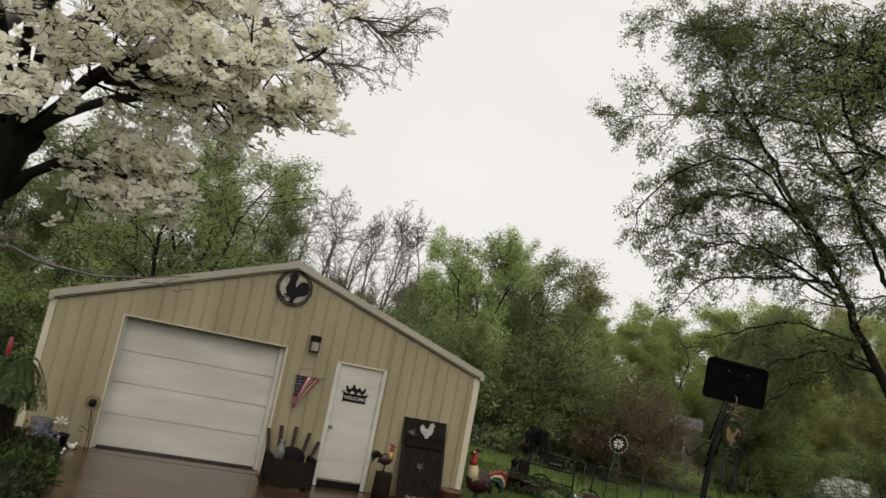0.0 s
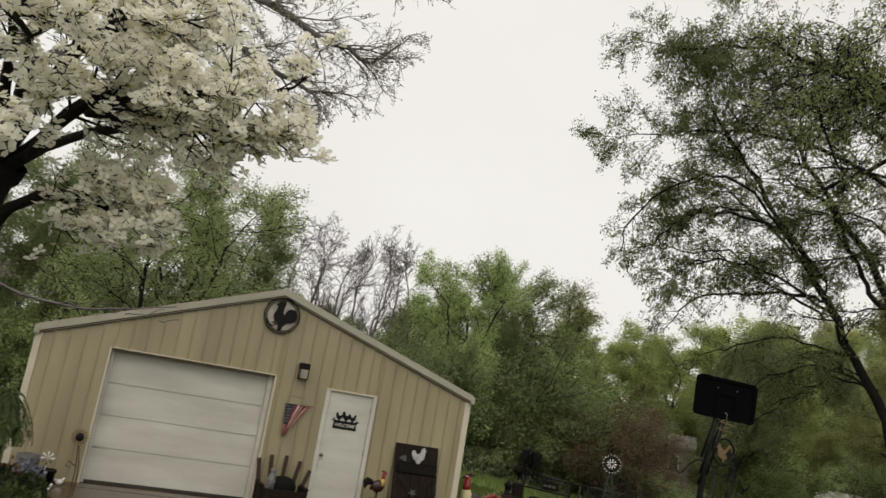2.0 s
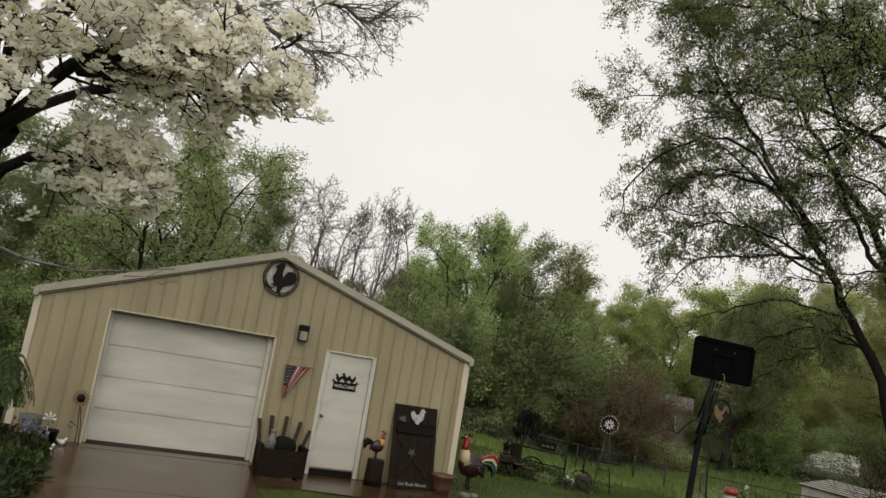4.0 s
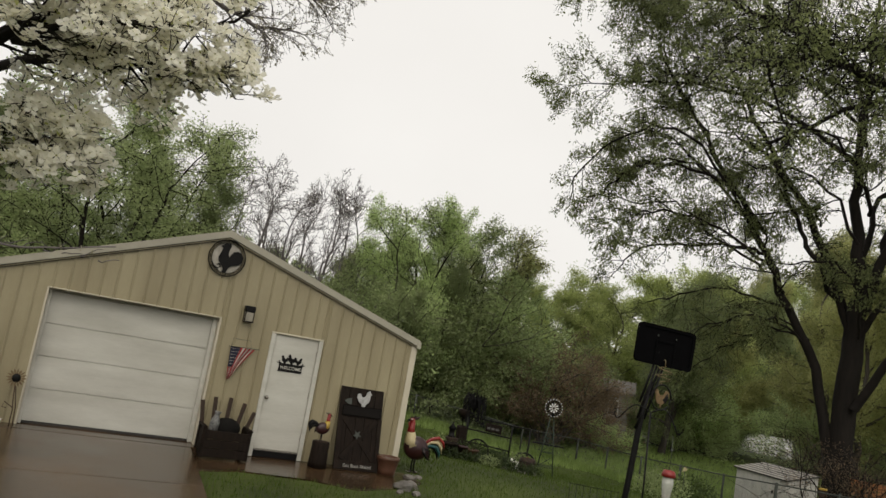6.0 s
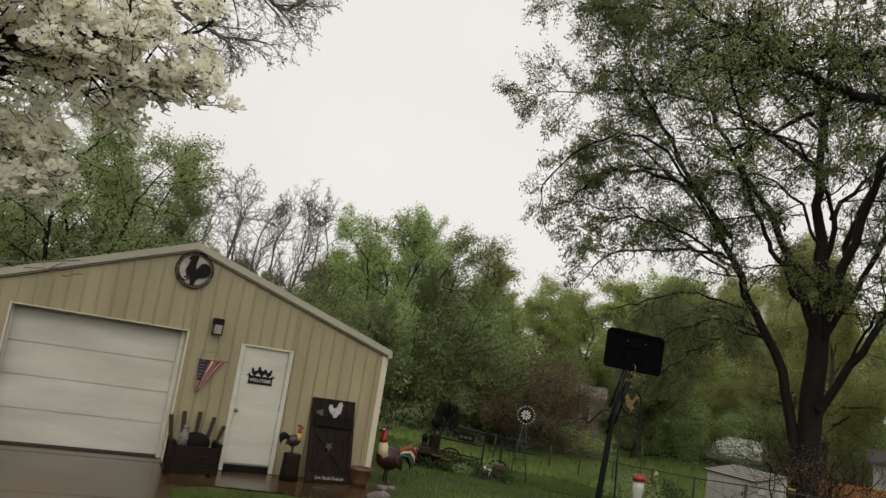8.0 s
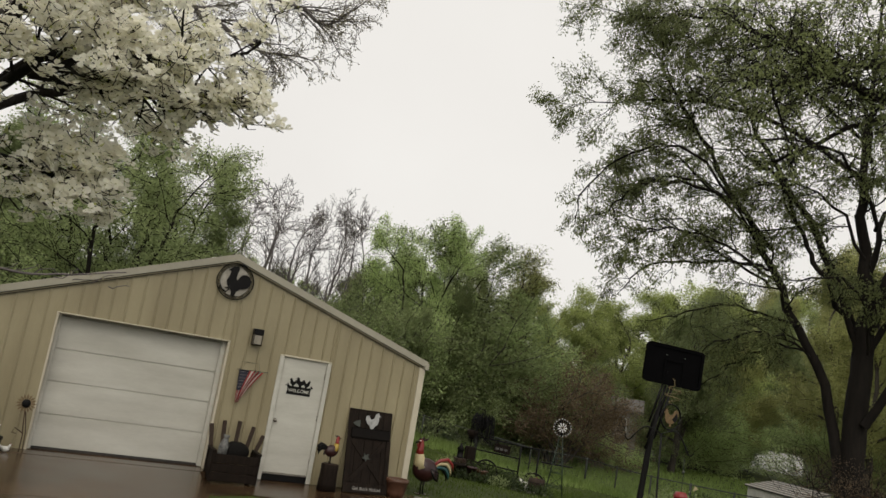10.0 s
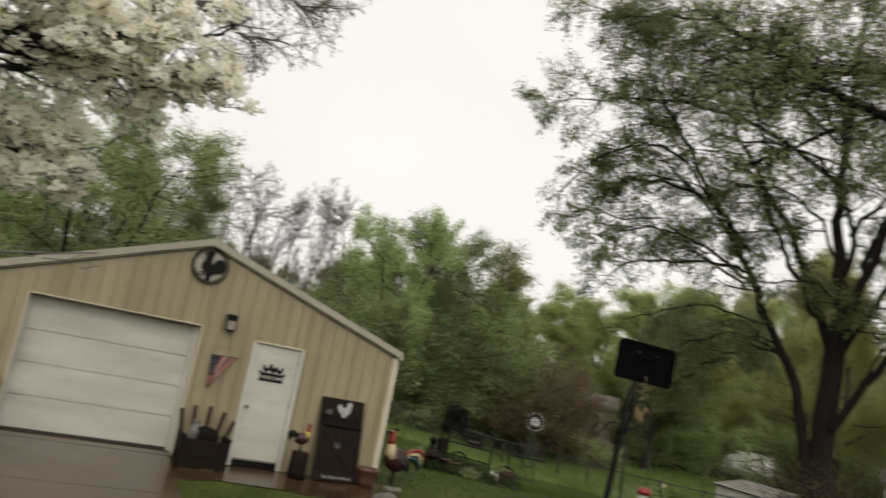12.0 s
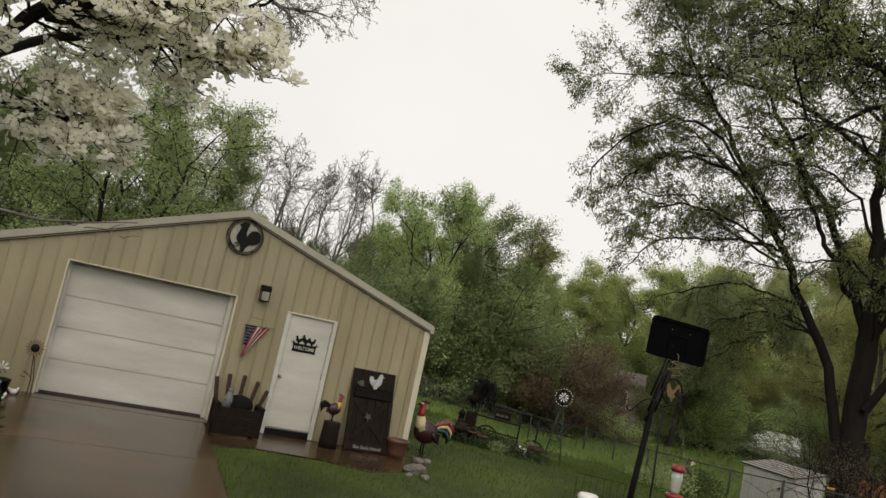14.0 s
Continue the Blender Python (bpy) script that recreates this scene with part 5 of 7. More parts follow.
# ---- chain-link fence ----
FT = 1.07
fence = thing("chain_link_fence", (0, 0, 0), 0, "grey galvanised chain-link fence round the back yard", "fence")
run = [(-22.0, 19.5), (11.0, 18.6), (17.2, 14.8), (16.7, 8.0), (15.7, 3.0), (14.6, -2.0), (13.6, -9.0)]
wv, wf, wn_ = [], [], 0
for (ax, ay), (bx, by) in zip(run, run[1:]):
    L = math.hypot(bx - ax, by - ay)
    k = max(1, round(L / 2.6))
    for i in range(k):
        fx, fy = ax + (bx - ax) * i / k, ay + (by - ay) * i / k
        nx, ny = ax + (bx - ax) * (i + 1) / k, ay + (by - ay) * (i + 1) / k
        za, zb = ground_z(fx, fy), ground_z(nx, ny)
        bm = bmesh.new()
        add_tube(bm, [(fx, fy, za - 0.1), (fx, fy, za + FT + 0.03), (fx, fy, za + FT + 0.06)], [0.034 if i else 0.045, 0.034 if i else 0.045, 0.01], 8)
        part("post", bm, GALV, fence)
        bm = bmesh.new()
        add_tube(bm, [(fx, fy, za + FT), (nx, ny, zb + FT)], 0.022, 6)
        part("top_rail", bm, GALV, fence)
        step = 0.075
        m_ = int(math.hypot(nx - fx, ny - fy) / step)
        for j in range(m_):
            for sg in (-1, 1):
                t0, t1 = j / m_, (j + sg * FT / step * 0.9) / m_
                tt = min(max(t1, 0), 1)
                hz = abs(tt - t0) / (abs(t1 - t0) + 1e-9)
                p0 = np.array((fx + (nx - fx) * t0, fy + (ny - fy) * t0, za + (zb - za) * t0 + 0.03))
                p1 = np.array((fx + (nx - fx) * tt, fy + (ny - fy) * tt, za + (zb - za) * tt + 0.03 + (FT - 0.05) * hz))
                o_ = np.array((0.0022, 0.0022, 0.0022))
                wv.append(np.array((p0 - o_, p0 + o_, p1 + o_, p1 - o_)))
                wf.append(np.arange(4) + wn_)
                wn_ += 4
o = link("wire_mesh", quads("wire_mesh", np.concatenate(wv), np.array(wf), GALV), fence)
o["kind"] = "stuff"

# ---- low white shed by the big tree ----
sz = ground_z(17.8, 5.6)
tool = thing("tool_shed", (17.88, 6.56, sz), -101.5, "low chalky white tool shed with a ribbed lean-to roof", "shed")
SL, SW, SH = 2.55, 1.1, 0.30 - sz
for i in range(11):
    bm = bmesh.new()
    add_box(bm, (i * SL / 11, -0.02 - 0.01 * (i % 2), 0.0), (i * SL / 11 + SL / 11 - 0.008, 0.02, SH), 0.004)
    part("siding_board", bm, SHEDWHITE, tool)
for xa in (0.03, SL):
    bm = bmesh.new()
    add_plate(bm, [(0.021, 0), (SW, 0), (SW, SH + 0.26), (0.021, SH)], 0.03, 0, Matrix.Translation((xa, 0, 0)) @ pose(0, 0, 0, 0, 0, 90) @ pose(0, 0, 0))
    part("end_wall", bm, SHEDWHITE, tool)
bm = bmesh.new()
add_box(bm, (0.03, SW - 0.03, 0), (SL - 0.03, SW, SH + 0.25))
part("back_wall", bm, SHEDWHITE, tool)
bm = bmesh.new()
BATTEN = mat("weathered_pale_batten", (0.46, 0.43, 0.38), 0.6, 0, 6, 0.25)
RT = pose(0, 0, SH + 0.01, 13.5, 0, 0)
add_box(bm, (-0.08, -0.10, 0.0), (SL + 0.10, SW + 0.06, 0.035), 0.005, 0, RT)
part("roof_deck", bm, mat("dark_wet_roof_felt", (0.05, 0.047, 0.042), 0.6, 0, 6, 0.3), tool)
for i in range(6):
    bm = bmesh.new()
    ya = -0.09 + i * 0.205
    add_box(bm, (-0.09, ya, 0.036), (SL + 0.11, ya + 0.09, 0.05), 0.005, 0, RT)
    part("roof_batten", bm, BATTEN, tool)
bm = bmesh.new()
add_ball(bm, (SL * 0.76, -0.03, 0.95), (0.05, 0.012, 0.06), 0, 8, 5)
part("latch_plate", bm, BLACK, tool)

# stained board fence
wfence = thing("board_fence", (22.45, 6.3, ground_z(22.5, 6.3)), math.degrees(math.atan2(3.7 - 6.3, 24.2 - 22.45)), "orange-stained horizontal board fence", "fence")
for z in range(6):
    bm = bmesh.new()
    add_box(bm, (0, -0.015, 0.05 + z * 0.29), (6.5, 0.015, 0.05 + z * 0.29 + 0.27), 0.006)
    part("board", bm, STAINWOOD, wfence)
for q in range(4):
    bm = bmesh.new()
    add_box(bm, (q * 2.1, -0.06, -0.1), (q * 2.1 + 0.09, -0.016, 1.86), 0.006)
    part("post", bm, STAINWOOD, wfence)
bhouse = thing("bird_house", at_polar(51.8, 26.8), 30, "small yellow-roofed bird house on a post", "bird house")
bz = 1.0
bm = bmesh.new()
add_box(bm, (-0.05, -0.05, -0.05), (0.05, 0.05, bz), 0.01)
part("post", bm, DARKWOOD, bhouse)
bm = bmesh.new()
add_box(bm, (-0.1, -0.1, bz), (0.1, 0.1, bz + 0.2), 0.01)
part("box", bm, MIDWOOD, bhouse)
bm = bmesh.new()
add_box(bm, (-0.11, -0.1, bz + 0.2), (0.11, 0.1, bz + 0.25), 0.01)
part("roof", bm, YELLOW, bhouse)

# ---- striped parasol, closed ----
PX, PY = 0.632, -11.587
par = thing("patio_umbrella", (PX, PY, ground_z(PX, PY)), 0, "closed patio umbrella in bright striped cloth, hanging in folds", "umbrella")
PZ = -0.04 - ground_z(PX, PY)
bm = bmesh.new()
add_tube(bm, [(0, 0, 0), (0, 0, PZ + 2.74)], 0.02, 8)
part("pole", bm, BLACK, par)
bm = bmesh.new()
add_lathe(bm, [(0.26, 0), (0.25, 0.05), (0.06, 0.09), (0.04, 0.3)], 18)
part("stand", bm, BLACK, par)
bm = bmesh.new()
add_lathe(bm, [(0.02, PZ + 2.725), (0.035, PZ + 2.73), (0.03, PZ + 2.74), (0.01, PZ + 2.745)], 10)
part("finial", bm, BLACK, par)
STRIPES = [mat("cloth_" + nme, c, 0.85, 0, 20, 0.12, 250, 0.15) for nme, c in (("red", (0.60, 0.13, 0.12)), ("orange", (0.70, 0.34, 0.16)), ("yellow", (0.72, 0.55, 0.22)), ("green", (0.36, 0.52, 0.27)), ("aqua", (0.24, 0.48, 0.42)), ("cream", (0.72, 0.66, 0.48)), ("pink", (0.68, 0.24, 0.25)))]


def canopy_tier(name, z0, z1, r0, r1, folds, fold, bands, sag=0.03, top_pow=1.0):
    """Cloth hanging in folds round the pole, striped along its fall."""
    bm = bmesh.new()
    kz, ka = 88, 144
    g = []
    for j in range(kz + 1):
        t = j / kz
        rr = r0 + (r1 - r0) * t ** top_pow
        row = []
        for i in range(ka):
            a = i * math.tau / ka
            f = math.sin(a * folds) * 0.6 + math.sin(a * folds * 1.7 + 1.3) * 0.4
            q = rr * (1 + fold * f * min(1, t * 2.5 + 0.15))
            row.append(bm.verts.new((q * math.cos(a), q * math.sin(a), z0 + (z1 - z0) * t + sag * math.sin(a * folds + 0.8) * t)))
        g.append(row)
    for j in range(kz):
        for i in range(ka):
            f = bm.faces.new((g[j][i], g[j][(i + 1) % ka], g[j + 1][(i + 1) % ka], g[j + 1][i]))
            f.smooth = True
            f.material_index = bands(i / ka, j / kz)
    return part(name, bm, STRIPES, par)


LOW = [0, 6, 0, 1, 2, 2, 5, 3, 3, 5, 4, 4, 2, 2, 1, 5, 6, 0, 5, 6, 0, 0, 4, 4, 3, 3, 5, 3, 1, 0, 0, 2, 5, 4, 4, 3, 2, 1, 6, 0, 5, 3, 4, 2]
canopy_tier("canopy", PZ + 2.45, PZ + 1.15, 0.10, 0.38, 9, 0.24, lambda u, v: LOW[min(int(v * 44), 43)])
bm = bmesh.new()
add_lathe(bm, [(0.097, PZ + 2.695), (0.092, PZ + 2.712), (0.02, PZ + 2.722)], 16)
part("top_cap", bm, BLACK, par, "dark round top cap")
canopy_tier("vent_flap", PZ + 2.70, PZ + 2.42, 0.088, 0.205, 5, 0.26, lambda u, v: (2, 5, 0, 1, 3, 3, 5, 4, 0, 6, 6, 1, 4, 5, 0, 2)[int(u * 48) % 16], 0.05, 0.85)

# ---- distant houses ----
def far_house(at, turn, w_, d_, h_, rise, wall_m, roof_m, label, windows):
    t = thing("house", at, turn, label, "house")
    bm = bmesh.new()
    add_box(bm, (0, 0, 0), (w_, d_, h_))
    part("wall", bm, wall_m, t)
    for sg in (0, 1):
        bm = bmesh.new()
        y0 = -0.3 if sg == 0 else d_ + 0.3
        a = [(-0.3, y0, h_ - 0.05), (w_ + 0.3, y0, h_ - 0.05), (w_ + 0.3, d_ / 2, h_ + rise), (-0.3, d_ / 2, h_ + rise)]
        lo = [bm.verts.new(p) for p in a]
        hi = [bm.verts.new((p[0], p[1], p[2] + 0.15)) for p in a]
        bm.faces.new(lo)
        bm.faces.new(hi)
        for i in range(4):
            bm.faces.new((lo[i], lo[(i + 1) % 4], hi[(i + 1) % 4], hi[i]))
        part("roof", bm, roof_m, t)
    bm = bmesh.new()
    for xx in (0.0, w_ - 0.1):
        add_plate(bm, [(0, h_), (d_, h_), (d_ / 2, h_ + rise)], 0.1, 0, Matrix.Translation((xx, 0, 0)) @ pose(0, 0, 0, 0, 0, 90))
    part("gable", bm, wall_m, t)
    for wx, wz, ww, wh in windows:
        bm = bmesh.new()
        for a, b in (((wx - 0.08, -0.05, wz - 0.08), (wx + ww + 0.08, -0.001, wz)), ((wx - 0.08, -0.05, wz + wh), (wx + ww + 0.08, -0.001, wz + wh + 0.08)), ((wx - 0.08, -0.05, wz), (wx, -0.001, wz + wh)), ((wx + ww, -0.05, wz), (wx + ww + 0.08, -0.001, wz + wh))):
            add_box(bm, a, b)
        wnd = part("window", bm, HOUSEWHITE, t)
        bm = bmesh.new()
        add_box(bm, (wx, -0.03, wz), (wx + ww, -0.002, wz + wh))
        part("pane", bm, WINDARK, wnd)


hx, hy, hz = at_polar(56.2, 50)
far_house((hx, hy, hz), -57, 2.4, 4, 2.3, 0.6, HOUSEWHITE, SHINGLE, "small white house with grey shingles beyond the trees", ((1.05, 1.2, 0.5, 0.55), (1.6, 0.4, 0.6, 0.5)))
WETROAD = mat("wet_pale_gravel", (0.62, 0.61, 0.58), 0.25, 0, 0.2, 0.2, 4, 0.0, spec=0.8)
bm = bmesh.new()
rx0, ry0 = polar(46.6, 84)
rx1, ry1 = polar(49.8, 84)
rx2, ry2 = polar(49.8, 188)
rx3, ry3 = polar(46.6, 188)
hi = [bm.verts.new((x, y, ground_z(x, y) + 0.06)) for x, y in ((rx0, ry0), (rx1, ry1), (rx2, ry2), (rx3, ry3))]
lo = [bm.verts.new((v.co.x, v.co.y, v.co.z - 0.3)) for v in hi]
bm.faces.new(hi)
bm.faces.new(lo)
for i in range(4):
    bm.faces.new((lo[i], lo[(i + 1) % 4], hi[(i + 1) % 4], hi[i]))
tagged(part("road", bm, WETROAD), "wet pale gravel road shining beyond the field", "road", kind="structure")
hx, hy, hz = at_polar(37.6, 52)
far_house((hx, hy, hz), -38, 1.5, 3, 3.3, 0.7, HOUSEGREY, SHINGLE, "small grey house half hidden behind bushes", ((0.3, 1.9, 0.5, 0.9),))


# ---- the dogwood ----
DOG = dict(leafy=0, segs=[5, 4, 4, 3], count=[5, 4, 3], bare=[0.1, 0.15, 0.2], ratio=0.62, angle=(25, 70), lift=[0.05, 0.02, 0.02, 0.06], wander=0.16, flat=0.55, thin=0.003)
w = Wood(21)
w.limb([(-5.2, -8.5, -0.45), (-5.15, -8.5, 1.0), (-5.1, -8.5, 2.0), (-5.0, -8.5, 2.7), (-4.86, -8.5, 3.0)], 0.22, 0.13, 14, 4, 0.012)
dog_limbs = [
    [(-4.9, -8.5, 2.9), (-4.5, -8.62, 3.5), (-3.98, -8.68, 3.58), (-3.3, -8.80, 3.86)],
    [(-4.9, -8.5, 2.55), (-4.6, -8.6, 2.84), (-4.3, -8.68, 2.82), (-4.1, -8.72, 2.74)],
    [(-4.9, -8.5, 3.0), (-4.7, -8.6, 3.7), (-4.3, -8.7, 4.05), (-4.05, -8.7, 4.12)],
    [(-4.9, -8.5, 2.9), (-5.2, -8.9, 3.7), (-5.6, -9.1, 4.3)],
    [(-4.95, -8.5, 2.8), (-4.8, -9.1, 3.3), (-4.75, -9.9, 3.5)],
    [(-4.95, -8.5, 2.8), (-5.5, -8.6, 3.2), (-6.3, -8.5, 3.4)],
    [(-4.9, -8.5, 3.0), (-4.6, -8.3, 4.0), (-4.2, -8.3, 4.7)],
    [(-4.97, -8.55, 2.6), (-5.1, -9.2, 2.82), (-5.02, -9.9, 2.92)],
    [(-4.95, -8.5, 2.9), (-5.25, -9.0, 3.4), (-5.15, -9.6, 3.75)],
    [(-4.9, -8.5, 3.0), (-5.0, -8.9, 3.9), (-4.8, -9.4, 4.3)],
    [(-4.9, -8.5, 2.9), (-4.6, -9.0, 3.6), (-4.3, -9.3, 3.85)],
    [(-4.5, -8.62, 3.4), (-4.0, -8.75, 3.36), (-3.75, -8.83, 3.44), (-3.5, -8.88, 3.52)],
    [(-4.9, -8.5, 2.85), (-4.55, -8.9, 3.25), (-4.2, -9.1, 3.42), (-3.78, -9.16, 3.60)],
    [(-4.9, -8.5, 2.9), (-4.5, -8.0, 3.45), (-4.1, -7.6, 3.7), (-3.75, -7.5, 3.95)],
]
for i, way in enumerate(dog_limbs):
    pts, rad = w.limb(way, 0.042, 0.010, 8, 4, 0.015)
    for j in range(4, len(pts) - 1):
        for _ in range(2):
            w.bud(pts[j], pts[j + 1] - pts[j], 0.72 - 0.36 * j / len(pts), min(rad[j], 0.02), 0, DOG, 0.5)
    w.grow(pts[-1], pts[-1] - pts[-2], 0.32, rad[-1], 1, DOG)


def dogwood_flowers(count, rng, tips):
    """Four notched bracts round a greenish eye, mostly facing up and out."""
    ends = np.concatenate([t[1:] for t in tips])
    at = ends[rng.integers(0, len(ends), count)] + rng.normal(0, 0.025, (count, 3)) + np.array((0, 0, 0.012))
    nrm = rng.normal(0, 0.42, (count, 3)) + np.array((0.05, -0.45, 0.8))
    nrm /= np.linalg.norm(nrm, axis=1, keepdims=True)
    u = np.cross(nrm, rng.normal(0, 1, (count, 3)))
    u /= np.linalg.norm(u, axis=1, keepdims=True)
    v = np.cross(nrm, u)
    size = rng.uniform(0.032, 0.049, count)[:, None]
    vs, fs, n0 = [], [], 0
    for k in range(4):
        a = k * math.pi / 2
        d = u * math.cos(a) + v * math.sin(a)
        s = -u * math.sin(a) + v * math.cos(a)
        cup = rng.uniform(-0.15, 0.45, (count, 1))
        p0 = at
        p1 = at + (d * 0.55 + s * 0.42 + nrm * cup * 0.4) * size
        p2 = at + (d * 1.05 + s * 0.22 + nrm * cup) * size
        p3 = at + (d * 0.93 + nrm * (cup * 0.9)) * size
        p4 = at + (d * 1.05 - s * 0.22 + nrm * cup) * size
        p5 = at + (d * 0.55 - s * 0.42 + nrm * cup * 0.4) * size
        vs.append(np.stack((p0, p1, p2, p3, p0 + nrm * 0.0004, p3 + nrm * 0.0004, p4, p5), 1).reshape(-1, 3))
        i = np.arange(count)[:, None] * 8 + n0
        fs.append(np.concatenate((i + np.array((0, 1, 2, 3)), i + np.array((4, 5, 6, 7)))))
        n0 += count * 8
    eye = []
    for k in range(4):
        a = k * math.pi / 2
        eye.append(at + (u * math.cos(a) + v * math.sin(a)) * 0.007 + nrm * 0.006)
    ev = np.stack(eye, 1).reshape(-1, 3)
    return quads("blossom", np.concatenate(vs), np.concatenate(fs), BRACT), quads("flower_eye", ev, np.arange(4 * count).reshape(-1, 4), BRACT_EYE)


bl, ey = dogwood_flowers(7600, w.rng, w.tips)
dog = tree("dogwood_tree", w.mesh("dogwood_wood", BARK), bl, (0.03, -0.11, 0.09), 1, 0, "white-flowering dogwood with a dark trunk and layered boughs", crown="blossom")
link("flower_eye", ey, dog)
link("young_leaf", leaves("young_leaf", w.spots(1500, 0.02), 0.035, w.rng, LEAF_PALE, 0.5, -0.3), dog)

# ---- the budding tree behind it ----
FINE = dict(segs=[5, 5, 4, 4], count=[6, 5, 5], bare=[0.1, 0.1, 0.1], ratio=0.60, angle=(20, 55), lift=[0.0, -0.02, -0.03, -0.02], wander=0.13, flat=0.9, thin=0.003)
w = Wood(22)
w.limb([(-8.4, -0.6, -0.3), (-8.3, -0.7, 2.5), (-8.0, -0.9, 5.0), (-7.6, -1.0, 8.0), (-7.4, -1.0, 11)], 0.34, 0.16, 12, 4, 0.03)
for way, r0, n_, ln in (([(-8.1, -0.8, 4.2), (-5.8, -1.9, 6.5), (-3.9, -2.5, 7.5), (-2.4, -2.83, 7.2), (-1.5, -3.0, 6.85)], 0.13, 2, 1.35),
                        ([(-8.0, -0.8, 4.0), (-5.6, -2.2, 6.0), (-4.0, -2.6, 6.7), (-3.0, -2.8, 6.5), (-2.2, -2.9, 6.2)], 0.11, 2, 1.1),
                        ([(-7.8, -0.9, 6.5), (-6.0, -1.9, 8.8), (-4.2, -2.6, 9.4), (-2.8, -2.9, 9.0), (-1.6, -3.1, 8.3)], 0.12, 2, 1.4),
                        ([(-8.2, -0.8, 3.2), (-7.2, -2.6, 3.3), (-6.2, -3.4, 2.85), (-5.5, -3.7, 2.62)], 0.07, 1, 0.7)):
    pts, rad = w.limb(way, r0, 0.022, 8, 4, 0.03)
    for j in range(6, len(pts) - 1):
        for _ in range(n_):
            w.bud(pts[j], pts[j + 1] - pts[j], ln, min(rad[j], 0.03), 0, FINE, 0.5)
    w.grow(pts[-1], pts[-1] - pts[-2], 0.75, rad[-1], 1, FINE)
w.limb([(-5.5, -3.7, 2.62), (-4.8, -3.69, 2.50), (-4.16, -3.67, 2.55), (-3.46, -3.70, 2.75)], 0.022, 0.008, 5, 5, 0.015)
for q in range(9):
    xx = -5.2 + q * 0.2
    w.limb([(xx, -3.69, 2.53), (xx + 0.1, -3.7, 2.56 + 0.05 * math.sin(q * 2)), (xx + 0.22, -3.72, 2.62 + 0.06 * math.sin(q * 3))], 0.008, 0.005, 3, 2, 0.01)
    w.tips.append(np.array([(xx + 0.1, -3.7, 2.58), (xx + 0.22, -3.72, 2.64)]))
tree("budding_tree", w.mesh("budding_wood", BARK_PALE), leaves("bud", w.spots(17000, 0.012, 3, 0.012), 0.034, w.rng, LEAF_BUD, 0.5, 0.2), (0, 0, 0), 1, 0, "tall tree with thin twigs just coming into bud", crown="crown")

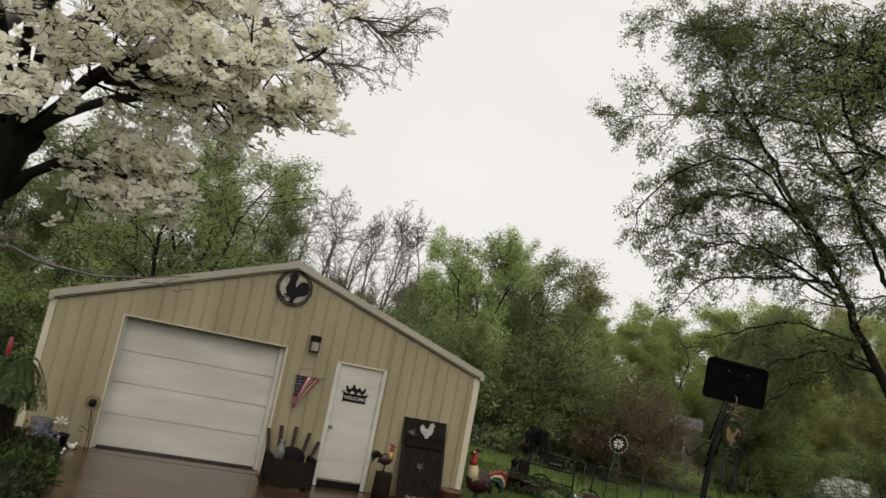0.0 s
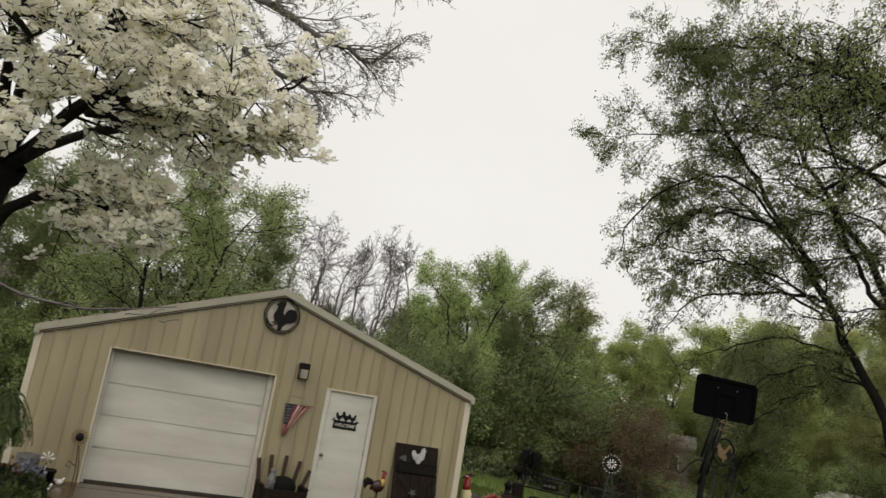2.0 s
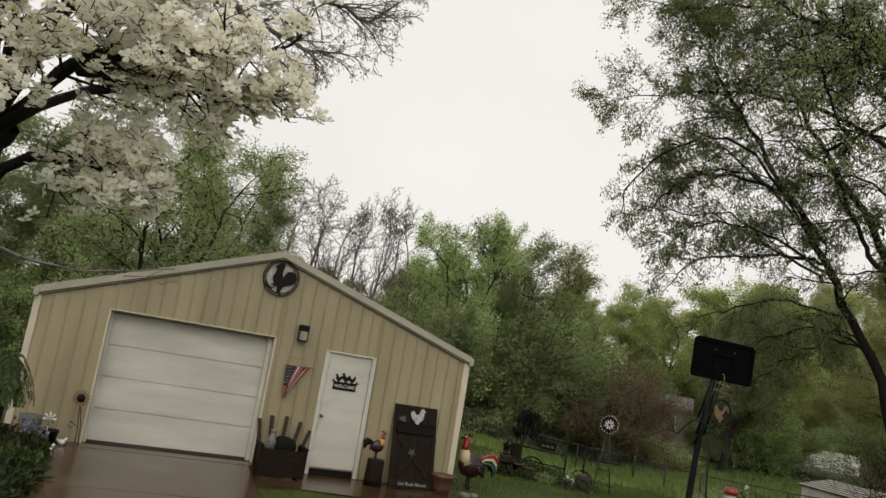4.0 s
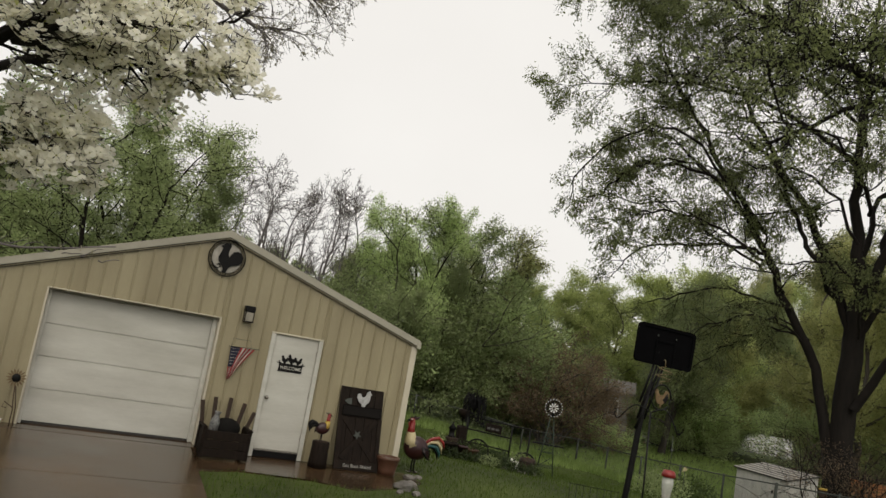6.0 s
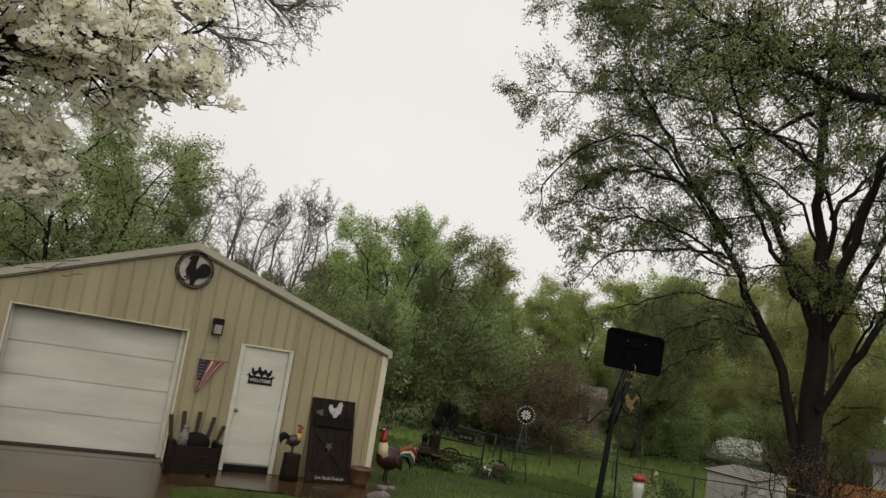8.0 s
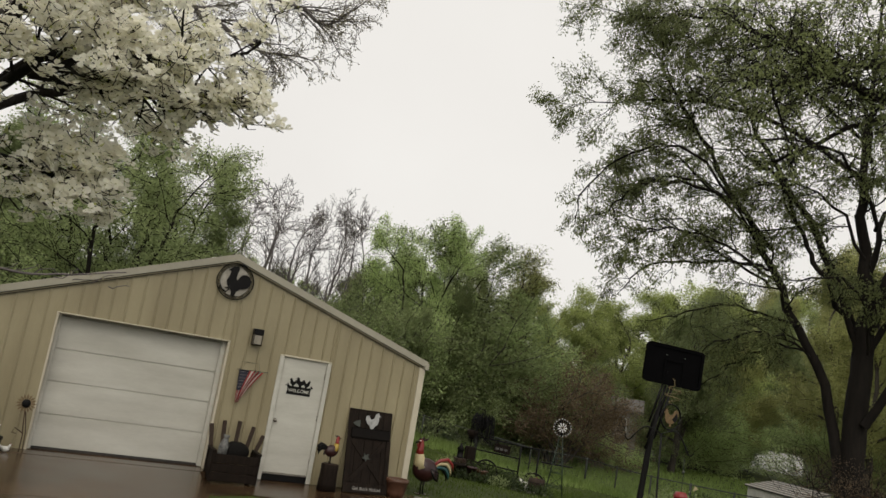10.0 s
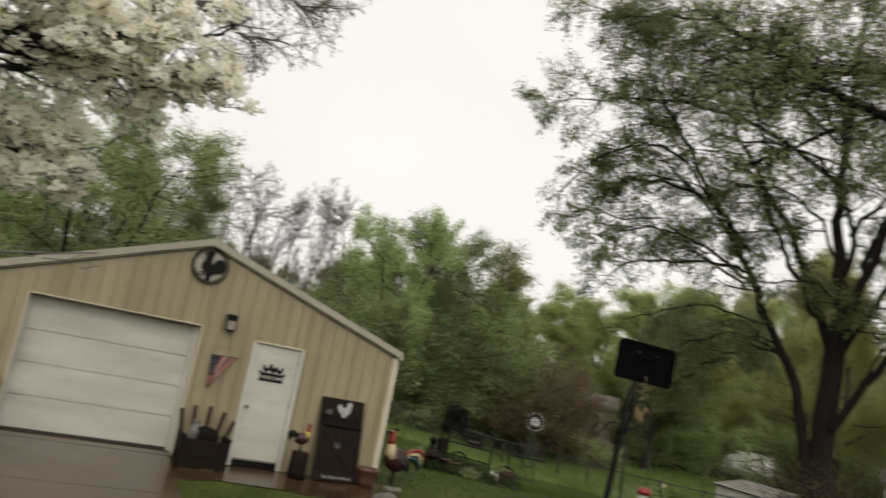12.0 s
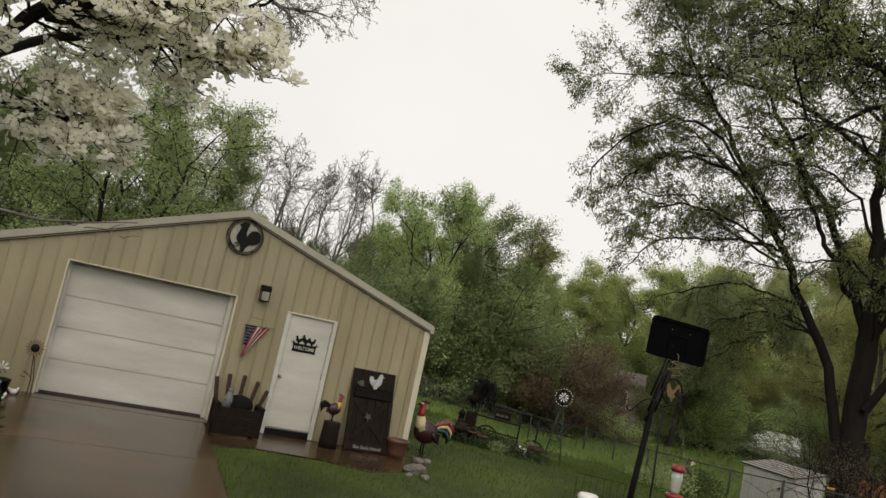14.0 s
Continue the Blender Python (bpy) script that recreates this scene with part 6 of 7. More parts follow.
# ---- the big maple beyond the fence ----
MAPLE = dict(leafy=1, segs=[6, 5, 4, 3], count=[6, 5, 5], bare=[0.15, 0.15, 0.15], ratio=0.66, angle=(25, 65), lift=[0.02, -0.01, -0.04, -0.08], wander=0.15, flat=0.8, thin=0.006)
w = Wood(23)
w.limb([(21.2, 6.15, -1.6), (21.2, 6.13, 0.3), (21.2, 6.1, 2.4), (21.25, 6.05, 5.4), (21.28, 6.03, 6.8)], 0.50, 0.32, 16, 4, 0.03)
big = [
    ([(21.28, 6.03, 6.6), (21.14, 6.2, 9.2), (20.92, 6.45, 11.7), (21.0, 6.4, 13.9), (21.0, 6.3, 17.0), (21.0, 6.3, 20.0)], 0.36, 7, 3.2),
    ([(21.2, 5.9, 6.2), (21.3, 4.9, 9.0), (21.6, 4.2, 12.0), (22.4, 3.0, 15.0), (22.8, 2.2, 18.0)], 0.30, 6, 3.2),
    ([(21.0, 6.4, 1.2), (20.5, 7.0, 4.2), (19.5, 8.0, 6.9), (18.8, 8.7, 8.9), (17.7, 9.75, 11.3), (16.4, 10.9, 14.0), (15.4, 11.6, 16.2)], 0.30, 7, 2.9),
    ([(21.3, 6.6, 6.4), (20.65, 8.0, 10.0), (19.5, 9.2, 12.5), (18.4, 10.2, 15.2), (17.0, 10.8, 18.0)], 0.25, 7, 3.0),
    ([(21.0, 5.6, 2.9), (21.3, 4.4, 5.1), (21.95, 3.5, 7.3), (22.7, 2.4, 8.9), (23.6, 1.0, 9.9), (24.6, -0.8, 10.6)], 0.24, 6, 2.9),
    ([(21.24, 6.06, 4.6), (21.36, 5.85, 6.4), (21.5, 5.68, 7.4), (21.76, 5.53, 9.03), (22.42, 5.29, 11.23), (23.4, 4.57, 13.28), (24.5, 3.54, 16.3), (25.0, 3.05, 18.5)], 0.26, 4, 2.0),
    ([(21.24, 6.06, 4.4), (21.45, 5.75, 6.0), (21.78, 5.17, 7.25), (22.46, 4.18, 9.95), (22.67, 3.48, 11.1), (23.05, 2.47, 12.4), (23.47, 1.32, 13.2), (23.84, 0.14, 14.2)], 0.2, 4, 1.8),
    ([(21.24, 6.06, 4.6), (20.8, 6.3, 6.2), (19.81, 6.73, 8.0), (19.24, 7.08, 9.02), (18.22, 7.61, 11.21), (17.3, 7.99, 11.93), (16.33, 8.38, 12.28)], 0.2, 4, 1.6),
    ([(19.0, 8.4, 8.2), (17.6, 8.8, 8.3), (16.3, 9.6, 8.0), (15.1, 10.5, 7.75), (14.4, 11.1, 7.0)], 0.10, 5, 1.5),
    ([(20.9, 6.4, 11.9), (19.0, 7.8, 13.6), (16.5, 9.6, 14.4), (14.6, 10.9, 14.4), (13.0, 11.7, 13.9)], 0.15, 8, 2.4),
    ([(19.0, 8.5, 9.0), (17.0, 9.0, 10.6), (15.0, 10.2, 11.0), (14.0, 10.8, 10.6), (13.5, 11.0, 10.1)], 0.12, 8, 1.6),
    ([(21.0, 6.3, 15.0), (18.8, 8.2, 17.2), (15.8, 10.4, 18.2), (13.7, 11.6, 17.8)], 0.16, 8, 2.7),
    ([(21.3, 6.0, 8.0), (22.4, 6.6, 10.5), (24.2, 6.4, 12.6), (26.0, 5.6, 14.0)], 0.2, 6, 2.8),
    ([(19.6, 7.9, 6.8), (18.2, 7.6, 7.6), (16.6, 8.4, 8.6), (15.2, 9.4, 9.0), (14.2, 10.2, 8.8)], 0.10, 10, 1.9),
    ([(20.2, 7.3, 5.0), (18.8, 7.2, 5.6), (17.6, 7.6, 5.6), (16.6, 8.4, 5.0)], 0.07, 8, 1.5),
    ([(21.2, 4.8, 4.6), (20.6, 3.6, 6.0), (20.4, 2.4, 6.8), (20.6, 1.2, 7.0)], 0.08, 7, 1.7),
    ([(22.0, 3.4, 7.6), (21.4, 2.0, 9.2), (21.2, 0.6, 10.4), (21.4, -0.8, 11.0)], 0.10, 7, 2.2),
    ([(21.2, 6.0, 8.6), (20.2, 6.4, 10.4), (19.0, 7.2, 11.2), (17.6, 8.2, 11.2)], 0.10, 7, 2.0),
    ([(21.1, 6.2, 12.6), (20.0, 6.0, 14.8), (18.6, 6.6, 16.2), (17.2, 7.4, 16.6)], 0.11, 7, 2.5),
    ([(21.4, 4.8, 10.0), (20.8, 3.6, 11.6), (19.8, 2.8, 12.6), (18.8, 2.6, 12.8)], 0.10, 7, 2.2),
    ([(21.8, 3.8, 13.0), (21.2, 2.4, 14.6), (20.6, 1.2, 15.4), (20.2, 0.2, 15.4)], 0.10, 7, 2.4),
    ([(20.8, 7.6, 9.6), (20.0, 7.4, 10.2), (19.0, 7.6, 9.8), (18.0, 8.2, 9.4)], 0.07, 7, 1.8),
    ([(20.9, 5.6, 5.4), (19.8, 5.0, 6.8), (18.6, 5.0, 7.6), (17.4, 5.6, 7.4)], 0.09, 7, 1.3),
    ([(21.2, 5.9, 10.0), (19.8, 5.6, 11.6), (18.0, 6.2, 12.6), (16.2, 7.4, 12.4)], 0.12, 7, 2.3),
    ([(18.4, 8.6, 9.0), (15.6, 8.8, 11.6), (13.8, 9.6, 12.0), (12.6, 10.8, 11.0), (12.0, 11.7, 9.6)], 0.09, 8, 1.2),
    ([(17.0, 8.8, 10.4), (15.0, 9.2, 11.0), (13.6, 10.1, 10.4), (12.9, 10.7, 9.4)], 0.06, 8, 1.2),
    ([(19.0, 8.4, 7.5), (17.4, 9.4, 8.6), (16.0, 10.2, 9.6), (14.6, 11.1, 9.5)], 0.08, 5, 1.7),
    ([(19.8, 7.6, 6.2), (18.4, 8.8, 6.6), (17.0, 9.6, 6.4), (15.8, 10.2, 5.8)], 0.07, 5, 1.5),
    ([(18.6, 8.9, 9.3), (17.0, 10.2, 11.4), (15.6, 11.0, 12.4), (14.8, 11.4, 12.4)], 0.09, 5, 1.8),
    ([(17.6, 9.8, 11.4), (16.4, 10.2, 13.2), (15.2, 11.0, 15.4), (14.6, 11.4, 16.6)], 0.09, 10, 2.2),
    ([(20.9, 6.4, 13.4), (19.0, 8.0, 15.4), (17.2, 9.4, 16.6), (15.6, 10.6, 17.2)], 0.10, 10, 2.4),
    ([(20.4, 7.2, 5.2), (19.4, 8.2, 5.4), (18.6, 8.8, 4.8), (17.8, 9.4, 4.0)], 0.06, 8, 1.4),
]
SPRAY = dict(MAPLE, count=[4, 3, 3])
for way, r0, n_, ln in big:
    kind_ = MAPLE if ln > 1.75 else SPRAY
    pts, rad = w.limb(way, r0 * 0.68, 0.026, 10, 4, 0.06)
    start = 6 if len(way) > 4 else 3
    for j in range(start, len(pts) - 1):
        for _ in range(max(1, round(n_ * 0.2))):
            w.bud(pts[j], pts[j + 1] - pts[j], ln, min(rad[j], 0.07), 0, kind_, 0.5)
    w.grow(pts[-1], pts[-1] - pts[-2], ln * 0.8, rad[-1], 0, kind_)
tree("maple_tree", w.mesh("maple_wood", BARK), leaves("maple_leaves", w.spots(132000, 0.085, 5, 0.07), 0.112, w.rng, LEAF_MAPLE, 0.45, 0.6), (0.44, -0.48, 0), 1, 0, "large maple with dark forked limbs and thin olive spring leaves")

# ---- a second tree whose boughs reach in overhead ----
w = Wood(24)
w.limb([(14.6, -9.4, -0.4), (14.5, -9.3, 3.0), (14.3, -9.2, 6.5), (14.2, -9.1, 12.0)], 0.42, 0.22, 12, 4, 0.03)
for way, r0, ln in (([(14.4, -9.2, 6.4), (12.6, -7.4, 7.9), (10.85, -6.13, 8.28), (9.35, -5.55, 8.16), (8.13, -5.18, 8.01), (7.15, -4.9, 8.18), (6.45, -4.71, 8.18), (5.71, -4.5, 7.78)], 0.17, 0.9),
                    ([(8.2, -5.2, 8.0), (7.17, -4.61, 7.32), (6.17, -4.11, 6.67)], 0.05, 0.5),
                    ([(14.4, -9.2, 7.0), (12.6, -7.4, 8.9), (10.82, -6.08, 9.32), (9.87, -5.62, 9.26), (8.93, -5.27, 9.13), (7.85, -4.82, 8.79), (6.8, -4.35, 8.76), (6.06, -4.0, 9.03)], 0.13, 0.9),
                    ([(14.3, -9.2, 7.8), (12.4, -7.4, 9.0), (10.64, -6.17, 9.5), (9.95, -5.75, 10.0), (9.22, -5.35, 10.3), (8.53, -5.05, 10.5), (7.67, -4.6, 10.9)], 0.13, 1.0)):
    pts, rad = w.limb(way, r0, 0.03, 9, 4, 0.025)
    for j in range(6, len(pts) - 1):
        for _ in range(4):
            w.bud(pts[j], pts[j + 1] - pts[j], ln * 1.5, min(rad[j], 0.03), 0, SPRAY, 0.5)
    w.grow(pts[-1], pts[-1] - pts[-2], ln * 1.3, rad[-1], 0, SPRAY)
tree("maple_tree", w.mesh("bough_wood", BARK), leaves("bough_leaves", w.spots(17000, 0.04, 5, 0.05), 0.08, w.rng, LEAF_MAPLE, 0.5, 0.35), (0, 0, 0), 1, 0, "maple with long heavy boughs reaching over the yard")


# ---- woods behind the yard ----
def wood_kind(seed, leaf, leaf_n, leaf_size, spread, bark, spec, trunk_h=3.0, lean=0.0, stems=1, r=0.2, first=11, ln=4.4, narrow=1.0, low=5, fan=1.4):
    """A tree about ten metres high as two meshes: the wood and the leaves."""
    w = Wood(seed)
    for s_ in range(stems):
        a = s_ * 2.4 + seed
        top = np.array((lean * math.cos(a) + (stems > 1) * fan * math.cos(a), (stems > 1) * fan * math.sin(a), 8.0))
        pts, rad = w.limb([(0.1 * s_, 0, -0.3), top * 0.25, top * 0.6 + w.rng.normal(0, 0.2, 3), top], r, r * 0.25, 8, 5, 0.06)
        for j in range(low, len(pts) - 1):
            for _ in range(max(1, round(first / len(pts) * 1.3 / stems ** 0.5))):
                w.bud(pts[j], pts[j + 1] - pts[j], ln * (1.05 - 0.45 * j / len(pts)) * narrow, rad[j], 0, spec, 0.4)
        w.grow(pts[-1], pts[-1] - pts[-2], 2.2, rad[-1], 0, spec)
    tall = max(float(q[:, 2].max()) for q in w.tips)
    k = 10.0 / tall
    w.v = [q * k for q in w.v]
    w.tips = [q * k for q in w.tips]
    wm = w.mesh("far_wood", bark)
    lm = leaves("far_leaves", w.spots(leaf_n, spread * 0.55, 4, 0.09), leaf_size, w.rng, leaf, 0.65, 0.1) if leaf_n else None
    return wm, lm


OAK = dict(leafy=1, segs=[5, 4, 3, 3], count=[5, 4, 4], bare=[0.2, 0.2, 0.2], ratio=0.58, angle=(30, 70), lift=[0.08, 0.05, 0.02, 0.0], wander=0.17, flat=0.9, thin=0.012)
TWIG = dict(segs=[5, 5, 4, 3], count=[6, 5, 5], bare=[0.15, 0.1, 0.1], ratio=0.58, angle=(20, 60), lift=[0.09, 0.06, 0.04, 0.02], wander=0.16, flat=1.0, thin=0.011)
KINDS = {
    "green": [wood_kind(31, LEAF_GREEN, 60000, 0.086, 0.30, BARK_FAR, OAK), wood_kind(32, LEAF_GREEN, 60000, 0.086, 0.30, BARK_FAR, OAK, stems=2)],
    "open": [wood_kind(33, LEAF_GREEN, 46000, 0.078, 0.22, BARK, OAK, stems=5, r=0.13, fan=1.9, first=12, low=6)],
    "light": [wood_kind(34, LEAF_LIGHT, 56000, 0.084, 0.32, BARK_FAR, OAK), wood_kind(35, LEAF_LIGHT, 56000, 0.084, 0.32, BARK_FAR, OAK, stems=2)],
    "crown": [wood_kind(42, LEAF_CROWN, 62000, 0.08, 0.22, BARK, OAK, stems=3, r=0.15, first=16, ln=5.0, low=4, fan=1.6)],
    "pale": [wood_kind(36, LEAF_PALE, 26000, 0.078, 0.24, BARK_FAR, TWIG, stems=3, ln=3.4)],
    "bare": [wood_kind(37, LEAF_BUD, 900, 0.05, 0.10, BARK_PALE, TWIG, ln=4.2, r=0.17, first=18, low=4), wood_kind(38, LEAF_BUD, 1000, 0.05, 0.10, BARK_PALE, TWIG, stems=2, ln=3.8, r=0.15, first=18, low=4)],
    "olive": [wood_kind(40, LEAF_OLIVE, 60000, 0.074, 0.30, BARK_FAR, OAK), wood_kind(41, LEAF_OLIVE, 60000, 0.074, 0.30, BARK_FAR, OAK, stems=2)],
    "dark": [wood_kind(39, LEAF_DARK, 60000, 0.08, 0.28, BARK, OAK, first=16, ln=3.0, narrow=0.9, low=3)],
}
NAMES = {"green": ("leafy_tree", "full green spring tree in the woods behind the yard"), "open": ("leafy_tree", "green tree with dark forked stems showing through its crown"), "light": ("leafy_tree", "yellow-green tree in new leaf in the woods"), "crown": ("leafy_tree", "broad tree in light new leaf with dark branches showing"), "pale": ("thin_tree", "slender tree with sparse pale new leaves"), "bare": ("bare_tree", "bare purple-grey tree with fine upright twigs"), "olive": ("leafy_tree", "tall olive-leaved tree beyond the back fence"), "dark": ("vine_tree", "dark vine-covered tree in the wood's edge")}


def height_at(r, top_el):
    return 2.16 + r * math.tan(radians(top_el))


WOODS = [
    ("green", -14, 36, 13, 1.2), ("green", -9, 40, 11.5, 1.2), ("green", -5.5, 37, 12.5, 1.1), ("open", 1.6, 32, 14.8, 1.2), ("open", 4.8, 37, 13.6, 0.95), ("green", 5.2, 36, 10.2, 0.8), ("green", 4.5, 42, 10.3, 1.0), ("green", -2, 48, 9.5, 1.3),
    ("bare", 8.4, 44, 13.1, 1.3), ("bare", 11.0, 42, 12.8, 1.1), ("bare", 13.2, 47, 11.5, 1.1), ("bare", 16.1, 44, 12.1, 1.0), ("bare", 18.4, 47, 11.9, 1.0), ("bare", 6.5, 50, 11.1, 1.1), ("bare", 9.8, 50, 11.9, 1.0), ("bare", 14.8, 50, 11.1, 1.0), ("bare", 17.4, 54, 11.3, 1.0),
    ("open", 20.2, 43, 7.4, 0.9), ("crown", 23.0, 40, 12.0, 0.85), ("open", 25.2, 43, 11.2, 1.1), ("dark", 25.6, 39, 7.4, 0.75), ("pale", 28.2, 46, 10.2, 1.0), ("pale", 30.0, 48, 8.9, 1.0),
    ("light", 31.6, 50, 7.3, 0.9), ("olive", 60.4, 46, 17, 1.0), ("olive", 52.0, 62, 12.5, 1.0), ("olive", 51.4, 88, 10, 0.9), ("olive", 62.5, 42, 24, 1.0), ("olive", 53.4, 52, 12.5, 1.0), ("olive", 67, 44, 26, 1.1), ("olive", 61.5, 60, 15, 1.2), ("crown", 28.6, 45, 7.4, 1.0), ("light", 34.2, 58, 6.4, 1.1), ("light", 36.6, 60, 8.0, 1.2), ("light", 40.2, 68, 8.6, 1.2), ("green", 41.8, 54, 8.6, 1.1), ("light", 42.8, 60, 9.0, 1.1),
    ("green", 47.5, 205, 8.0, 0.8), ("light", 52.6, 72, 8.6, 1.2), ("light", 44.0, 74, 9.6, 1.1), ("olive", 46.6, 198, 9.8, 0.8), ("light", 49.0, 204, 9.8, 0.8), ("green", 54, 76, 8.2, 1.3), ("light", 58, 78, 8.2, 1.3), ("green", 62, 70, 9, 1.3), ("light", 67, 64, 9.5, 1.3),
    ("green", 32.6, 54, 5.0, 1.0), ("dark", 29.6, 45, 4.8, 0.8), ("green", 36.0, 64, 6.0, 1.3), ("green", 38.4, 72, 6.6, 1.3), ("green", 41.0, 64, 7.2, 1.3), ("light", 43.2, 66, 7.4, 1.3), ("green", 45.6, 196, 7.0, 0.8), ("light", 48.8, 200, 7.0, 0.8), ("green", 52.5, 80, 7.0, 1.4), ("light", 56, 84, 7.0, 1.4), ("green", 60, 84, 7.5, 1.4), ("green", 23.2, 37, 5.2, 0.6), ("green", 21.4, 46, 8.5, 1.1),
    ("green", 15.0, 58, 6.5, 1.3), ("green", 10.5, 60, 6.0, 1.3), ("light", 19.0, 56, 7.0, 1.2), ("green", 25.5, 58, 7.2, 1.2), ("green", -8, 56, 8, 1.4),
    ("olive", 44.6, 64, 8.2, 1.1), ("green", 46.0, 190, 8.8, 0.8), ("olive", 47.8, 192, 9.0, 0.8), ("green", 49.6, 190, 9.0, 0.8), ("olive", 51.6, 74, 8.8, 1.0),
]
for i, (kind, az, r, el, wide) in enumerate(WOODS):
    wm, lm = KINDS[kind][i % len(KINDS[kind])]
    px_, py_, pz_ = at_polar(az, r)
    h = (height_at(r, el) - pz_) / 10.0
    nm, lab = NAMES[kind]
    tree(nm, wm, lm, (px_, py_, pz_ - 0.1), (h * wide, h * wide, h), i * 1.9, lab, "woods behind the yard")

# bushes along the wood's edge
BUSH = dict(segs=[4, 3, 3], count=[5, 4], bare=[0.1, 0.1], ratio=0.6, angle=(25, 70), lift=[0.08, 0.03, 0.0], wander=0.18, flat=0.9, thin=0.006)


def bush_kind(seed, leaf, count, size, bark=BARK_FAR):
    w = Wood(seed)
    for k in range(11):
        a = k * 2.4
        w.grow((0.15 * math.cos(a), 0.15 * math.sin(a), 0), (0.6 * math.cos(a), 0.6 * math.sin(a), 0.9), 1.5 + 0.5 * w.rng.random(), 0.03, 0, BUSH)
    return w.mesh("bush_wood", bark), leaves("bush_leaves", w.spots(count, 0.09, 4, 0.06), size, w.rng, leaf, 0.6, 0.1)


BUSHES = {"green": bush_kind(51, LEAF_CROWN, 30000, 0.058), "light": bush_kind(52, LEAF_GREEN, 30000, 0.058), "dark": bush_kind(53, LEAF_DARK, 30000, 0.058), "rust": bush_kind(54, LEAF_RUST, 26000, 0.048), "twig": bush_kind(55, LEAF_RUST, 5200, 0.028, BARK)}
BLAB = {"green": "green leafy bush at the edge of the woods", "light": "mid-green bush at the edge of the woods", "dark": "dark evergreen-looking bush at the wood's edge", "rust": "russet budding bush with fine bare twigs", "twig": "small bare brown shrub with a few buds"}
rb = np.random.default_rng(77)
spots_ = []
for k in range(54):
    az = -14 + k * 1.42 + rb.uniform(-0.5, 0.5)
    r = (36 if az < 21 else 43 if az < 31 else 58 if az < 38 else 68) + rb.uniform(0, 6)
    if 36.8 < az < 41.2 or 45.4 < az < 51.0 or 53.2 < az < 57:
        r = 90 if az < 42 or az > 52 else 195
    kind = "dark" if 24 < az < 30 and k % 2 else ("green", "light", "green", "dark")[int(rb.integers(0, 4))]
    spots_.append((kind, az, r, rb.uniform(1.3, 2.2)))
spots_ += [("rust", 34.0, 43, 2.0), ("rust", 34.9, 52, 2.0), ("rust", 32.6, 53, 2.1), ("twig", 52.3, 28.6, 1.15), ("twig", 54.0, 29.6, 1.15), ("green", 23.0, 41, 1.9), ("light", 22.6, 42, 2.1), ("green", 21.5, 42, 2.4), ("dark", 25.5, 44, 2.8), ("green", 27.6, 45, 2.6), ("green", 42.6, 60, 1.8), ("green", 43.4, 62, 1.9), ("light", 34.0, 58, 2.2), ("green", 39.4, 47, 0.5), ("green", 37.0, 46, 0.75), ("rust", 36.2, 49, 1.1), ("green", 46.2, 190, 4.5), ("light", 47.6, 194, 4.8), ("green", 49.0, 192, 4.6), ("dark", 50.2, 190, 4.5), ("light", 45.0, 188, 4.5)]
for i, (kind, az, r, s_) in enumerate(spots_):
    wm, lm = BUSHES[kind]
    px_, py_, pz_ = at_polar(az, r)
    tree("bush", wm, lm, (px_, py_, pz_ - 0.05), (s_ * 1.15, s_ * 1.15, s_), i * 2.2, BLAB[kind], "bushes at the wood's edge", "foliage", "bush")

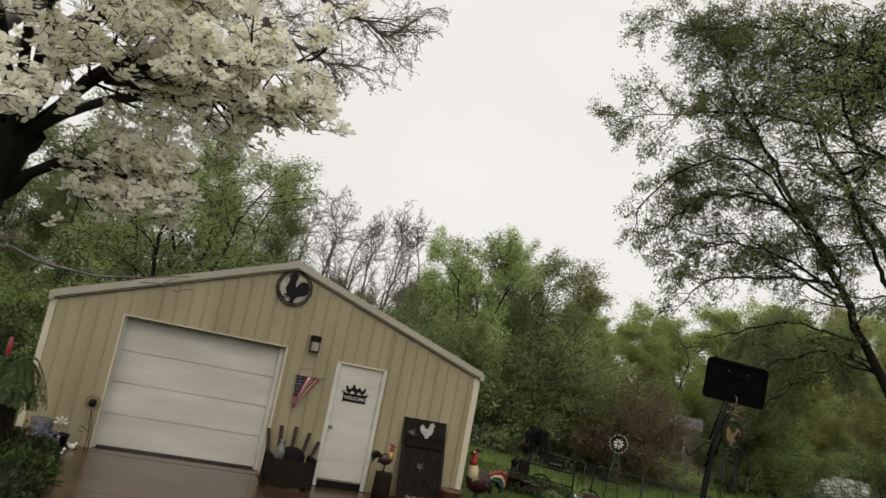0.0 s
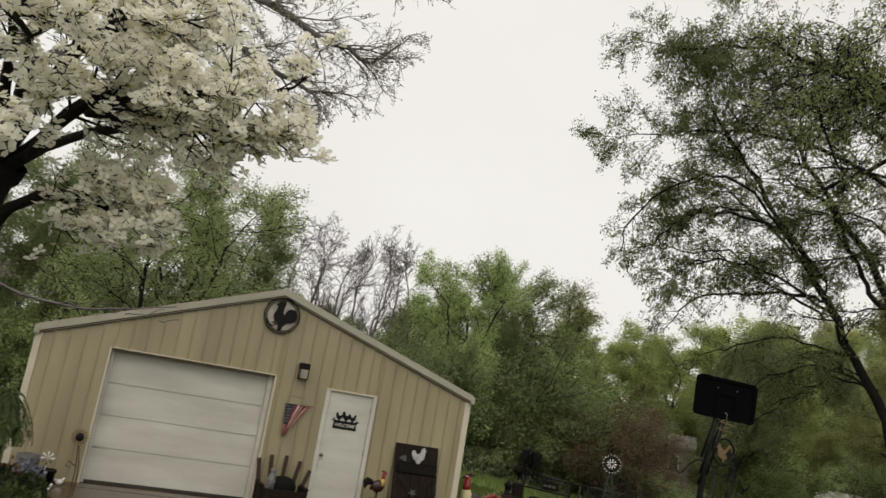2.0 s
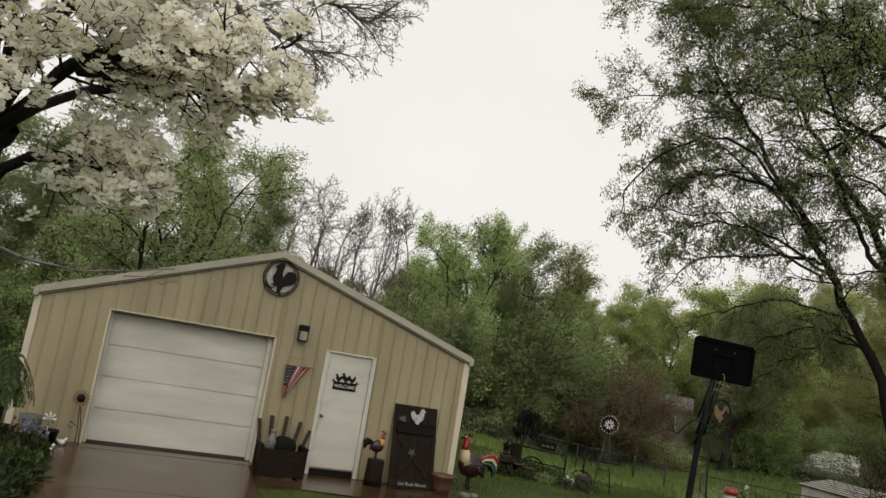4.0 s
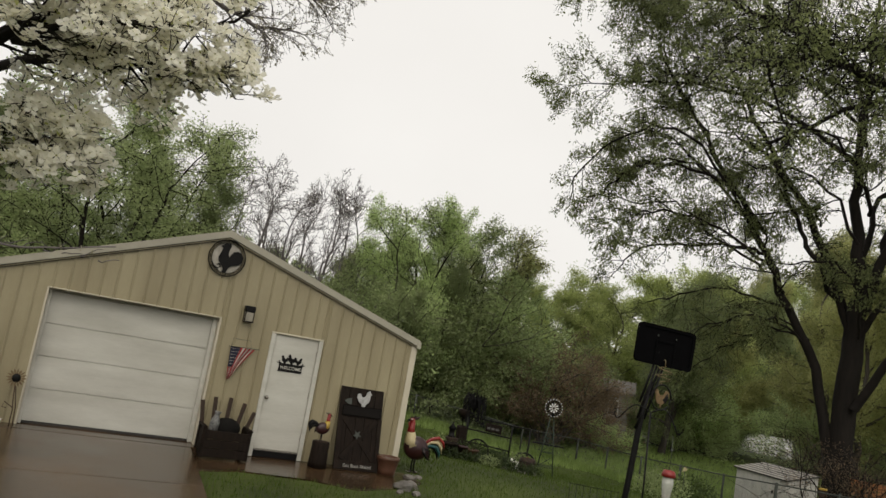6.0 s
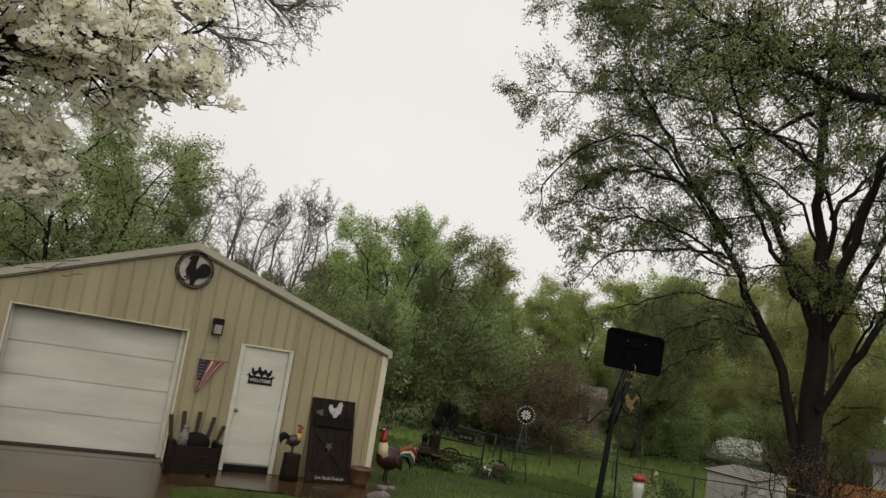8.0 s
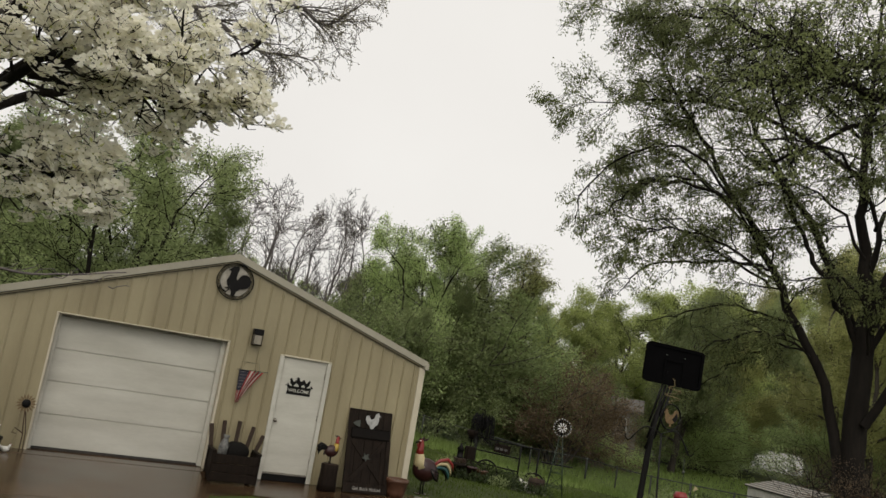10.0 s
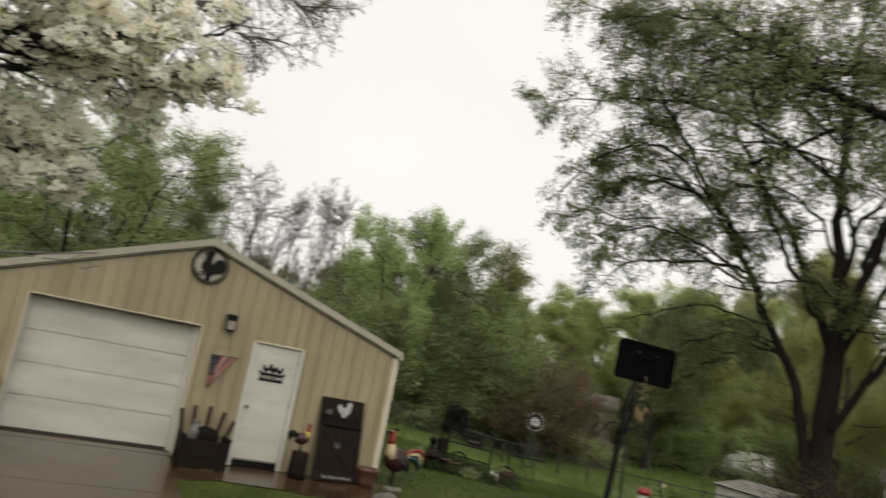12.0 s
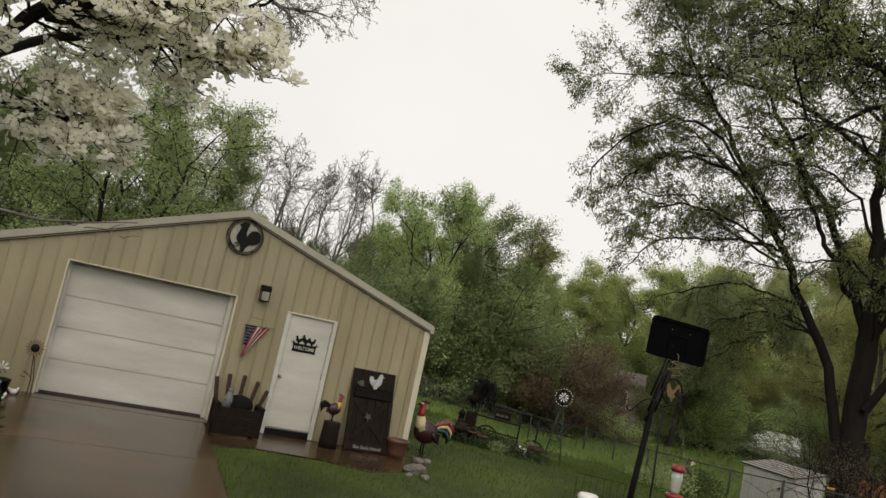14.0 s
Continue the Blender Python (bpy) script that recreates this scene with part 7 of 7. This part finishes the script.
# ---- grass ----
def grass(name, count, area, size, material, label, seed, lean=0.5):
    """Blades strewn over an area of the lawn; keeps off paving."""
    r = np.random.default_rng(seed)
    p = area(r, count)
    z = np.array([ground_z(a, b) for a, b in p])
    base = np.column_stack((p, z - 0.005))
    a = r.random(len(p)) * math.tau
    h = size * r.uniform(0.5, 1.4, len(p))
    tip = base + np.column_stack((np.cos(a) * h * lean * r.random(len(p)), np.sin(a) * h * lean * r.random(len(p)), h))
    b = r.random(len(p)) * math.tau
    wd = np.column_stack((np.cos(b), np.sin(b), np.zeros(len(p)))) * (0.06 * h + 0.003)[:, None]
    mid = (base + tip) / 2 + np.column_stack((np.zeros(len(p)), np.zeros(len(p)), h * 0.12))
    v = np.stack((base - wd, base + wd, mid + wd * 0.7, tip), 1).reshape(-1, 3)
    return tagged(link(name, quads(name, v, np.arange(len(v)).reshape(-1, 4), material)), label, "grass", kind="stuff")


def lawn(r, n):
    az, d = np.radians(r.uniform(4, 62, n)), np.sqrt(r.uniform(7 ** 2, 34 ** 2, n))
    q = np.column_stack((-3.8 + d * np.sin(az), -13.9 + d * np.cos(az)))
    x, y = q[:, 0], q[:, 1]
    edge = np.interp(x, [p[0] for p in WALK_EDGE], [p[1] for p in WALK_EDGE])
    paved = ((x < -1.47 + y * 0.085) & (y < 0.5)) | ((x < 2.5) & (y > edge + 0.06) & (y < 0.1)) | ((x > X0 - 0.1) & (x < X1 + 0.1) & (y > -0.1) & (y < DEEP + 0.2))
    return q[~paved]


def weeds(r, n):
    t, s_ = r.random(n), r.normal(0, 0.35, n)
    k = r.random(n)
    x = np.where(k < 0.55, 8 + 9.2 * t, 17.1 - 2.3 * t * t)
    y = np.where(k < 0.55, 18.6 - 3.8 * t * t + s_, 14.8 - 16 * t)
    return np.column_stack((x + np.where(k < 0.55, 0, s_), y))


def field(r, n):
    az, d = np.radians(r.uniform(24, 60, n)), r.uniform(33, 60, n)
    return np.column_stack((-3.8 + d * np.sin(az), -13.9 + d * np.cos(az)))


grass("lawn_grass", 120000, lawn, 0.06, BLADE, "short wet green lawn grass", 61)
grass("fence_weeds", 11000, weeds, 0.26, WEED, "tall pale weeds along the fence", 62, 0.7)
grass("field_grass", 40000, field, 0.20, WEED, "rough field grass beyond the fence", 63, 0.7)
